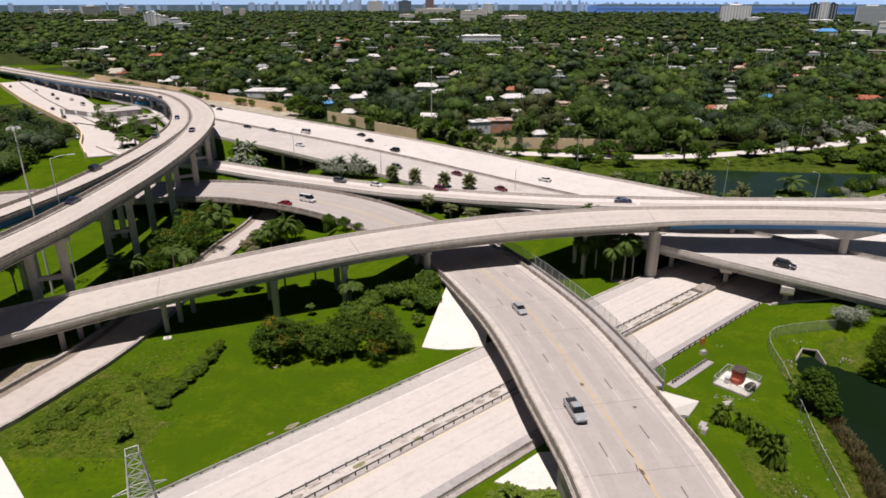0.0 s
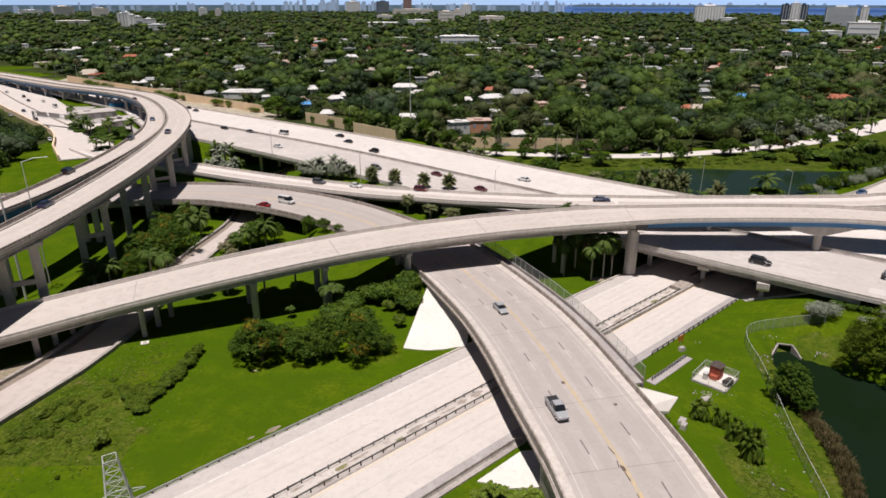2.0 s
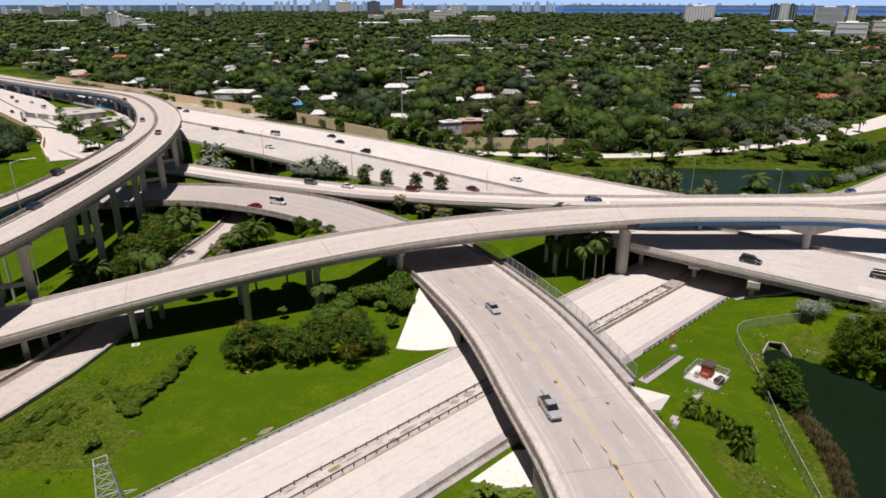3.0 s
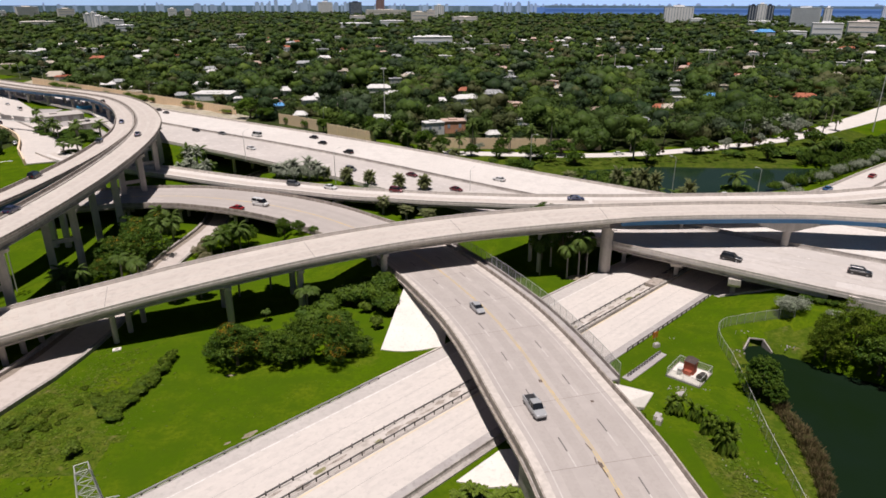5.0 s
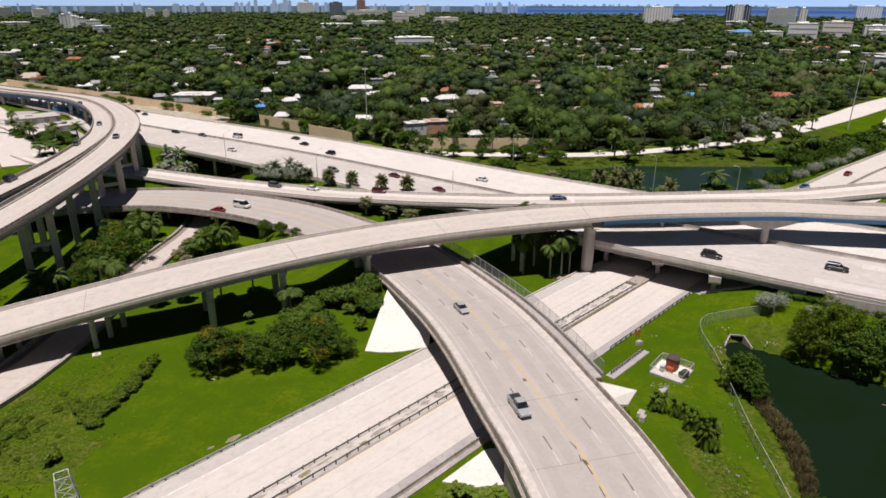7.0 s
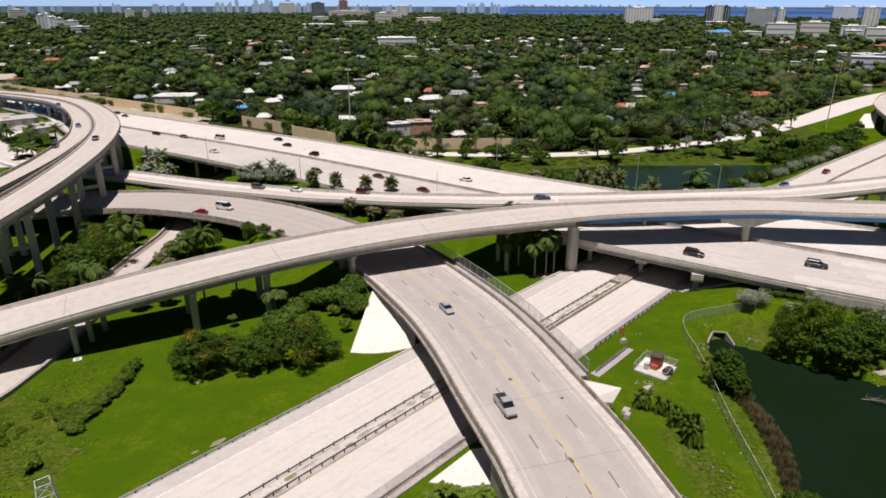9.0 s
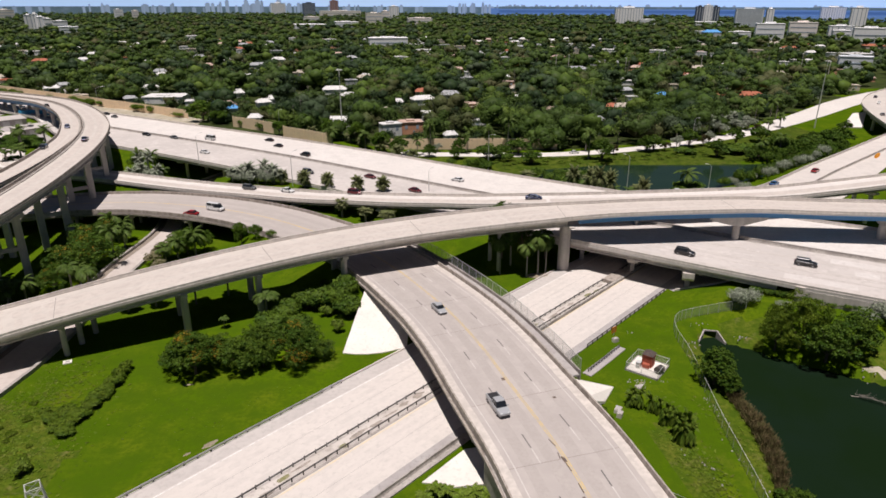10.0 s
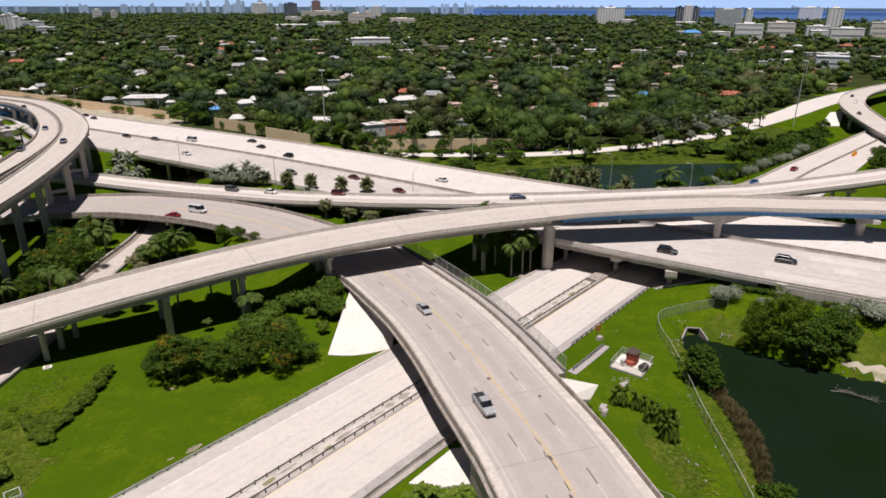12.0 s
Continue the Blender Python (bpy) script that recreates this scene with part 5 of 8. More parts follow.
scatter(make_tree("pond_tree", "large spreading green tree at the pond", 34, LEAF_OLIVE, 2.2, 7.0, 10.5, 14, 430, 0.42), [(86.0, 101.5, 6.2, 11.6), (81.0, 101.8, 4.0, 7.8), (84.0, 106.0, 3.4, 6.4)], 19, 7.0, 10.5)
scatter(make_tree("pond_tree", "dark green tree at the pond edge", 35, LEAF_DARK, 1.8, 4.8, 8.0, 12, 320, 0.40), [(93.6, 97.6, 6.0, 9.6), (88, 96.4, 4.6, 6.8), (57.6, 62.5, 2.5, 4.2), (118, 93, 4.6, 5.5), (123, 88, 4, 5)], 20, 4.8, 8.0)
scatter(make_tree("pond_tree", "dense rounded dark green tree beside the pond fence", 82, LEAF_DARK, 0.8, 4.6, 7.4, 14, 420, 0.40), [(62.3, 91.6, 3.9, 7.2), (63.3, 88.4, 2.9, 4.8)], 51, 4.6, 7.4)
wall_hedge = [(86.5 + 1.9 * k, 117.6 - 1.45 * k, 1.9, 1.4 + 0.25 * (k % 3)) for k in range(15)]
scatter(make_bush("hedge_bush", "clipped green hedge bush along the highway wall", 36, LEAF_DARK, 2.0, 1.6, 200, 0.3), wall_hedge, 21, 2.0, 1.6)
reeds = [(63.6 - 6.4 * f * f - (k % 2) * 0.5, 87.0 - 23.0 * f, 1.0 + 0.4 * math.sin(3.1 * f + 0.2), 1.4 + 1.3 * min(1, 2.2 * f) - 0.4 * (k % 3)) for k, f in enumerate(np.linspace(0, 1, 22))]


def make_reeds(name, label, seed, r=1.4, top=2.4, n=330):
    """A clump of narrow upright blades that lean outwards."""
    g = np.random.default_rng(seed)
    t = thing(name, label, "reeds", "reed clumps")
    a, q = g.uniform(0, 6.28, n), np.sqrt(g.uniform(0, 1, n)) * r
    b = np.stack([np.cos(a) * q, np.sin(a) * q, np.full(n, -0.4)], 1)
    tip = b * np.array([1.45, 1.45, 0]) + np.stack([g.normal(0, 0.3, n), g.normal(0, 0.3, n), top * g.uniform(0.5, 1.1, n)], 1)
    c = g.uniform(0, 3.14, n)
    w = np.stack([np.cos(c), np.sin(c), np.zeros(n)], 1) * 0.055
    half = b * 0.45 + tip * 0.55 + np.array([0, 0, 0.25])
    v = np.stack([b - w, b + w, half + w, half - w, half - w, half + w, tip + w * 0.7, tip - w * 0.7], 1).reshape(-1, 3)
    tuft = new("reed_tuft", quads("reed_tuft", v, LEAF_DRY))
    tuft.parent = t
    return t


scatter(make_reeds("reed_clump", "dry brown reeds along the pond edge", 37), reeds, 22, 1.4, 2.4)

# canal and frontage road
shore_palms = [(66, 225, 1.2, 0.9), (76.5, 220, 1.3, 1.0), (81, 217, 1.2, 0.9), (85.5, 213.5, 1.3, 1.1), (91, 210.5, 1.2, 0.9), (96, 208, 1.2, 0.8), (110, 202.5, 1.2, 0.8), (148, 224.5, 1.2, 0.9), (160, 230, 1.2, 1.0), (173, 236.6, 1.2, 1.1), (187, 244, 1.2, 1.1), (200, 252, 1.3, 1.1)]
scatter(make_palm("palm", "green feathery palm on the canal bank", 39, LEAF_PALM, 3.4, 2.4, 26, 1.2, 0.2, True), shore_palms, 35)
shore_bushes = [(138.5, 219, 3.0, 3.9), (145, 221.5, 3.2, 4.8), (151, 223.4, 3.0, 3.6), (157, 226.6, 3.2, 4.8), (163, 229, 3.0, 4.5), (170, 233, 3.2, 4.2), (176, 236.4, 3.0, 5.1), (183, 240, 3.2, 4.5), (190, 243.6, 3.2, 5.1), (198, 248, 3.2, 4.2), (206, 253, 3.4, 5.1), (184, 252.6, 2.6, 4.5), (71, 224, 2.4, 2.7), (101, 203, 2.6, 3.0)]
scatter(make_bush("silver_bush", "silver-leaved bush on the canal bank", 63, LEAF_SILVER, 2.6, 3.0, 200, 0.36), [(142, 219.6, 2.4, 3.2), (154, 224.6, 2.6, 3.4), (166.5, 230.6, 2.4, 3.2), (179, 237.6, 2.6, 3.6), (194, 245.4, 2.6, 3.4)], 37, 2.6, 3.0)
scatter(make_bush("shore_bush", "dense green bush on the canal bank", 40, LEAF_CROWN, 3.0, 3.0, 200, 0.42), shore_bushes, 36, 3.0, 3.0)
scatter(make_tree("canal_tree", "green tree beside the canal road", 41, LEAF_DARK, 1.1, 4.0, 8.0, 12, 120, 0.7), [(106.9, 263.5, 5.4, 10.4), (160.6, 263.5, 3.4, 6.6), (184.8, 288.5, 3.0, 7.0), (57.7, 271.7, 4.6, 3.6), (19.6, 284.5, 3.6, 6.8), (64.8, 275.7, 3.6, 4.6), (134.7, 279.1, 3.4, 6.0), (138.6, 280.1, 3.4, 6.0), (159.8, 286.6, 3.8, 6.6), (203.2, 260, 5.2, 6.0), (194.1, 268.0, 5.4, 6.4), (223.9, 275.6, 5.6, 6.4), (212, 268.5, 5.0, 5.0), (200.7, 293.1, 4.4, 6.0), (238, 285, 5, 5.0), (75, 262, 3.6, 4.5), (45, 276, 3, 4.2), (33, 281, 2.6, 4.6), (47.5, 287.4, 2.8, 5.6), (73.7, 280.6, 4.6, 5.8), (91.2, 288.2, 4.0, 8.0), (47.9, 241.9, 4.6, 5.6)], 23, 4.0, 8.0)
scatter(make_tree("round_tree", "small round grey-green tree along the frontage road", 42, LEAF_SILVER, 2.2, 2.8, 6.0, 9, 120, 0.55), [(152.5, 285.0, 3.2, 5.8), (174.6, 295.0, 2.6, 5.8), (203, 318, 4.4, 7.6), (214, 325, 4.4, 7.6), (190, 312, 4, 7.0), (38, 291, 2.4, 4)], 24, 2.8, 6.0)
scatter(make_palm("palm", "green palm along the frontage road", 43, LEAF_PALM, 6.0, 3.4, 16, 1.2, 0.2, True), [(106.6, 283.0, 1.1, 1.4), (51.9, 289.0, 0.9, 1.1), (35, 293, 1.0, 1.4), (71, 290, 1.1, 1.6), (128, 297, 1.0, 1.3), (176, 318, 1.1, 1.4), (226, 338, 1.2, 1.4), (238, 342, 1.3, 1.4), (250, 354, 1.3, 1.4), (190, 262, 1.3, 1.0), (178, 258, 1.2, 0.9), (122, 216, 1.5, 0.6), (28, 285, 0.9, 0.8), (-10, 297, 1.2, 0.8), (5, 293, 1.2, 0.8), (13, 291, 1.2, 0.7), (60.4, 282.2, 1.0, 1.3), (50.4, 284.6, 0.7, 0.9), (102.5, 267.8, 1.3, 1.3), (34.2, 297.8, 0.9, 1.2)], 25)
scatter(make_bush("canal_bush", "yellow-green bush at the canal", 44, LEAF_CROWN, 2.4, 2.4, 200, 0.5), [(118.5, 215.5, 4.4, 3.6), (124, 217, 3.4, 3.0), (180, 270, 4, 3.0), (172, 272, 4, 2.6), (150, 272, 3, 2)], 26, 2.4, 2.4)
bank_bush = [(60 + 2.3 * k, 265.0 + 4.6 * math.sin(k * 1.9) + 0.0029 * k * k, 2.2 + 0.7 * (k % 3), 0.9 + 0.35 * (k % 4)) for k in range(62)]
scatter(make_bush("canal_bush", "rough green growth on the canal bank", 45, LEAF_OLIVE, 3.0, 2.0, 60, 0.55), bank_bush, 27, 3.0, 2.0)
north_row = [(-25.3, 338.7, 5.4, 11.0), (1.6, 301.2, 3.8, 8.6), (11.7, 288.7, 4.0, 7.8), (-6.6, 310.2, 4.0, 7.8), (-82.7, 373.2, 7.4, 9.0), (-72, 362, 4.4, 6), (-36.6, 326, 3.4, 5.6), (-12, 316, 4, 7.6)]
scatter(make_tree("roadside_tree", "green tree along the far side of the highway", 46, LEAF_MID, 2.0, 4.4, 8.0, 10, 190, 0.62), north_row, 28, 4.4, 8.0)
# thicket on the bank between the canal and the highway branch
thicket = random.Random(77)
grove = []
while len(grove) < 34:
    f, q = thicket.random(), thicket.random()
    x, y = 146 + 68 * f + 26 * q * f, 226 + 26 * f + 44 * q * (0.35 + 0.65 * f)
    if inside(np.array([x]), np.array([y]), CANAL)[0] or nearest(np.array([x]), np.array([y]), FRONTAGE)[0][0] < 11 or nearest(np.array([x]), np.array([y]), BRANCH)[0][0] < 15:
        continue
    if grove and min(math.hypot(x - g[0], y - g[1]) for g in grove) < 4.2:
        continue
    grove.append((x, y, thicket.uniform(3.4, 5.4), thicket.uniform(4.4, 6.8)))
scatter(make_tree("thicket_tree", "dense dark green tree in a thicket by the canal", 71, LEAF_DARK, 1.6, 4.0, 6.0, 10, 130, 0.6), grove, 41, 4.0, 6.0)
scatter(make_bush("silver_bush", "round silver-leaved bush above the highway branch", 72, LEAF_SILVER, 2.6, 3.0, 150, 0.36), [(184.7, 236.2, 2.8, 4.2), (199.6, 247.2, 3.0, 4.4), (165.6, 224.1, 2.8, 4.2), (154.5, 216.6, 2.6, 3.8), (179.4, 233.7, 2.4, 3.6), (139.1, 207.0, 2.8, 3.4), (192, 241, 2.2, 3.4)], 42, 2.6, 3.0)
scatter(make_palm("fan_palm", "silvery fan palm along the frontage road", 73, LEAF_SILVER, 4.6, 2.2, 34, 0.7, 0.2, True), [(176, 311, 1.2, 1.2), (181, 314, 1.1, 1.0), (186, 316, 1.2, 1.3), (191, 319, 1.2, 1.0), (197, 323, 1.2, 1.2), (203, 327, 1.1, 1.1), (209, 332, 1.2, 1.2)], 43)
scatter(make_palm("palm", "bushy green palm along the frontage road", 74, LEAF_PALM, 6.0, 2.8, 30, 1.0, 0.22, True), [(166, 304, 1.1, 1.0), (171, 309, 1.2, 1.1), (216, 338, 1.2, 1.1), (223, 342, 1.2, 1.2), (230, 348, 1.2, 1.1), (238, 353, 1.2, 1.2), (235.5, 328.5, 1.1, 1.1), (222.5, 319.5, 1.0, 1.0), (160, 300, 1.1, 1.1)], 44)
scatter(make_tree("maroon_tree", "small round tree with dark maroon leaves by the frontage road", 75, LEAF_MAROON, 2.0, 3.4, 6.0, 9, 130, 0.55), [(167.5, 287.5, 3.6, 6.0), (117, 275, 2.8, 4.8), (212, 313.5, 3.0, 5.4), (144, 279.5, 2.8, 4.6)], 45, 3.4, 6.0)
scatter(make_tree("verge_tree", "dark green tree below the far flyover", 76, LEAF_DARK, 1.8, 4.2, 6.5, 10, 150, 0.55), [(203, 209, 4.6, 6.5), (209, 214, 4.6, 7.0), (214, 221, 4.2, 6.4), (262, 312, 4.2, 6.5)], 46, 4.2, 6.5)
crash = thing("crash_cushion", "orange crash cushion at the nose of the branch", "crash cushion", at=(208.7, 228.4, 6.18))
for k in range(4):
    part("drum", tube((k * 1.3, k * 1.1, 0), (k * 1.3, k * 1.1, 1.3), 0.62, 0.5, 10), material("orange_plastic", (0.75, 0.30, 0.02), 0.5, [(0.5, (0.62, 0.24, 0.02), 0.4, 0.1)]) if k == 0 else bpy.data.materials["orange_plastic"], crash)

wall_shrubs = random.Random(13)
before_wall = []
for k in range(20):
    f = wall_shrubs.random()
    before_wall.append((-286 + 196 * f + wall_shrubs.uniform(-1, 1), 545 - 163 * f + wall_shrubs.uniform(-1, 1), wall_shrubs.uniform(2.0, 4.0), wall_shrubs.uniform(2.4, 5.0)))
scatter(make_bush("shrub", "dusty green shrub before the tan sound wall", 78, LEAF_OLIVE, 2.6, 3.0, 70, 0.6), before_wall, 47, 2.6, 3.0)

scatter(make_palm("palm", "grey-green date palm along the far edge of the highway", 79, LEAF_DATE, 2.6, 2.9, 60, 0.8, 0.3, True), [(-10.5, 310.2, 1.1, 1.1), (-1.8, 303.8, 1.15, 1.2), (4.6, 296.5, 1.1, 1.1), (11.8, 287.0, 1.2, 1.25), (18.2, 278.7, 1.2, 1.2), (24.7, 273.8, 1.0, 1.0), (-20.1, 319.8, 1.0, 1.0), (75.3, 210.2, 0.95, 1.75), (80.1, 206.2, 0.95, 1.75), (85, 200.8, 0.95, 1.75), (93.8, 194.2, 0.95, 1.75), (80.5, 198.5, 0.95, 1.75)], 48)
scatter(make_bush("roadside_bush", "dark green bush along the far edge of the highway", 80, LEAF_CROWN, 2.6, 3.0, 90, 0.5), [(-6.7, 308.4, 2.6, 3.4), (1.2, 300.4, 2.4, 3.2), (-27.3, 325.0, 2.6, 2.4), (-47.0, 339.6, 3.0, 4.4), (-57.2, 350.6, 3.2, 4.6), (-50.8, 346.5, 3.0, 4.0), (-31.5, 328.5, 2.4, 2.0), (30, 268, 2.4, 2.4), (40, 264, 2.8, 3.0), (48, 260, 3.0, 3.6), (55, 256, 3.0, 3.4), (66, 268, 3.2, 3.8), (72.6, 243.2, 3.2, 4.0), (76.3, 239.9, 3.2, 4.0), (79.9, 236.5, 3.2, 4.0), (83.2, 232.4, 3.2, 4.0), (90.5, 243.4, 3.2, 4.0), (81.3, 244.8, 3.2, 4.0), (86.7, 227.5, 3.2, 4.0), (84.8, 244.2, 3.2, 4.0)], 49, 2.6, 3.0)

# trees on the lawn beyond the west road
scatter(make_tree("roadside_tree", "dark green tree at the edge of a lawn", 91, LEAF_CROWN, 1.6, 5.0, 8.0, 11, 130, 0.7), [(-176, 261, 5.4, 8.0), (-167, 251, 5.0, 7.0), (-177, 270, 5.6, 9.0), (-163, 240, 4.6, 6.4), (-181, 281, 5.6, 9.0), (-186, 290, 5.6, 9.4), (-187, 278, 5.4, 8.4)], 53, 5.0, 8.0)

# island of palms beyond the high viaduct
scatter(make_palm("palm", "tall green palm beyond the high viaduct", 47, LEAF_PALM, 8.0, 3.4, 20, 1.2, 0.24, True), [(-193.0, 362, 1.1, 0.9), (-178, 334, 1.1, 1.0), (-164.3, 319.7, 1.1, 1.15), (-161, 316.5, 1.0, 0.95), (-148.5, 309.6, 1.1, 1.2), (-150.5, 312.6, 1.0, 1.0), (-142, 318, 1.2, 1.0), (-172, 327, 0.9, 0.8), (-141, 279, 1.1, 0.5), (-138.3, 285.7, 1.2, 0.55), (-136, 281, 1.1, 0.5)], 29)
scatter(make_bush("shrub", "green shrub under palms beyond the high viaduct", 48, LEAF_DARK, 2.6, 2.6, 170, 0.5), [(-183, 342, 3.4, 2.6), (-177, 335, 3.6, 2.8), (-171, 328, 3.4, 2.4), (-166, 323, 3.4, 2.4), (-161, 322, 3.6, 3.2), (-156, 318, 3.6, 3.4), (-151, 315, 3.4, 3.0), (-146, 313, 3.6, 3.4), (-141, 311, 3.4, 3.0), (-137, 316, 3.4, 3.2), (-150, 308, 3.2, 2.2), (-156, 311, 3.0, 2.0), (-140, 283, 3, 2.2), (-146, 320, 3.2, 3.4), (-162, 326, 3.4, 2.8), (-157, 320, 3.4, 3.2), (-158, 330, 3.2, 2.8), (-152, 328, 3.2, 3.0), (-164, 333, 3.0, 2.6), (-148, 316, 3.4, 3.4)], 30, 2.6, 2.6)


# rough weeds and tall grass on the lawn
WEED = foliage("olive_weed", (0.080, 0.138, 0.008), (0.12, 0.145, 0.02), 0.3, 3.0, 0.2)
tuft_rng = np.random.default_rng(17)


def tufts(name, label, boxes, mat, size):
    """Small upright blades and weeds scattered over patches of the lawn."""
    pts = []
    for cx, cy, sx, sy, n in boxes:
        p = tuft_rng.normal(size=(n, 2)) * (sx, sy) + (cx, cy)
        pts.append(p)
    p = np.vstack(pts)
    d1 = nearest(p[:, 0], p[:, 1], SERVICE)[0]
    d2 = nearest(p[:, 0], p[:, 1], LOW)[0]
    d3 = nearest(p[:, 0], p[:, 1], RAMP_LINE)[0]
    wet = inside(p[:, 0], p[:, 1], POND)
    p = p[(d1 > 6.5) & (d2 > 16.5) & (d3 > 11) & ~wet]
    z = ground_height(p[:, 0], p[:, 1])
    n = len(p)
    a = tuft_rng.uniform(0, 6.28, n)
    s = tuft_rng.uniform(0.5, 1.3, n) * size
    w = np.stack([np.cos(a), np.sin(a), np.zeros(n)], 1) * s[:, None] * 0.5
    lean = np.stack([tuft_rng.normal(0, 0.5, n), tuft_rng.normal(0, 0.5, n), np.full(n, 0.14)], 1) * s[:, None]
    b = np.stack([p[:, 0], p[:, 1], z - 0.02], 1)
    ob = new(name, quads(name, np.stack([b - w, b + w, b + w * 0.5 + lean, b - w * 0.5 + lean], 1).reshape(-1, 3), mat))
    tagged(ob, label, "grass", kind="stuff")


tufts("rough_grass", "rough olive weeds on the lawn", [(-61, 90, 6, 7, 2600), (-54, 88, 5, 5, 1200), (-56, 103, 5, 7, 1800), (48.5, 71, 1.6, 5, 900), (57.5, 76, 1.0, 6, 300)], WEED, 0.42)
tufts("sparse_weeds", "scattered dark weeds in the mown lawn", [(-27, 97, 13, 10, 500), (52, 84, 5, 10, 300), (60, 112, 9, 9, 300)], LEAF_WEED, 0.26)


# ---- lamps and masts ----
POLE = material("aluminium_pole", (0.68, 0.68, 0.66), 0.5, [(1.5, (0.58, 0.58, 0.56), 0.4, 0.1)], metal=0.3)
LAMP = material("lamp_head", (0.55, 0.55, 0.53), 0.4)


def high_mast(x, y, h, z=0.0):
    t = thing("high_mast_lamp", "tall galvanised high-mast lamp with a ring of floodlights", "street lamp", "high masts", at=(x, y, z))
    part("pole", tube((0, 0, -0.3), (0, 0, h), 0.30, 0.13, 10), POLE, t)
    part("ring", join(*[tube((math.cos(k) * 0.9, math.sin(k) * 0.9, h - 0.3), (math.cos(k + 0.785) * 0.9, math.sin(k + 0.785) * 0.9, h - 0.3), 0.07, 0.07, 5) for k in [i * 0.785 for i in range(8)]]), POLE, t)
    for k in range(6):
        a = k * math.pi / 3
        part("floodlight", box(0.75, -0.28, h - 0.75, 1.5, 0.28, h - 0.4, a, (0, 0, 0), 0.7), LAMP, t)


def street_lamp(x, y, h, arm, turn, z=0.0):
    t = thing("street_lamp", "slim aluminium street lamp with one arm", "street lamp", "street lamps", at=(x, y, z))
    c, s = math.cos(turn), math.sin(turn)
    part("pole", tube((0, 0, -0.2), (0, 0, h - 0.8), 0.14, 0.08, 8), POLE, t)
    part("arm", join(tube((0, 0, h - 0.8), (c * arm * 0.5, s * arm * 0.5, h - 0.15), 0.06, 0.05, 6), tube((c * arm * 0.5, s * arm * 0.5, h - 0.15), (c * arm, s * arm, h), 0.05, 0.04, 6)), POLE, t)
    part("lamp_head", box(-0.45, -0.17, -0.1, 0.45, 0.17, 0.06, turn, (c * (arm + 0.35), s * (arm + 0.35), h), 0.75), LAMP, t)


high_mast(-91.8, 136.8, 39.4)
high_mast(-5.5, 311.0, 36.0)
high_mast(254.7, 325.6, 36.5)
street_lamp(-90.8, 145.2, 31.0, 4.6, 0.35)
street_lamp(-80.2, 378, 14.5, 2.5, -0.9)
street_lamp(-37.7, 338.5, 14.0, 2.5, -0.9)
street_lamp(54.3, 254, 15, 2.5, -0.9)
street_lamp(97.2, 213.5, 14.2, 1.6, 2.6)
street_lamp(-21.4, 216.0, 12.0, 2.4, 0.9, 6.0)
street_lamp(-59.5, 252.5, 12.0, 2.4, 0.9, 6.0)
street_lamp(23.6, 202.5, 8.0, 2.0, 0.9, 6.0)
street_lamp(113.5, 105.6, 11.5, 2.4, 0.9, 6.4)
street_lamp(-330, 606, 14, 6, 2.8)
street_lamp(-296, 577, 14, 6, -0.3)
street_lamp(-222, 512, 14, 6, 2.8)
street_lamp(-170, 466, 12, 5, 0.3)
street_lamp(13.5, 291, 11, 2, -1.2)
street_lamp(168, 299, 12, 2, -1.2)
street_lamp(130.5, 216, 9, 1.6, 2.6)

# timber poles among the houses
poles = random.Random(21)
for k in range(46):
    d, a = poles.uniform(330, 950), poles.uniform(-0.5, 0.75)
    x, y = math.sin(a) * d, math.cos(a) * d
    off = nearest(np.array([x]), np.array([y]), MAIN)
    if off[1][0] > -45 or nearest(np.array([x]), np.array([y]), FRONTAGE)[1][0] > -12:
        continue
    t = thing("utility_pole", "weathered timber utility pole with a cross-arm", "utility pole", "utility poles", at=(x, y, 0))
    part("pole", tube((0, 0, -0.3), (0, 0, 14.5), 0.2, 0.14, 7), PALM_BARK, t)
    part("cross_arm", box(-1.2, -0.08, 13.4, 1.2, 0.08, 13.6, poles.uniform(0, 3)), PALM_BARK, t)


# pale masts of the sports ground among the trees
for x, y, h in ((218, 646, 16.8), (206, 650, 16.5), (231, 583, 16.8), (262, 607, 16.3), (310, 639, 19.5), (333, 596, 20.2), (394, 536, 24.6), (369, 469, 23.2)):
    t = thing("light_mast", "pale concrete light mast among suburban trees", "light mast", "light masts", at=(x, y, 0))
    part("pole", tube((0, 0, -0.3), (0, 0, h), 0.36, 0.22, 8), PALE, t)
    part("floodlight", box(-0.9, -0.25, h - 0.5, 0.9, 0.25, h + 0.1, 0.2, (0, 0, 0), 0.8), LAMP, t)

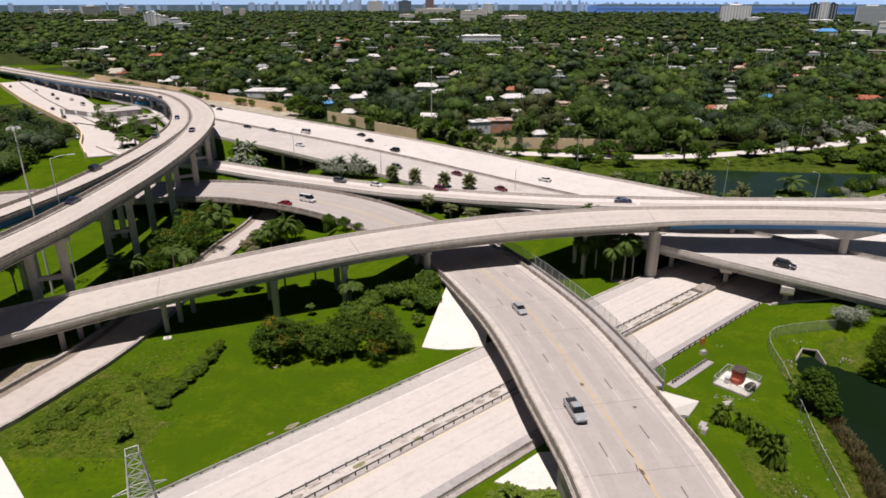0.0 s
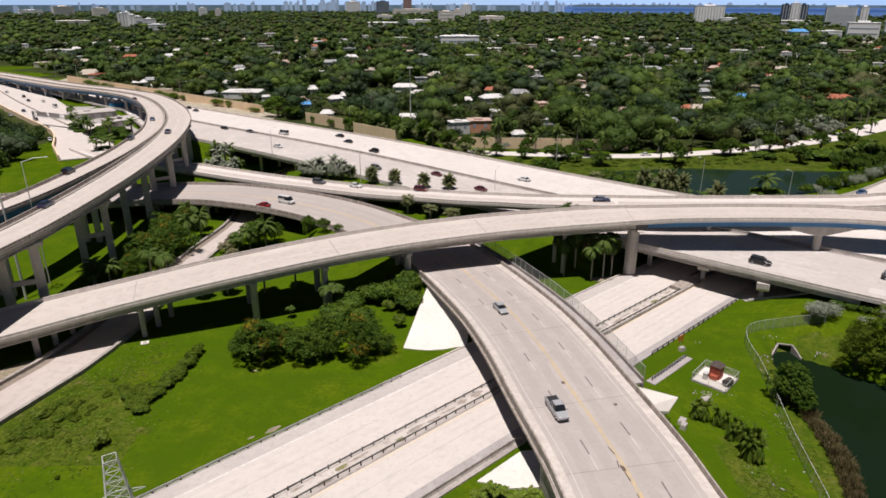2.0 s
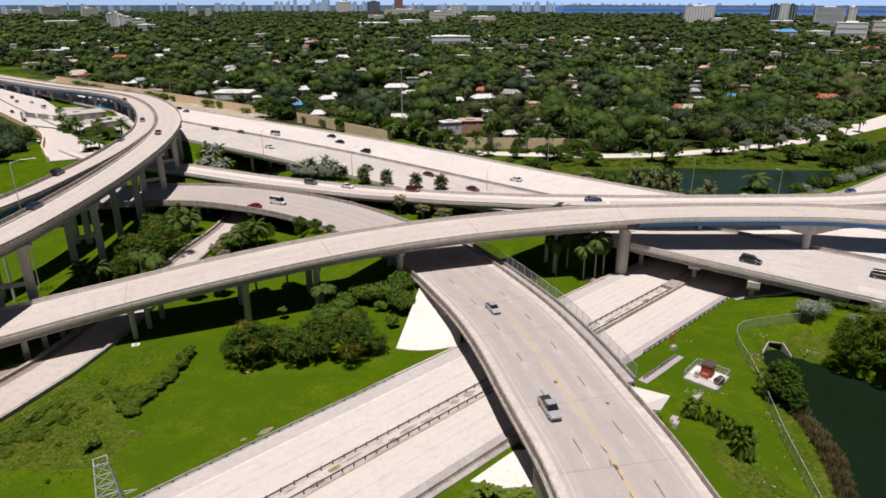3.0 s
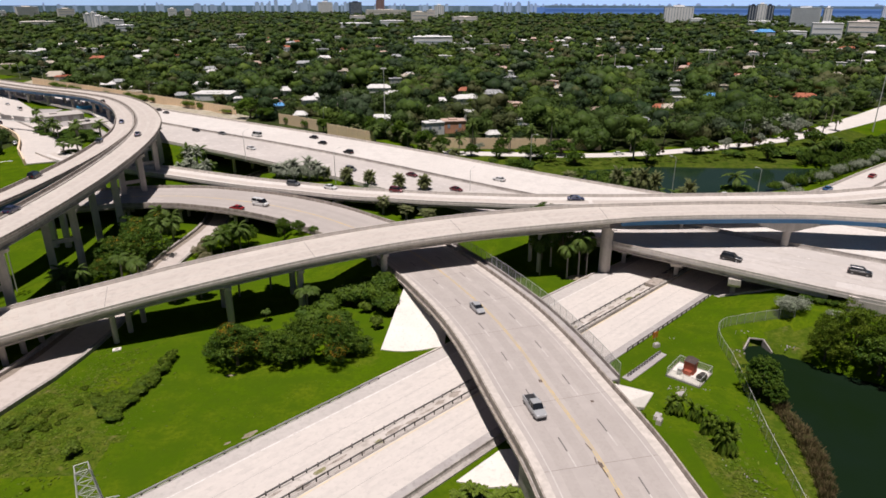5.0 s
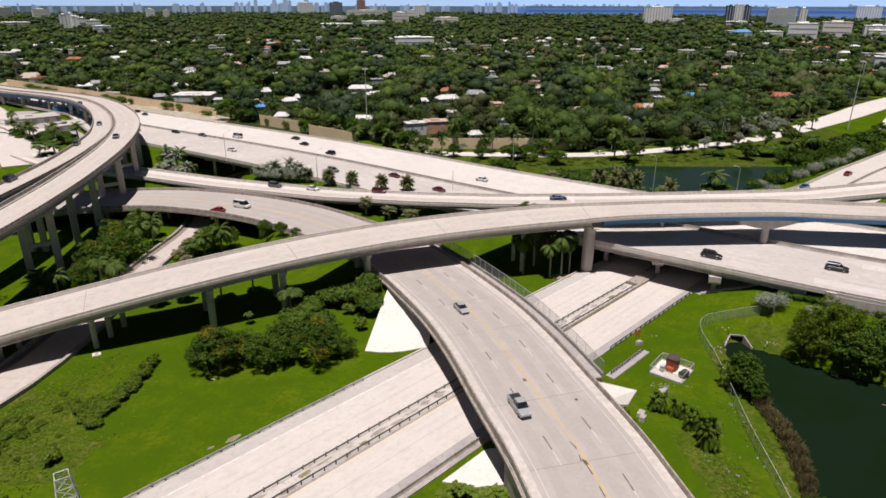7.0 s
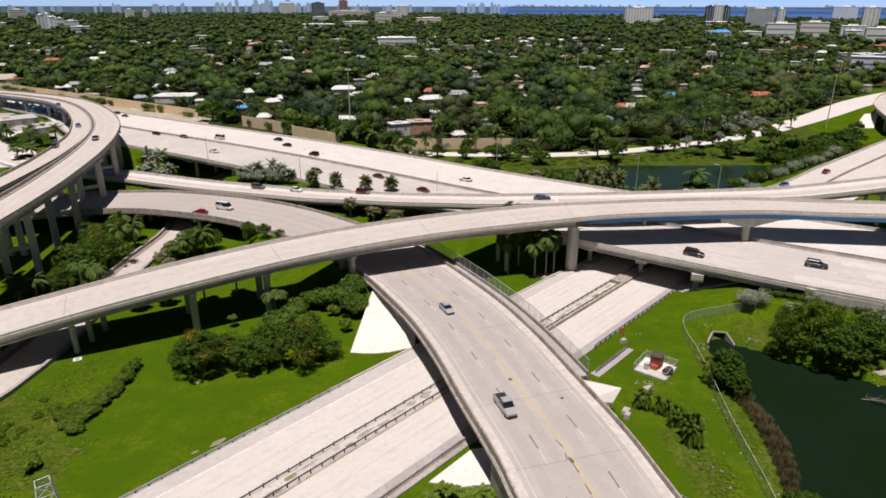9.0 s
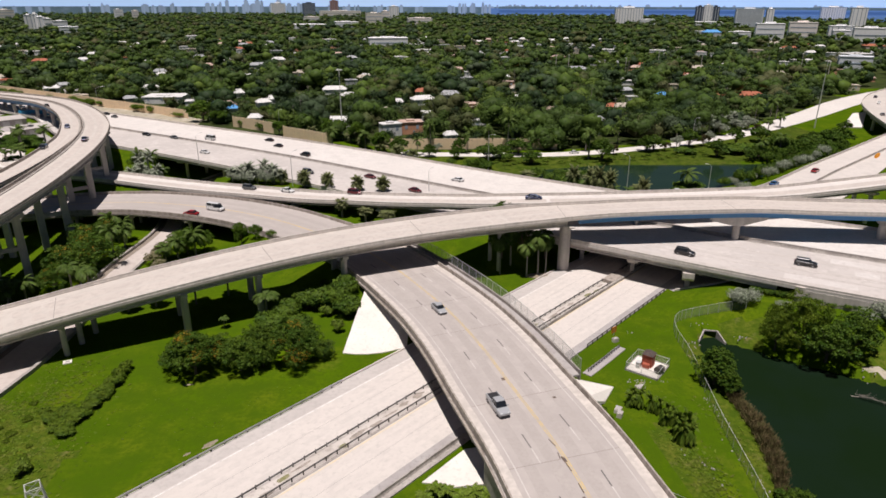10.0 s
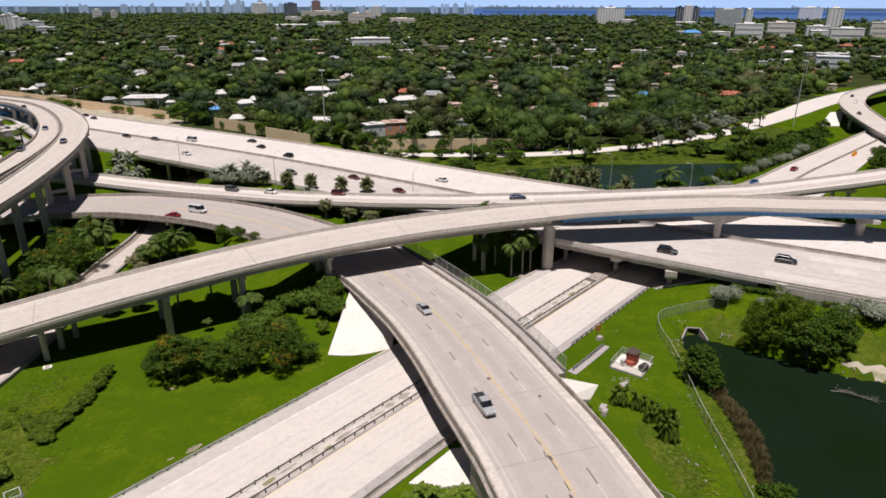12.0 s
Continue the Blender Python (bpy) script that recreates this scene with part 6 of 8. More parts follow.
# ---- lattice tower ----
def lattice(x, y, top, w0, w1, bottom):
    t = thing("lattice_tower", "galvanised steel lattice tower beside the lawn", "pylon", at=(x, y, 0))
    n = 14
    turn = 1.3

    def corner(k, level):
        f = level / n
        h = bottom + (top - bottom) * f
        w = (w0 + (w1 - w0) * f) / 2
        a = turn + k * math.pi / 2
        return Vector((math.cos(a) * w * 1.414, math.sin(a) * w * 1.414, h))

    for k in range(4):
        part("leg", tube(corner(k, 0), corner(k, n), 0.085, 0.065, 6), GALV, t)
        for i in range(n):
            part("brace", tube(corner(k, i), corner(k + 1, i + 1), 0.04, 0.04, 5), GALV, t)
            part("brace", tube(corner(k + 1, i), corner(k, i + 1), 0.04, 0.04, 5), GALV, t)
            part("strut", tube(corner(k, i + 1), corner(k + 1, i + 1), 0.045, 0.045, 5), GALV, t)
    for z in (top - 5.4,):
        for e in (-1, 1):
            part("cross_arm", join(tube((0, 0, z), (e * 2.5, 1.4 * e, z + 0.2), 0.08, 0.05, 5), tube((0, 0, z + 0.9), (e * 2.5, 1.4 * e, z + 0.2), 0.07, 0.05, 5)), GALV, t)


lattice(-34.5, 58.1, 17.6, 5.0, 1.35, 0.0)

# ---- pale paved corner and dirt verge beside the service road ----
tagged(part("paved_corner", ([(-90, 60, 0.08), (-57, 69.2, 0.08), (-62.5, 74.6, 0.08), (-66.6, 78.6, 0.08), (-72, 74, 0.08)], [(0, 1, 2, 3, 4)]), PAVED), "bright pale paved corner of ground", "paving", kind="structure")
tagged(part("dirt_verge", ([(-77.2, 97, 0.07), (-74.6, 104, 0.07), (-73.2, 108.5, 0.07), (-75.5, 109, 0.07), (-82, 103.5, 0.07), (-90, 92, 0.07), (-88, 86, 0.07)], [(0, 1, 2, 3, 4, 5, 6)]), DIRT), "bare reddish dirt verge", "ground", kind="structure")
slab_box = thing("concrete_cover", "small pale concrete cover in the grass", "slab", at=(-56.2, 115.2, 0))
part("cover", box(-0.8, -0.6, -0.1, 0.8, 0.6, 0.16, 0.3, taper=0.95), PAVED, slab_box)
part("lid", box(-0.35, -0.3, 0.16, 0.35, 0.3, 0.22, 0.3), SHOULDER, slab_box)

# ---- brick hut on its fenced pad ----
BRICK = material("red_brick", (0.36, 0.085, 0.045), 0.85, [(0.5, (0.28, 0.06, 0.035), 0.5, 0.12), (0.12, (0.42, 0.14, 0.08), 0.3, 0.1)], 0.4, 12)
DARK_ROOF = material("dark_shingle", (0.07, 0.05, 0.045), 0.85, [(0.3, (0.11, 0.085, 0.07), 0.4, 0.12)], 0.3)
pad = thing("concrete_pad", "square pale concrete pad on the lawn", "paving", kind="structure", at=(52.7, 98.4, 0))
part("slab", box(-3.0, -3.0, -0.2, 3.0, 3.0, 0.15, 0.78), PAVED, pad)
part("kerb", join(*[box(-3.15, -3.15, -0.2, 3.15, -2.95, 0.25, 0.78 + k * math.pi / 2) for k in range(4)]), SHOULDER, pad)
hut = thing("brick_hut", "small red brick hut with a dark hipped roof", "hut", at=(53.2, 99.2, 0.15))
hut.rotation_euler[2] = 0.78
part("wall", box(-0.95, -0.95, 0, 0.95, 0.95, 2.5), BRICK, hut)
part("roof", ([(-1.1, -1.1, 2.45), (1.1, -1.1, 2.45), (1.1, 1.1, 2.45), (-1.1, 1.1, 2.45), (-0.25, 0, 3.2), (0.25, 0, 3.2)], [(0, 1, 5, 4), (2, 3, 4, 5), (1, 2, 5), (3, 0, 4), (3, 2, 1, 0)]), DARK_ROOF, hut)
part("door", box(-0.45, -1.0, 0.05, 0.45, -0.93, 1.95), BRICK, hut)
part("annex", box(-1.75, -0.7, 0, -0.95, 0.6, 0.9), BRICK, hut, "low brick annex")
tank = thing("tank", "dark grey rounded tank on the pad", "tank", at=(54.0, 96.2, 0.15))
part("shell", join(tube((-0.6, -0.4, 0.75), (0.6, 0.4, 0.75), 0.72, 0.72, 14)), DARK_STEEL, tank)
part("saddle", box(-0.3, -0.5, 0, 0.3, 0.5, 0.4, 0.6), SHOULDER, tank)
cabinet = thing("control_cabinet", "pale grey control cabinet on the pad", "cabinet", at=(51.0, 98.6, 0.15))
part("body", box(-0.5, -0.35, 0, 0.5, 0.35, 1.2, 0.78), GALV, cabinet)
part("lid", box(-0.56, -0.41, 1.2, 0.56, 0.41, 1.28, 0.78), GALV, cabinet)


def mesh_material():
    m = material("chain_link", (0.42, 0.46, 0.44), 0.5, metal=0.3)
    n, l = m.node_tree.nodes, m.node_tree.links
    clear = n.new("ShaderNodeBsdfTransparent")
    mix = n.new("ShaderNodeMixShader")
    mix.inputs[0].default_value = 0.30
    l.new(clear.outputs[0], mix.inputs[1])
    l.new(n["Principled BSDF"].outputs[0], mix.inputs[2])
    l.new(mix.outputs[0], n["Material Output"].inputs["Surface"])
    return m


CHAIN = mesh_material()
FENCE_POST = mesh("fence_post", *tube((0, 0, -0.2), (0, 0, 1.9), 0.035, 0.035, 6), GALV)


def chain_fence(points, label, h=1.8, gap=2.6):
    q = spline(points, gap)
    f = thing("chain_link_fence", label, "fence", "chain-link fences")
    q[:, 2] = np.maximum(ground_height(q[:, 0], q[:, 1]), 0.0)
    for p in q:
        ob = new("post", FENCE_POST)
        ob.location = p
        ob.scale = (1, 1, h / 1.8)
        ob.parent = f
    part("top_rail", sweep(q, [(-0.03, h - 0.03), (0.03, h - 0.03), (0.03, h + 0.03), (-0.03, h + 0.03)]), GALV, f)
    for i in range(len(q) - 1):
        a, b = q[i], q[i + 1]
        part("mesh_panel", ([a, b, b + np.array([0, 0, h]), a + np.array([0, 0, h])], [(0, 1, 2, 3)]), CHAIN, f)
    return f


pad_ring = [(52.7 + 4.3 * math.cos(0.78 + 0.785 + k * math.pi / 2), 98.4 + 4.3 * math.sin(0.78 + 0.785 + k * math.pi / 2), 0) for k in (0, 1, 2, 3, 0)]
for k in range(4):
    chain_fence([pad_ring[k], pad_ring[k + 1]], "grey chain-link fence round the hut pad", 1.6)
chain_fence([(82.0, 114.2, 0), (76.5, 115.4, 0), (72.7, 116.3, 0), (69.7, 116.5, 0), (67.6, 115.6, 0), (65.6, 113.6, 0), (64.1, 110.4, 0), (63.2, 106.8, 0), (62.4, 101.7, 0), (60.9, 95.5, 0), (59.4, 89.5, 0), (56.8, 79.5, 0), (53.2, 63.0, 0), (49, 48, 0)], "tall chain-link fence along the pond bank", 2.2)
chain_fence([(38.8, 86.5, 0), (37.9, 78, 0), (39.1, 68, 0), (40.1, 60, 0), (41, 48, 0)], "chain-link fence below the ramp", 1.5)
ramp_fence = thing("chain_link_fence", "chain-link fence on the walkway of the ramp bridge", "fence", "chain-link fences")
q = spline(shifted(walkway, 12.7, 0.25)[::2], 2.4)
for p in q:
    ob = new("post", FENCE_POST)
    ob.location = p
    ob.scale = (1, 1, 2.2 / 1.8)
    ob.parent = ramp_fence
for i in range(len(q) - 1):
    part("mesh_panel", ([q[i], q[i + 1], q[i + 1] + np.array([0, 0, 2.2]), q[i] + np.array([0, 0, 2.2])], [(0, 1, 2, 3)]), CHAIN, ramp_fence)
part("top_rail", sweep(q, [(-0.03, 2.17), (0.03, 2.17), (0.03, 2.23), (-0.03, 2.23)]), GALV, ramp_fence)

# ---- culvert at the head of the pond ----
culvert = thing("culvert", "concrete culvert mouth with splayed wing walls", "culvert", at=(72.2, 110.4, 0))
culvert.rotation_euler[2] = radians(-18)
# shade inside the culvert is painted in as the barrel's near-black colour
VOID = material("culvert_shade", (0.02, 0.018, 0.016), 0.9, [(0.6, (0.015, 0.014, 0.013), 0.5, 0.12)])
part("headwall", join(box(-1.45, -0.12, -0.02, 1.45, 0.12, 0.24), box(-1.45, -0.12, -3.0, -1.2, 0.12, -0.02), box(1.2, -0.12, -3.0, 1.45, 0.12, -0.02)), WALL, culvert)
part("barrel", join(box(-1.3, 0.12, -3.0, -1.2, 1.6, -0.1), box(1.2, 0.12, -3.0, 1.3, 1.6, -0.1), box(-1.3, 1.5, -3.0, 1.3, 1.6, -0.1), box(-1.3, 0.12, -0.12, 1.3, 1.6, -0.02), box(-1.2, 0.12, -3.0, 1.2, 1.5, -1.9)), VOID, culvert)
part("turf", box(-1.6, 0.14, -2.0, 1.6, 2.6, 0.04, taper=0.9), GRASS, culvert, "grass over the culvert")
for s in (-1, 1):
    out = [(1.45, 0.12, 0.24), (1.2, -0.12, 0.24), (2.5, -2.6, -1.1), (2.75, -2.5, -1.1)]
    verts = [(s * a, b, c) for a, b, c in out] + [(s * a, b, -3.2) for a, b, c in out]
    part("wing_wall", (verts, [(0, 1, 2, 3), (4, 7, 6, 5), (0, 4, 5, 1), (1, 5, 6, 2), (2, 6, 7, 3), (3, 7, 4, 0)]), WALL, culvert)

# ---- small things on the lawn ----
ORANGE = material("orange_sign", (0.62, 0.20, 0.02), 0.5)
sign = thing("road_sign", "orange warning sign seen from behind a guard rail", "sign", at=(51.4, 111.6, 0))
part("post", tube((0, 0, -0.2), (0, 0, 1.5), 0.05, 0.05, 6), GALV, sign)
part("panel", box(-0.75, -0.03, 0.5, 0.75, 0.03, 1.9, 0.5), ORANGE, sign)
for x, y, w, h, t in ((50.7, 109.0, 0.6, 0.7, 0.4), (48.6, 92.3, 0.8, 0.3, 0.2), (41.9, 86.0, 0.75, 0.6, 0.9), (41.6, 84.6, 0.6, 0.8, 0.9)):
    b = thing("concrete_box", "small pale concrete utility box in the grass", "utility box", "utility boxes", at=(x, y, 0))
    part("body", box(-w, -w * 0.7, -0.1, w, w * 0.7, h, t, taper=0.96), PALE, b)
    part("lid", box(-w * 0.8, -w * 0.55, h, w * 0.8, w * 0.55, h + 0.07, t), SHOULDER, b)
rubble = random.Random(4)
stones = []
for cx, cy, sx, sy, n in ((48.5, 94.2, 2.4, 1.0, 14), (54, 93.4, 1.2, 0.4, 3), (54.6, 112.3, 0.8, 0.4, 3), (49.5, 70, 1.6, 5, 14), (70.5, 114.2, 2.4, 1.2, 7), (77.0, 107.4, 1.6, 1.4, 8), (66.0, 105.0, 0.8, 2.2, 7), (58.6, 84, 0.5, 4.5, 16), (55.4, 70, 0.5, 5, 14), (95, 91.5, 3.5, 1.2, 12)):
    for k in range(n):
        x, y = cx + rubble.gauss(0, sx * 0.6), cy + rubble.gauss(0, sy * 0.6)
        s = rubble.uniform(0.06, 0.17)
        stones.append(box(-s, -s * 0.7, -0.1, s, s * 0.7, s * 0.8, rubble.uniform(0, 3), (x, y, max(ground_at(x, y), -1.5)), 0.6))
tagged(part("rubble", join(*stones), SHOULDER), "scattered pale stones and litter in the grass", "stones", kind="stuff")
for cx, cy, a, b, turn in ((-24.5, 86.5, 2.6, 1.1, 0.7), (-27.5, 84.4, 1.2, 0.6, 0.7), (49.5, 93.8, 1.4, 0.6, 0.3), (68.2, 104.5, 0.8, 2.6, 0.1), (66.2, 98.5, 0.7, 2.0, 0.2), (62.8, 101.5, 0.6, 2.0, 0.1), (-31.5, 104.2, 2.2, 0.7, 0.1)):
    ring = [(cx + math.cos(turn) * a * math.cos(t) * q - math.sin(turn) * b * math.sin(t) * q, cy + math.sin(turn) * a * math.cos(t) * q + math.cos(turn) * b * math.sin(t) * q) for t, q in ((k * 0.449, rubble.uniform(0.55, 1.1)) for k in range(14))]
    z = ground_at(cx, cy)
    tagged(part("bare_soil", ([(x, y, z - 0.25) for x, y in ring] + [(cx, cy, z + 0.09)], [(k, (k + 1) % 14, 14) for k in range(14)]), DIRT), "patch of bare dry soil in the grass", "soil", kind="structure")
dead = thing("dead_branch", "bare grey dead branch lying in the pond", "branch", at=(88.0, 84.5, -1.5))
limb = [tube((-2.2, 2.8, -0.3), (0, 0, 0.9), 0.12, 0.09, 6), tube((0, 0, 0.9), (3.4, -2.6, 0.2), 0.09, 0.03, 6)]
for k in range(64):
    f = rubble.random()
    a = Vector((-1.5 + 4.6 * f, 1.9 - 4.2 * f, 0.6 - 0.2 * f))
    limb.append(tube(a, a + Vector((rubble.uniform(-0.3, 1.3), rubble.uniform(-1.6, 0.5), rubble.uniform(-0.3, 1.0))), 0.03, 0.01, 4))
part("wood", join(*limb), PALM_BARK, dead)

# ---- yard with blue lorries beyond the high viaduct ----
tagged(part("yard", ([(-222, 412, 3.12), (-204, 378, 3.12), (-176, 338, 3.12), (-150, 316, 3.12), (-126, 318, 3.12), (-136, 346, 3.12), (-158, 380, 3.12), (-184, 412, 3.12), (-206, 428, 3.12)], [(0, 1, 2, 3, 4, 5, 6, 7)]), SHOULDER), "grey paved yard below the viaduct", "yard", kind="structure")
LORRY_BLUE = material("lorry_blue", (0.03, 0.30, 0.52), 0.5, [(3, (0.04, 0.24, 0.42), 0.5, 0.15)])
RUBBER = material("tyre_rubber", (0.02, 0.02, 0.02), 0.8)
for x, y, t in ((-182, 398, 0.35), (-172, 399, 0.42), (-167, 392.5, 0.3)):
    lr = thing("lorry", "blue box lorry parked in a yard", "lorry", "parked lorries", at=(x, y, 3.09))
    lr.rotation_euler[2] = t
    part("box", box(-6, -1.25, 1.1, 5, 1.25, 4.0), LORRY_BLUE, lr)
    part("cab", box(5.1, -1.2, 0.8, 7.2, 1.2, 3.0, taper=0.9), PAVED, lr)
    part("chassis", box(-6, -0.9, 0.6, 7, 0.9, 1.1), DARK_STEEL, lr)
    for wx in (-4.8, -3.6, 6):
        for s in (-1, 1):
            part("wheel", tube((wx, s * 0.85, 0.5), (wx, s * 1.2, 0.5), 0.5, 0.5, 12), RUBBER, lr)
for cx, cy, w, d, turn in ((-186, 374, 19, 15, 0.62), (-158, 350, 21, 14, 0.85)):
    shed = thing("yard_shed", "low grey flat-roofed shed in the yard", "shed", "yard sheds", at=(cx, cy, 3.08))
    shed.rotation_euler[2] = turn
    part("wall", box(-w / 2, -d / 2, -0.2, w / 2, d / 2, 3.0), SHOULDER, shed)
    part("roof", join(box(-w / 2 - 0.4, -d / 2 - 0.4, 3.0, w / 2 + 0.4, d / 2 + 0.4, 3.35), box(-w * 0.3, -1.0, 3.35, -w * 0.12, 1.0, 4.0)), LOW_SHOULDER, shed)
    for k in (-1, 0, 1):
        part("roller_door", box(k * w * 0.3 - 1.6, -d / 2 - 0.06, 0, k * w * 0.3 + 1.6, -d / 2 + 0.02, 2.5), GALV, shed)
gantry = thing("sign_gantry", "pale steel sign gantry with a walkway over the highway", "sign gantry", at=(-189, 341, 3.2))
GANTRY_TURN = -0.48
for z in (4.6, 6.4):
    part("beam", box(-20, -0.25, z, 19, 0.25, z + 0.35, GANTRY_TURN), GALV, gantry)
part("walkway", box(-18, -1.2, 4.4, 18, -0.3, 4.55, GANTRY_TURN), GALV, gantry)
for k in range(13):
    part("lattice_bar", tube(*[Vector((math.cos(GANTRY_TURN) * a, math.sin(GANTRY_TURN) * a, z)) for a, z in ((-20 + 3 * k, 4.7 + 1.8 * (k % 2)), (-17 + 3 * k, 6.5 - 1.8 * (k % 2)))], 0.12, 0.12, 5), GALV, gantry)
for k in (-20, 19):
    part("leg", box(k - 0.35, -0.4, -1, k + 0.35, 0.4, 6.9, GANTRY_TURN), GALV, gantry)
for k in (-16, -6, 6):
    part("sign_panel", box(k, -0.55, 4.3, k + 8, -0.4, 7.0, GANTRY_TURN), SHOULDER, gantry)


# ---- cars ----
GLASS = material("car_glass", (0.015, 0.018, 0.022), 0.08)
RIM = material("wheel_rim", (0.45, 0.45, 0.46), 0.35, metal=0.7)
HEAD = material("headlight", (0.75, 0.75, 0.75), 0.15)
TAIL = material("tail_light", (0.35, 0.01, 0.01), 0.2)
TRIM = material("dark_trim", (0.025, 0.025, 0.027), 0.6)
PAINT = {k: material(k + "_paint", c, 0.28, metal=0.15, coat=0.6) for k, c in {"black": (0.012, 0.012, 0.014), "white": (0.78, 0.78, 0.77), "silver": (0.42, 0.43, 0.44), "red": (0.32, 0.012, 0.016), "blue": (0.02, 0.12, 0.30), "grey": (0.10, 0.105, 0.11), "maroon": (0.12, 0.012, 0.016), "navy": (0.02, 0.03, 0.08)}.items()}
SHAPES = {  # length, width, belt, roof, cabin stations (rear base, rear top, front top, front base), bonnet height
    "saloon": (4.7, 1.82, 0.95, 1.45, (-1.75, -1.05, 0.35, 1.15), 0.90),
    "off_roader": (4.75, 1.92, 1.08, 1.75, (-2.2, -1.95, 0.45, 1.15), 1.05),
    "pickup": (5.6, 1.98, 1.08, 1.85, (-0.55, -0.35, 0.85, 1.45), 1.10),
    "van": (5.6, 2.0, 1.15, 2.35, (-2.7, -2.6, 1.3, 2.1), 1.15),
}


def hull(sections):
    """Joins closed rings of points into one skin with ends."""
    n = len(sections[0])
    verts = [p for s in sections for p in s]
    faces = [(i * n + j, i * n + (j + 1) % n, (i + 1) * n + (j + 1) % n, (i + 1) * n + j) for i in range(len(sections) - 1) for j in range(n)]
    return verts, faces + [tuple(range(n - 1, -1, -1)), tuple((len(sections) - 1) * n + j for j in range(n))]


def make_car(kind, tone):
    length, width, belt, roof, (rb, rt, ft, fb), bonnet = SHAPES[kind]
    words = {"saloon": "saloon car", "off_roader": "sport utility car", "pickup": "pickup truck with an open bed", "van": "high-roofed passenger van"}[kind]
    c = thing(kind if kind in ("van", "pickup") else "car", "%s %s on the road" % (tone, words), "van" if kind == "van" else "pickup" if kind == "pickup" else "car", "cars on the roads")
    h, w = length / 2, width / 2
    ring = []
    for x, k, top, bot in ((-h, 0.80, belt - 0.18, 0.42), (-h + 0.12, 0.94, belt - 0.04, 0.30), (-h + 0.7, 1.0, belt, 0.24), (rb + 0.2, 1.0, belt, 0.22), (0, 1.0, belt, 0.22), (fb, 1.0, belt * 0.97, 0.22), (h - 0.7, 0.98, bonnet - 0.08, 0.24), (h - 0.15, 0.90, bonnet - 0.2, 0.3), (h, 0.74, bonnet - 0.34, 0.42)):
        a = w * k
        ring.append([(x, -a * 0.94, bot), (x, -a, (top + bot) * 0.5), (x, -a * 0.96, top - 0.06), (x, -a * 0.88, top), (x, a * 0.88, top), (x, a * 0.96, top - 0.06), (x, a, (top + bot) * 0.5), (x, a * 0.94, bot)])
    part("body", hull(ring), PAINT[tone], c)
    g = w * 0.90
    part("glasshouse", hull([[(rb, -g, belt - 0.02), (rb, g, belt - 0.02), (rb, g, belt), (rb, -g, belt)],
                             [(rt, -g, belt - 0.02), (rt, g, belt - 0.02), (rt, g * 0.82, roof - 0.05), (rt, -g * 0.82, roof - 0.05)],
                             [(ft, -g, belt - 0.02), (ft, g, belt - 0.02), (ft, g * 0.82, roof - 0.05), (ft, -g * 0.82, roof - 0.05)],
                             [(fb, -g * 0.96, belt - 0.04), (fb, g * 0.96, belt - 0.04), (fb, g * 0.94, belt - 0.02), (fb, -g * 0.94, belt - 0.02)]]), GLASS, c, "dark tinted glass")
    part("roof", hull([[(rt - 0.08, -g * 0.8, roof - 0.06), (rt - 0.08, g * 0.8, roof - 0.06), (rt - 0.04, g * 0.72, roof), (rt - 0.04, -g * 0.72, roof)],
                       [(ft + 0.06, -g * 0.8, roof - 0.06), (ft + 0.06, g * 0.8, roof - 0.06), (ft, g * 0.72, roof), (ft, -g * 0.72, roof)]]), PAINT[tone], c)
    for x in (rt + 0.05, (rt + ft) / 2):
        for s in (-1, 1):
            part("pillar", hull([[(x - 0.05, s * g * 1.003, belt), (x + 0.05, s * g * 1.003, belt), (x + 0.05, s * g * 0.96, belt), (x - 0.05, s * g * 0.96, belt)],
                                 [(x - 0.05, s * g * 0.825, roof - 0.05), (x + 0.05, s * g * 0.825, roof - 0.05), (x + 0.05, s * g * 0.79, roof - 0.05), (x - 0.05, s * g * 0.79, roof - 0.05)]]), PAINT[tone], c)
    if kind == "pickup":
        part("bed", box(-h + 0.25, -w * 0.82, belt - 0.03, rb - 0.1, w * 0.82, belt + 0.03), TRIM, c, "dark open load bed")
        for s in (-1, 1):
            part("bed_side", box(-h + 0.15, s * w * 0.9 - 0.06, belt - 0.02, rb, s * w * 0.9 + 0.06, belt + 0.16), PAINT[tone], c)
    if kind == "van":
        for s in (-1, 1):
            part("side_panel", box(-2.6, s * g * 0.93 - 0.05, belt, 0.0, s * g * 0.93 + 0.03, belt + 0.35), PAINT[tone], c)
    for x in (-h + 0.95, h - 0.95):
        for s in (-1, 1):
            wheel = part("wheel", tube((x, s * (w - 0.24), 0.34), (x, s * (w + 0.01), 0.34), 0.34, 0.34, 14), RUBBER, c)
            part("rim", tube((x, s * (w - 0.02), 0.34), (x, s * (w + 0.025), 0.34), 0.21, 0.2, 10), RIM, wheel)
    for s in (-1, 1):
        part("headlight", box(h - 0.32, s * w * 0.62 - 0.2, bonnet - 0.36, h - 0.06, s * w * 0.62 + 0.2, bonnet - 0.2), HEAD, c)
        part("tail_light", box(-h - 0.01, s * w * 0.62 - 0.16, belt - 0.34, -h + 0.14, s * w * 0.62 + 0.16, belt - 0.16), TAIL, c)
        part("mirror", box(fb - 0.35, s * w * 1.08 - 0.1, belt - 0.02, fb - 0.15, s * w * 1.08 + 0.1, belt + 0.14), PAINT[tone], c)
    part("bumper", box(h - 0.12, -w * 0.7, 0.32, h + 0.02, w * 0.7, 0.5), TRIM, c)
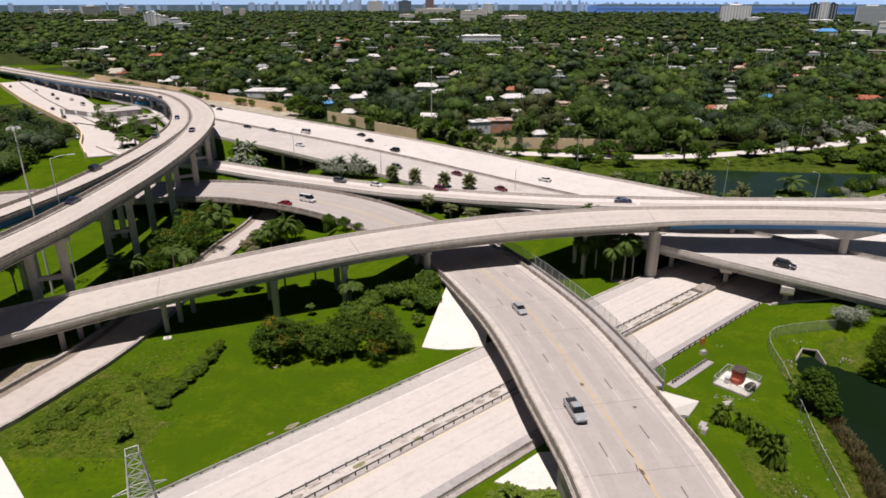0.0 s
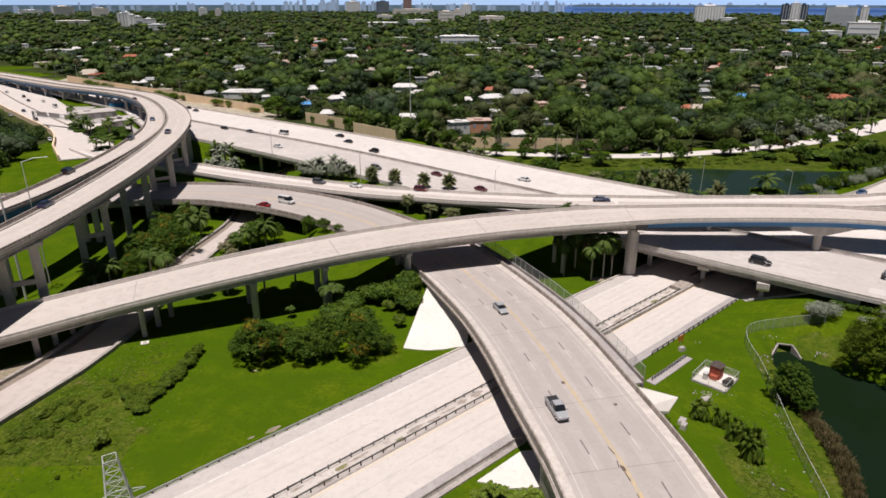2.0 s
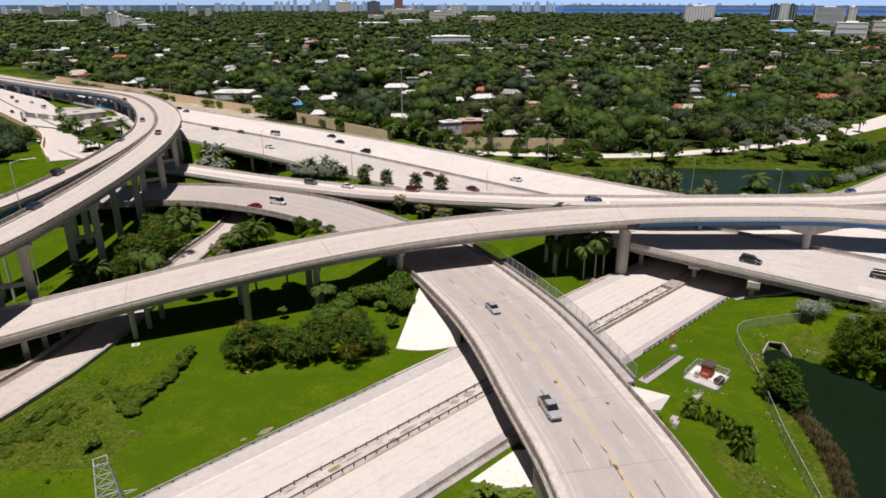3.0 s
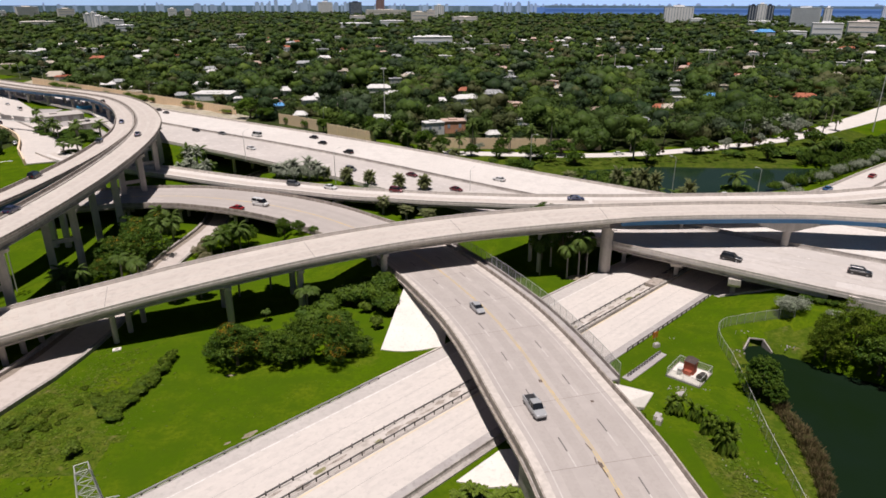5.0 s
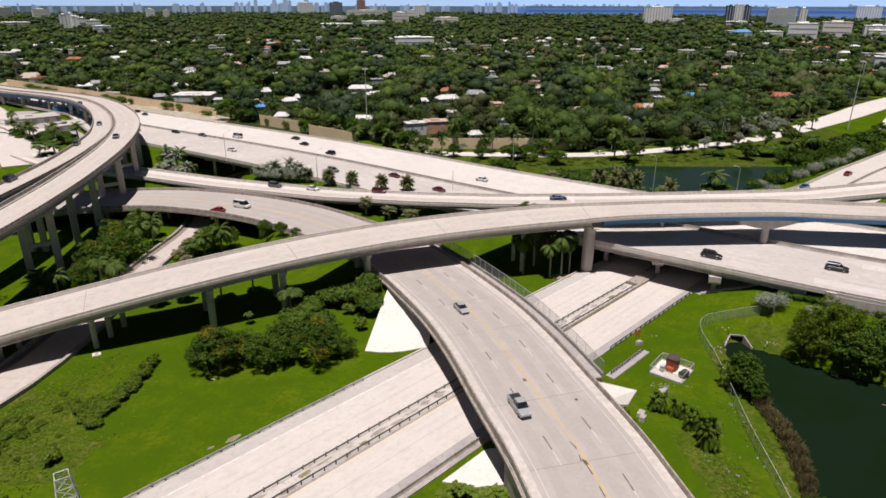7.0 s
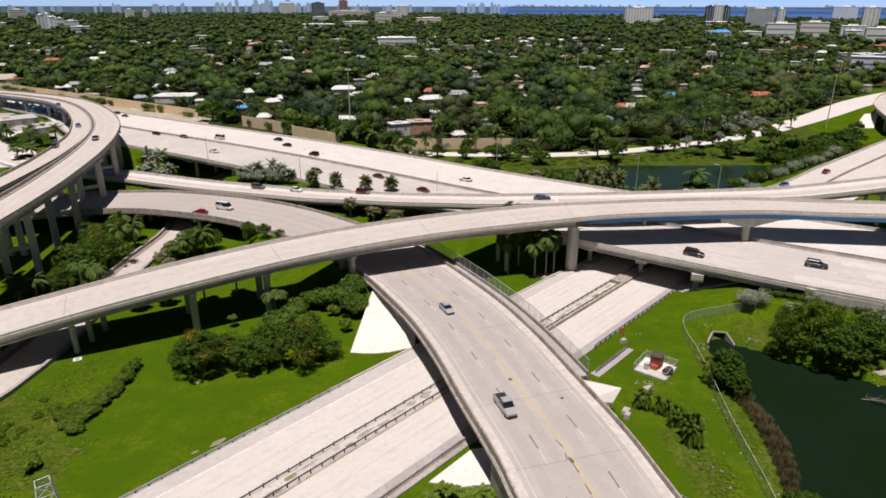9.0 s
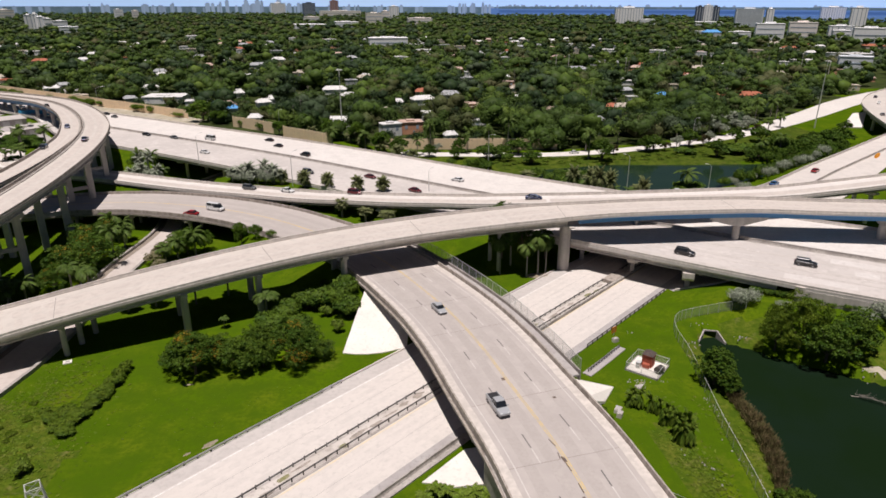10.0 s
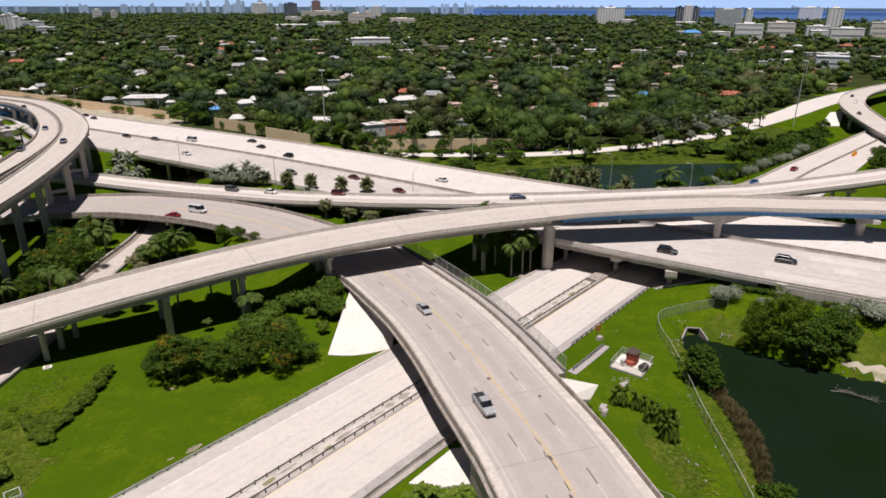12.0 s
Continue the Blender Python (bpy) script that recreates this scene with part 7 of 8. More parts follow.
    part("bumper", box(-h - 0.02, -w * 0.7, 0.34, -h + 0.1, w * 0.7, 0.5), TRIM, c)
    return c


MADE = {}


def park(kind, tone, x, y, path, way=1, lift=0.02):
    """Sets a car on a road, along it (1) or against it (-1)."""
    i = int(((path[:, 0] - x) ** 2 + (path[:, 1] - y) ** 2).argmin())
    t = direction(path, i) + (math.pi if way < 0 else 0)
    m = pose(x, y, path[i, 2] + lift, 0, 0, math.degrees(t))
    if (kind, tone) in MADE:
        copy_thing(MADE[kind, tone], m)
    else:
        MADE[kind, tone] = make_car(kind, tone)
        MADE[kind, tone].matrix_basis = m


park("saloon", "silver", 15.4, 115.8, RAMP_LINE, -1)
park("pickup", "silver", 19.8, 80.6, RAMP_LINE, -1)
park("saloon", "red", -48.7, 188.6, RAMP_LINE, 1)
park("van", "white", -42.4, 192.4, RAMP_LINE, -1)
park("saloon", "white", -61.1, 270.8, MAIN)
park("off_roader", "grey", -17.1, 231.6, MAIN)
park("saloon", "maroon", 19.0, 202.3, MAIN)
park("off_roader", "black", 77.7, 134.4, MAIN)
park("off_roader", "black", 101.7, 123.6, MAIN)
park("van", "white", -64.3, 299.0, MAIN, -1)
park("saloon", "black", -37.7, 293.1, MAIN, -1)
park("saloon", "black", -32.5, 280.2, MAIN, -1)
park("off_roader", "black", -19.9, 260.6, MAIN, -1)
park("saloon", "white", 35.0, 214.0, MAIN, -1)
park("saloon", "black", -136.6, 384.0, MAIN, -1)
park("saloon", "grey", -128.6, 372.0, MAIN, -1)
for kind, tone, x, y in (("saloon", "black", -334, 506), ("saloon", "white", -300.6, 483.5), ("off_roader", "black", -273.4, 457), ("saloon", "grey", -259.6, 438), ("saloon", "navy", -237.5, 393.6), ("van", "white", -227.7, 410), ("off_roader", "grey", -213, 362), ("saloon", "white", -247.3, 433)):
    park(kind, tone, x, y, WEST, -1)
for kind, tone, x, y in (("saloon", "black", -95.5, 313), ("saloon", "maroon", 5.0, 222), ("saloon", "grey", -81, 304)):
    park(kind, tone, x, y, MAIN)
park("off_roader", "grey", -35.0, 211.2, SIDE)
park("saloon", "white", -22.0, 203.9, SIDE)
park("off_roader", "maroon", -0.5, 193.1, SIDE)
park("saloon", "navy", 49.2, 167.8, SIDE)
park("off_roader", "black", -97.4, 175.2, LOOP_FAR)
for (kind, tone, x, y, path, way) in (("saloon", "black", -99.9, 221.4, LOOP_FAR, -1), ("saloon", "navy", -109.0, 264.0, LOOP_FAR, -1), ("saloon", "grey", -161, 345, LOOP_FAR, 1),
                                      ("saloon", "navy", -91.4, 233, LOOP_NEAR, 1), ("saloon", "black", -152.5, 351, LOOP_NEAR, 1), ("saloon", "navy", -86.8, 144, LOOP_NEAR, 1),
                                      ("saloon", "black", -193.0, 336.2, WEST, 1), ("saloon", "silver", -174.8, 304.8, WEST, 1), ("saloon", "silver", -236.0, 378.0, WEST, 1), ("saloon", "navy", -262.0, 406.0, WEST, -1),
                                      ("saloon", "red", 168.0, 209.7, BRANCH, 1), ("saloon", "blue", 141.5, 194.6, BRANCH, 1), ("saloon", "white", 103.9, 189.4, BRANCH, 1),
                                      ("saloon", "black", 252.0, 258.0, FLYOVER, 1), ("saloon", "grey", 280.0, 309.0, FLYOVER, 1), ("saloon", "white", 312.0, 349.0, FLYOVER, 1), ("saloon", "black", 330.0, 373.0, FLYOVER, 1),
                                      ("saloon", "white", 100.0, 279.3, FRONTAGE, 1), ("saloon", "navy", 25.0, 288.5, FRONTAGE, 1), ("saloon", "grey", 172.0, 299.8, FRONTAGE, 1)):
    park(kind, tone, x, y, path, way)


# ---- the suburb: houses and blocks ----
HOUSES = []
GLASS_FAR = material("far_window", (0.34, 0.40, 0.48), 0.2, vary=0.3)
PLASTER = {"white": (0.88, 0.87, 0.86), "coral": (0.72, 0.36, 0.22), "cream": (0.62, 0.54, 0.42), "grey": (0.48, 0.49, 0.50), "tile": (0.62, 0.55, 0.46), "tarp": (0.6, 0.6, 0.6)}
ROOF = {"white": (0.70, 0.69, 0.67), "coral": (0.55, 0.40, 0.33), "cream": (0.50, 0.44, 0.36), "grey": (0.36, 0.37, 0.38), "tile": (0.40, 0.13, 0.07), "tarp": (0.10, 0.33, 0.66)}
ROOF_NAME = {"white": "white", "coral": "pale terracotta", "cream": "tan", "grey": "grey shingle", "tile": "red tile", "tarp": "blue tarpaulin"}
WALL_MAT = {k: material(k + "_plaster", c, 0.85, [(3, tuple(0.85 * v for v in c), 0.5, 0.14), (0.7, tuple(0.7 * v for v in c), 0.25, 0.1)]) for k, c in PLASTER.items()}
ROOF_MAT = {k: material(k + "_roof", c, 0.8, [(3, tuple(0.8 * v for v in c), 0.5, 0.14), (0.8, tuple(0.65 * v for v in c), 0.3, 0.1)]) for k, c in ROOF.items()}
turns = random.Random(5)


def house(x, y, w, h, tone, roof, clear=0.10):
    """A low house: walls, gabled or flat roof with eaves, windows and a door to the street."""
    HOUSES.append((x, y, w, clear))
    t = turns.choice((0.0, 0.0, 0.12, -0.2, 0.3)) - math.atan2(x, y) * 0.5
    d = w * turns.uniform(0.6, 0.8)
    ob = thing("house", "%s house with a %s roof among trees" % (tone if tone not in ("tile", "tarp") else "pale", ROOF_NAME[tone]), "house", "houses of the suburb", at=(x, y, 0))
    ob.rotation_euler[2] = t
    eave = h * (0.86 if roof == "flat" else 0.62)
    part("wall", box(-w / 2, -d / 2, -0.3, w / 2, d / 2, eave), WALL_MAT[tone], ob)
    if roof == "flat":
        part("roof", join(box(-w / 2 - 0.3, -d / 2 - 0.3, eave, w / 2 + 0.3, d / 2 + 0.3, eave + 0.3), box(-w * 0.2, -d * 0.2, eave + 0.3, w * 0.15, d * 0.25, h)), ROOF_MAT[tone], ob)
    else:
        e, o = 0.5, eave - 0.1
        v = [(-w / 2 - e, -d / 2 - e, o), (w / 2 + e, -d / 2 - e, o), (w / 2 + e, d / 2 + e, o), (-w / 2 - e, d / 2 + e, o), (-w / 2 + d * 0.25, 0, h), (w / 2 - d * 0.25, 0, h)]
        part("roof", (v, [(0, 1, 5, 4), (2, 3, 4, 5), (1, 2, 5), (3, 0, 4), (3, 2, 1, 0)]), ROOF_MAT[tone], ob)
    n = 2 if w < 14 else 3
    for k in range(n):
        cx = -w / 2 + (k + 0.5) * w / n
        part("window", box(cx - 0.7, -d / 2 - 0.05, eave * 0.45, cx + 0.7, -d / 2 + 0.02, eave * 0.8), GLASS_FAR, ob)
    part("door", box(w * 0.05, -d / 2 - 0.06, 0, w * 0.05 + 1.0, -d / 2 + 0.02, 2.0), ROOF_MAT["grey"], ob)


house(19, 335, 10.3, 7.0, "white", "flat", 0.15)
house(30, 340, 11.9, 7.0, "coral", "flat", 0.15)
house(47.9, 316.9, 6.0, 5.0, "white", "gable", 0.1)
house(-128, 476, 26.7, 5.0, "white", "flat")
house(-101, 445, 13.5, 5.5, "white", "flat")
house(-13, 506, 17.4, 6.0, "white", "gable", 0.15)
house(-8, 369, 15.2, 5.0, "white", "gable", 0.15)
house(14, 597, 11.2, 6.0, "white", "gable")
house(48, 444, 15.4, 6.0, "white", "gable", 0.15)
house(40, 375, 11.5, 6.0, "white", "flat", 0.15)
house(51, 484, 8.4, 6.0, "tile", "gable")
house(69, 460, 13.1, 7.0, "grey", "gable", 0.15)
house(71, 411, 15.0, 5.5, "coral", "flat", 0.09)
house(98, 559, 13.4, 6.0, "grey", "flat")
house(127, 525, 9.0, 6.0, "coral", "flat")
house(151, 486, 8.4, 7.0, "coral", "gable")
house(221, 440, 13.3, 6.0, "tarp", "gable", 0.13)
house(287, 440, 17.2, 5.5, "tile", "gable", 0.11)
house(169, 399, 14.6, 5.0, "tile", "gable")
house(137, 346, 6.1, 5.0, "grey", "gable")
house(222, 646, 30.3, 6.0, "grey", "gable")
house(358, 900, 22.8, 6.0, "white", "flat")
house(-476, 900, 34.2, 6.0, "white", "flat")
house(-82, 786, 14.6, 7.0, "white", "gable")
house(-47, 624, 6.4, 7.0, "cream", "gable")
house(-76, 421, 9.1, 5.0, "tarp", "gable")
house(-181, 665, 11.3, 6.0, "grey", "gable")
house(207, 479, 12.4, 5.0, "grey", "gable")
house(193, 432, 7.5, 5.0, "white", "flat")
house(354, 640, 13.7, 6.0, "cream", "gable")
house(304, 568, 9.7, 6.0, "tile", "gable")
house(253, 488, 8.4, 6.0, "cream", "flat")
house(-150, 726, 12.3, 6.0, "coral", "gable")
house(-98, 726, 18.5, 6.0, "grey", "gable")
house(-82, 495, 6.4, 6.0, "white", "gable")
house(-54, 456, 5.9, 6.0, "white", "gable")
house(416, 863, 21.9, 7.0, "white", "flat")
house(-34, 1197, 20.1, 7.0, "white", "flat")
house(162, 982, 16.6, 7.0, "cream", "flat")
house(164, 822, 7.0, 7.0, "cream", "flat")
house(456, 822, 13.9, 7.0, "white", "flat")
house(126, 495, 8.5, 6.0, "cream", "gable")
house(20, 402, 5.2, 5.0, "cream", "gable")
house(100, 907, 23.0, 7.0, "white", "flat")
house(60, 799, 16.9, 6.0, "white", "flat")
house(-415, 947, 16.0, 6.0, "white", "flat")
house(-347, 808, 17.1, 6.0, "tile", "gable")
house(-369, 741, 9.4, 6.0, "cream", "gable")
house(-230, 564, 12.1, 5.0, "grey", "gable")
house(-152, 476, 8.2, 5.0, "grey", "gable")
house(-294, 1356, 34.1, 7.0, "white", "flat")
house(-215, 956, 12.1, 7.0, "cream", "flat")
house(-148, 931, 7.9, 7.0, "white", "flat")
house(-100, 1238, 15.6, 8.0, "white", "flat")
house(309, 677, 11.5, 6.0, "tile", "gable")
house(284, 782, 16.6, 6.0, "cream", "flat")
house(311, 895, 7.6, 7.0, "cream", "flat")
house(288, 441, 16.7, 5.0, "tile", "gable")
house(305, 562, 10.3, 6.0, "coral", "gable")
house(625, 755, 34.4, 9.0, "white", "flat")
house(815, 1454, 45.9, 9.0, "white", "flat")
house(469, 809, 11.1, 6.0, "white", "flat")
house(510, 700, 16.4, 6.0, "white", "flat")
house(662, 934, 21.7, 6.0, "tile", "gable")
house(822, 958, 27.3, 7.0, "tile", "gable")
house(668, 710, 30.9, 7.0, "white", "flat")
house(562, 866, 20.0, 6.0, "cream", "flat")
house(478, 680, 9.5, 6.0, "white", "flat")
house(397, 477, 11.5, 5.0, "cream", "flat")
house(-82.6, 494.4, 9, 5.5, "white", "gable", 0.12)
house(-58.5, 444.0, 9, 5.5, "white", "gable", 0.12)
house(-35.4, 469.9, 8, 5.5, "cream", "gable", 0.12)
house(-55.7, 381.0, 7, 5.5, "white", "gable", 0.12)
house(-49.1, 622.7, 8, 5.5, "cream", "flat", 0.12)
house(12.5, 590.7, 14, 5.5, "cream", "gable", 0.12)
house(29.9, 433.6, 7, 5.5, "white", "gable", 0.12)
house(-81.5, 436.3, 12, 5.5, "coral", "gable", 0.12)
house(76.4, 409.9, 11, 5.5, "coral", "gable", 0.12)
house(110.0, 359.1, 6, 5.5, "white", "gable", 0.12)
house(69.3, 348.6, 9, 5.5, "white", "flat", 0.12)
house(171.2, 396.2, 11, 5.5, "cream", "gable", 0.12)
house(134.6, 348.3, 12, 5.5, "grey", "gable", 0.12)
house(121.3, 385.5, 7, 5.5, "coral", "gable", 0.12)
house(-95.9, 612.8, 12, 5.5, "white", "flat", 0.12)
house(-0.2, 555.9, 10, 5.5, "grey", "flat", 0.12)
house(779, 1371, 34, 14.0, "tarp", "gable", 0.03)


more = random.Random(31)
for k in range(900):
    d, a = 400 + 900 * more.random() ** 0.8, more.uniform(-0.55, 0.78)
    x, y = math.sin(a) * d, math.cos(a) * d
    if len(HOUSES) > 290 or nearest(np.array([x]), np.array([y]), MAIN)[1][0] > -52 or nearest(np.array([x]), np.array([y]), FRONTAGE)[1][0] > -26 or min(math.hypot(x - q[0], y - q[1]) for q in HOUSES) < 24:
        continue
    house(round(x), round(y), more.uniform(9, 17), more.uniform(4.6, 6.6), more.choice(("white", "white", "cream", "grey", "tile", "coral", "white")), more.choice(("gable", "flat", "gable")), 0.022)

TOWER_TONE = {"white": (0.93, 0.93, 0.93), "beige": (0.86, 0.81, 0.74), "blue": (0.10, 0.14, 0.20), "brown": (0.36, 0.20, 0.17), "grey": (0.74, 0.77, 0.80), "pink": (0.92, 0.85, 0.80), "dark": (0.06, 0.085, 0.13)}
TOWER_MAT = {k: material(k + "_facade", c, 0.7, [(30, tuple(0.95 * v for v in c), 0.5, 0.15), (6, tuple(0.88 * v for v in c), 0.3, 0.1)]) for k, c in TOWER_TONE.items()}


def tower(x, y, w, h, tone, style="bands", depth=0.7):
    """A block of flats or offices: body, roof plant and its windows, each bay or storey a strip set proud."""
    HOUSES.append((x, y, w, 0.02))
    ob = thing("apartment_block" if h > 25 else "commercial_block", "%s %s far off above the trees" % (tone, "high-rise block with rows of windows" if h > 25 else "low flat-roofed block with windows"), "building", "far buildings", at=(x, y, 0))
    ob.rotation_euler[2] = -math.atan2(x, y) + 0.12
    d = w * depth
    part("wall", box(-w / 2, -d / 2, -0.5, w / 2, d / 2, h), TOWER_MAT[tone], ob)
    part("roof", join(box(-w / 2 - 0.4, -d / 2 - 0.4, h, w / 2 + 0.4, d / 2 + 0.4, h + 0.8), box(-w * 0.2, -d * 0.2, h + 0.8, w * 0.18, d * 0.2, h + min(5, h * 0.1) + 0.8)), TOWER_MAT[tone], ob)
    glass = GLASS_FAR if tone not in ("dark", "blue") else TOWER_MAT["grey"]
    if style == "bays":
        n = max(2, int(w / 9))
        for k in range(n):
            cx = -w / 2 + (k + 0.5) * w / n
            part("window_bay", box(cx - w / n * 0.08, -d / 2 - 0.25, 3, cx + w / n * 0.08, -d / 2 + 0.1, h - 2), glass, ob)
            part("window_bay", box(w / 2 - 0.1, -d / 2 + (k + 0.3) * d / n, 3, w / 2 + 0.25, -d / 2 + (k + 0.7) * d / n, h - 2), glass, ob)
    else:
        n = max(2, min(14, int(h / 3.6) if h > 40 else int(h / 10)))
        for k in range(n):
            z = 1.5 + k * (h - 2) / n
            part("window_band", box(-w * 0.46, -d / 2 - 0.25, z, w * 0.46, -d / 2 + 0.1, z + (h - 2) / n * 0.16), glass, ob)


tower(-853, 1966, 19.6, 34, "white", "bays")
tower(-798, 1876, 14, 38, "white", "bays", 1.2)
tower(-783, 1872, 15.6, 31, "white", "bays", 1.2)
tower(-765, 1868, 17, 27, "white")
tower(-708, 1793, 31, 23, "white")
tower(-634, 1647, 38, 14, "white")
tower(-1648, 3201, 85, 45, "beige")
tower(-1015, 2015, 84, 13, "beige")
tower(-1480, 3201, 66, 37, "beige")
tower(-1950, 3472, 100, 26, "white")
tower(-1052, 3331, 36, 38, "white")
tower(-979, 3331, 27, 33, "pink")
tower(-445, 4500, 86, 68, "white", "bays")
tower(-211, 3793, 63, 68, "blue", "bands", 1.0)
tower(-142, 2677, 58, 17, "pink")
tower(-108, 1920, 85, 11, "white")
tower(-88, 4500, 52, 84, "brown", "bays")
tower(-46, 3976, 230, 27, "beige", "bands", 0.3)
tower(85, 2300, 52, 35, "beige")
tower(155, 2865, 33, 36, "pink")
tower(221, 3331, 44, 54, "white", "bays")
tower(233, 2237, 78, 21, "pink")
tower(-7, 2015, 67, 15, "white")
tower(59, 1045, 59, 15, "white", "bands", 0.4)
tower(1013, 2367, 98, 53, "white", "bays", 0.4)
tower(1027, 2237, 48, 16, "white")
tower(1326, 2440, 28, 57, "dark", "bays", 1.0)
tower(1358, 2437, 30, 62, "white", "bays", 1.0)
tower(1388, 2436, 28, 57, "dark", "bays", 1.0)
tower(1189, 2120, 83, 11, "white")
tower(1234, 1966, 78, 52, "grey", "bands", 0.5)
# no tower of its own: added white block for the grey block's sunlit face
tower(1290, 1945, 20, 52, "white", "bays", 1.4)
tower(2200, 2850, 98, 55, "white", "bays", 0.5)
tower(1454, 1776, 40, 57, "white", "bays", 0.8)
tower(805, 1207, 50, 30, "white", "bands", 0.5)
tower(934, 1290, 52, 30, "pink", "bands", 0.5)
tower(1000, 1262, 44, 24, "white", "bays", 0.6)
tower(962, 1210, 30, 17, "white", "bands", 0.8)
tower(912, 1077, 52, 26, "white", "bands", 0.5)
tower(1128, 1216, 70, 32, "beige", "bands", 0.5)
tower(801, 1299, 41, 12, "white", "bands", 0.5)
tower(520, 626, 30, 14, "grey", "bands", 0.5)

# ---- the far distance: sea, low land and the skyline along the horizon, haze painted in ----
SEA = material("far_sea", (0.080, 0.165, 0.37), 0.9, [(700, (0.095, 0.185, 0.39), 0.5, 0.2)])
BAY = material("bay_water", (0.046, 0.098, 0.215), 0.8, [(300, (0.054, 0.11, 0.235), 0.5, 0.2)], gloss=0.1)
# the blue of FAR_LAND and FAR_CITY is air haze painted into the colour
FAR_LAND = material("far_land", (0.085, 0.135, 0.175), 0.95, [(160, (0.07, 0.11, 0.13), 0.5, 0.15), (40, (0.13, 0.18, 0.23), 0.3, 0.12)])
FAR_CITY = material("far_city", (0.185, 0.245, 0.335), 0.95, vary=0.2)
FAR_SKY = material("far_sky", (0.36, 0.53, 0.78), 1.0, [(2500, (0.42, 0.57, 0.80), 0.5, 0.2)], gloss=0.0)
# an added glow lifts backdrops and skyline as hazy air would; no lamps
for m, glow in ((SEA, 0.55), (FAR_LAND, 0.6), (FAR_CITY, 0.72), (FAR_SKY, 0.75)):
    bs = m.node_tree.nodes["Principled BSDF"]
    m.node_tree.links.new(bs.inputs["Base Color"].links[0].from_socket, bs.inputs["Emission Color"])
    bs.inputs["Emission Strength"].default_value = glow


def backdrop(a0, a1, reach, z0, z1, step=0.02):
    n = int((a1 - a0) / step) + 1
    a = [a0 + (a1 - a0) * k / n for k in range(n + 1)]
    verts = [(math.sin(t) * reach, math.cos(t) * reach, z) for t in a for z in (z0, z1)]
    return verts, [(2 * k, 2 * k + 2, 2 * k + 3, 2 * k + 1) for k in range(n)]


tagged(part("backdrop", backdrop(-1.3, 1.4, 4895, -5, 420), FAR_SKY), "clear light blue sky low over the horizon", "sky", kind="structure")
tagged(part("backdrop", backdrop(-1.2, 0.24, 4880, -1, 47), FAR_LAND), "distant land along the horizon, its haze painted in blue-green", "land", kind="structure")
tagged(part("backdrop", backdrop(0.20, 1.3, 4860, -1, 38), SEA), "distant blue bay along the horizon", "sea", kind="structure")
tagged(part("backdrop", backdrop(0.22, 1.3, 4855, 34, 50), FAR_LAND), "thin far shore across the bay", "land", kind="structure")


def shore(a):
    """Distance of the near shore of the bay at a bearing."""
    return np.interp(a, [0.10, 0.2, 0.35, 0.43, 0.55, 0.64, 0.8, 1.2], [4900, 4250, 4150, 4150, 3700, 3430, 3200, 2900])


bearings = np.linspace(0.12, 1.25, 40)
near_edge = [(math.sin(a) * shore(a), math.cos(a) * shore(a), 0.5) for a in bearings]
far_edge = [(math.sin(a) * 4870, math.cos(a) * 4870, 0.5) for a in bearings]
tagged(part("bay", (near_edge + far_edge, [(k, k + 40, k + 41, k + 1) for k in range(39)]), BAY), "open blue water of the bay", "sea", kind="structure")
skyline = random.Random(9)
for k in range(260):
    a = skyline.uniform(-0.62, 0.72)
    dense = math.exp(-((a + 0.14) / 0.12) ** 2) + 0.7 * math.exp(-((a - 0.22) / 0.12) ** 2) + 0.35
    if skyline.random() > dense:
        continue
    w, h = skyline.uniform(10, 34), skyline.uniform(38, 54) + dense * skyline.uniform(0, 34)
    over_bay = a > 0.21
    h = skyline.uniform(50, 66) if over_bay else h
    reach = 4867 if over_bay else 4800
    x, y = math.sin(a) * reach, math.cos(a) * reach
    b = thing("distant_building", "building on the far skyline, its haze painted in blue", "building", "far skyline", at=(x, y, 0))
    b.rotation_euler[2] = -a
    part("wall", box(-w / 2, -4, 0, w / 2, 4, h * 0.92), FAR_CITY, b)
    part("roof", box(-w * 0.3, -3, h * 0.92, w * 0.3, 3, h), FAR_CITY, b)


# ---- woods of the suburb ----
rng = np.random.default_rng(7)
ROADS = [(MAIN, 36), (FRONTAGE, 7), (SIDE, 9), (RAMP_LINE, 15), (BRANCH, 19), (LOOP_NEAR, 10), (LOOP_FAR, 10), (FLYOVER, 11), (WEST[WEST[:, 1] < 345], 20), (WEST[WEST[:, 1] >= 345], 31)]


def wooded(x, y):
    """Where the suburb's trees stand: beyond the highway, the canal and the frontage road."""
    side_ok = np.ones(len(x), bool)
    d, off, _ = nearest(x, y, MAIN)
    wall_line = np.interp(x, [-300, -135, -96, -51, -23, 0, 40], [63, 61, 59, 55, 49, 43, 38])
    side_ok &= (off < -wall_line) | ((x < -150) & (off > 34) & (y > 180) & ~((y < 300) & (x > -166)))
    for path, gap in ROADS:
        d, _, _ = nearest(x, y, path)
        side_ok &= d > gap
    d, off, _ = nearest(x, y, FRONTAGE)
    side_ok &= (off < -np.interp(x, [170, 245, 335], [9, 12, 15])) | (x < -20)
    side_ok &= np.hypot(x, y) < shore(np.arctan2(x, y)) - 20
    return side_ok


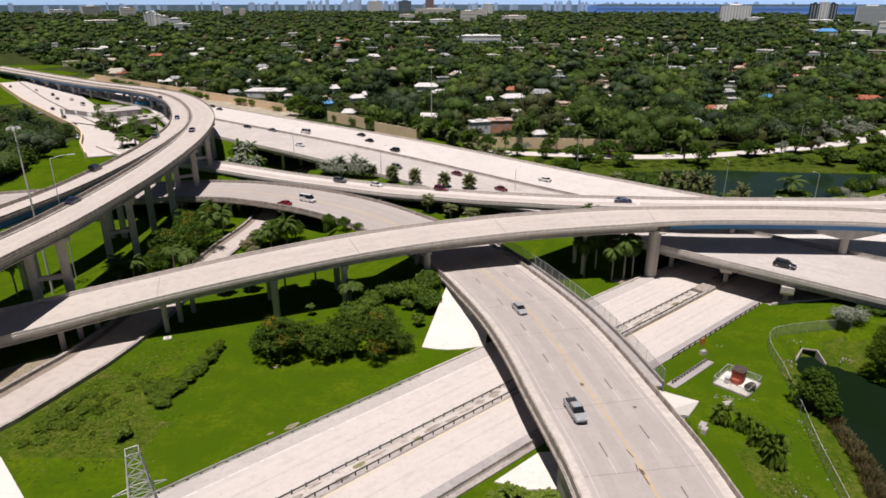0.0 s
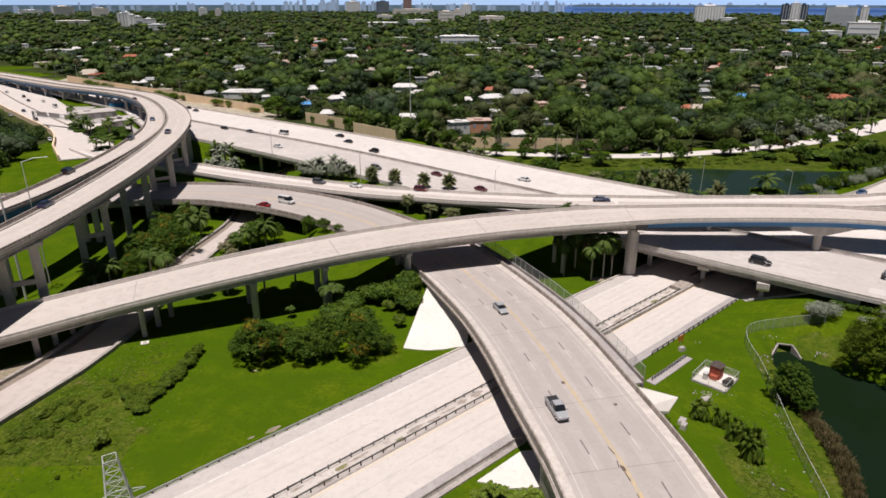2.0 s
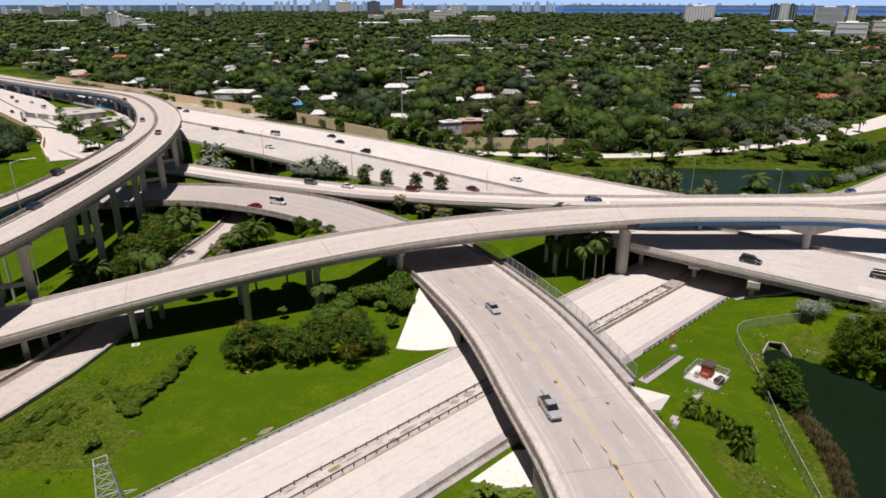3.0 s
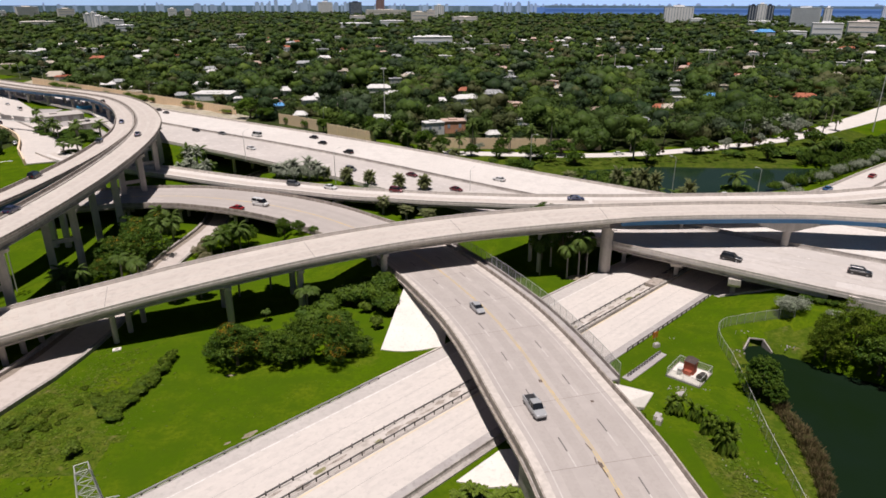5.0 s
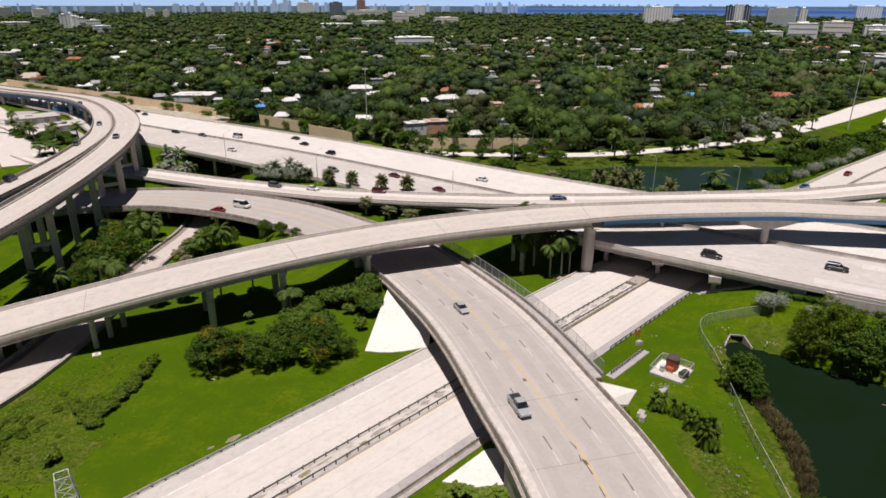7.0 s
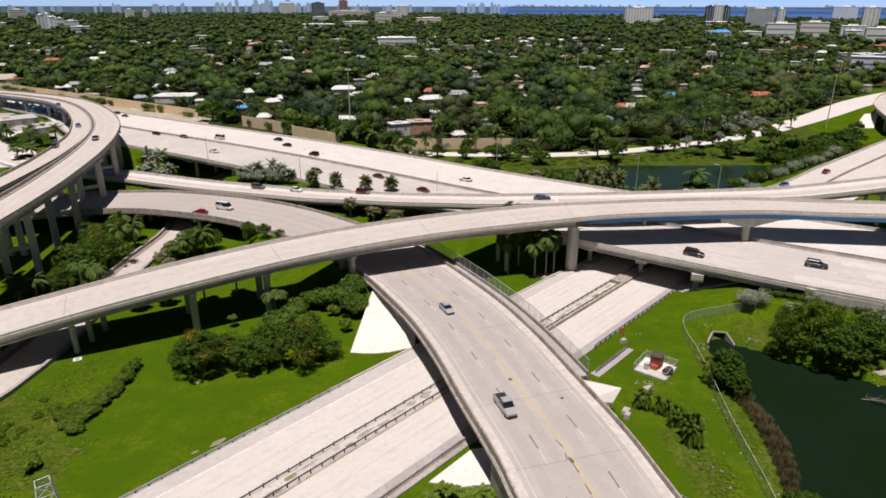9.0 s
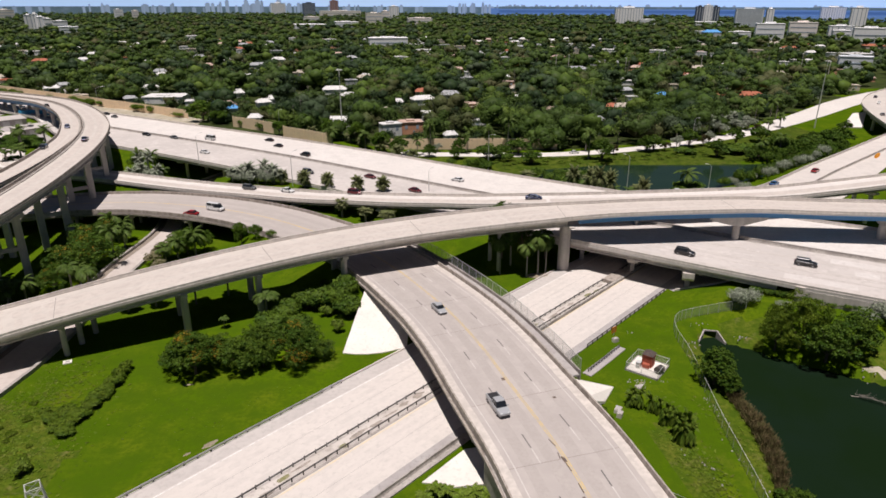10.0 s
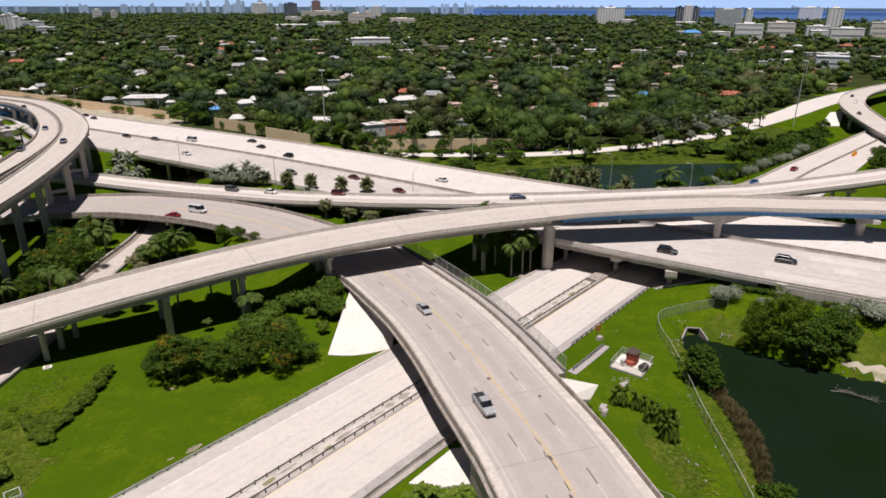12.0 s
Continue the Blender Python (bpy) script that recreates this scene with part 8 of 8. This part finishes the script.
rows_of = []
d = 230.0
while d < 4800:
    lat, dep = max(10.5, d / 85), max(9.0, min(85.0, d * d / 30000))
    a = np.arange(-0.80, 0.92, lat / d)
    a = a + rng.uniform(-0.45, 0.45, len(a)) * lat / d
    dd = d + rng.uniform(-0.5, 0.5, len(a)) * dep
    rows_of.append(np.stack([np.sin(a) * dd, np.cos(a) * dd, dd, np.full(len(a), lat)], 1))
    d += dep
spots = np.vstack(rows_of)
spots = spots[wooded(spots[:, 0], spots[:, 1])]
wide = np.clip(spots[:, 3] * 0.66, 4, 18) * rng.choice([0.55, 0.8, 1.0, 1.3, 1.75], len(spots), p=[0.2, 0.25, 0.25, 0.2, 0.1])
clear, garden = np.ones(len(spots), bool), np.zeros(len(spots), bool)
for hx, hy, hw, open_to in HOUSES:
    hd = math.hypot(hx, hy)
    along = (spots[:, 0] * hx + spots[:, 1] * hy) / hd
    across = np.abs(spots[:, 0] * hy - spots[:, 1] * hx) / hd
    beside = across < hw * 0.5 + 0.45 * np.minimum(wide, 7)
    clear &= ~(beside & (along > hd - hw * 0.5 - 4) & (along < hd + hw * 0.5))
    garden |= beside & (along > hd - 5 - open_to * hd) & (along < hd)
spots, wide, garden = spots[clear], wide[clear], garden[clear]
gap = np.array([noise.noise(Vector((a * 0.012, b * 0.012, 3))) for a, b in spots[:, :2]])
keep = (gap > -0.38) & (rng.uniform(size=len(spots)) < 0.86)
spots, garden = spots[keep], garden[keep]
rad = np.where(garden, np.minimum(wide[keep] * 0.6, 4.5), wide[keep])
high = np.where(garden, rng.uniform(1.0, 3.6, len(spots)), rng.uniform(2.5, 9.5, len(spots)) + np.minimum(rad, 8) * 0.45)
kind_of = rng.choice(5, len(spots), p=[0.46, 0.22, 0.14, 0.11, 0.07])
cen = np.stack([spots[:, 0], spots[:, 1], high - np.minimum(rad, 6) * 0.35], 1)
far = spots[:, 2]
leaf = np.maximum(0.85, far * 0.0024)


def unit_blob(level):
    bm = bmesh.new()
    bmesh.ops.create_icosphere(bm, subdivisions=level, radius=1.0)
    v = np.array([p.co[:] for p in bm.verts])
    f = np.array([[q.index for q in t.verts] for t in bm.faces])
    bm.free()
    return v, f


def lumps(name, c, r, level, mat, flatten=0.8):
    """Uneven lumps of foliage joined in one mesh: each a knobbly ball pushed in and out at random."""
    v, f = unit_blob(level)
    n, m = len(c), len(v)
    push = 1 + rng.uniform(-0.34, 0.3, (n, m))
    turn = rng.uniform(0, 6.28, n)
    ca, sa = np.cos(turn)[:, None], np.sin(turn)[:, None]
    x = (v[None, :, 0] * ca - v[None, :, 1] * sa) * push * r[:, None]
    y = (v[None, :, 0] * sa + v[None, :, 1] * ca) * push * r[:, None]
    z = v[None, :, 2] * push * np.minimum(r * flatten, 5.0)[:, None]
    co = np.stack([x + c[:, None, 0], y + c[:, None, 1], z + c[:, None, 2]], 2).reshape(-1, 3)
    tri = (f[None] + (np.arange(n) * m)[:, None, None]).reshape(-1)
    me = bpy.data.meshes.new(name)
    me.vertices.add(len(co))
    me.vertices.foreach_set("co", np.ascontiguousarray(co, np.float32).ravel())
    me.loops.add(len(tri))
    me.loops.foreach_set("vertex_index", tri.astype(np.int32))
    me.polygons.add(len(tri) // 3)
    me.polygons.foreach_set("loop_start", np.arange(0, len(tri), 3, dtype=np.int32))
    me.update(calc_edges=True)
    me.materials.append(mat)
    return me


def clumps(k, per):
    """Each crown split into a few smaller clumps."""
    n = int(k.sum())
    a = rng.uniform(0, 6.28, (n, per))
    q = np.sqrt(rng.uniform(0.02, 1, (n, per))) * 0.72
    c = cen[k][:, None, :] + np.stack([np.cos(a) * q * rad[k][:, None], np.sin(a) * q * rad[k][:, None], rng.uniform(-0.5, 0.6, (n, per)) * np.minimum(rad[k], 6)[:, None] - q * 1.4], 2)
    r = (rad[k][:, None] * rng.choice([0.34, 0.46, 0.58, 0.72], (n, per)))
    return c.reshape(-1, 3), r.ravel()


for name, lo, hi, per, level, share in (("suburban_trees", 0, 420, 6, 1, 140), ("suburban_trees", 420, 640, 6, 1, 38), ("distant_trees", 640, 1000, 5, 1, 15), ("distant_trees", 1000, 1600, 3, 1, 7), ("distant_trees", 1600, 9999, 2, 1, 3)):
    for j, word in enumerate(("green", "dark green", "bright yellow-green", "olive", "grey-green")):
        k = (far >= lo) & (far < hi) & (kind_of == j)
        c, r = clumps(k, per)
        ob = new(name, lumps(name, c, r * 0.78, level, WOODS[j]))
        tagged(ob, "dense %s trees of a suburb" % word, "trees", kind="stuff")
        ob = new("tree_leaves", quads("tree_leaves", leaves(rng, c, np.minimum(r, 8.0), np.full(len(c), share), np.repeat(leaf[k], per) * 0.85, spread=(0.72, 1.36), tilt=0.58), WOODS[j], 3))
        tagged(ob, "ragged %s outer leaves of suburb trees" % word, "trees", kind="stuff")
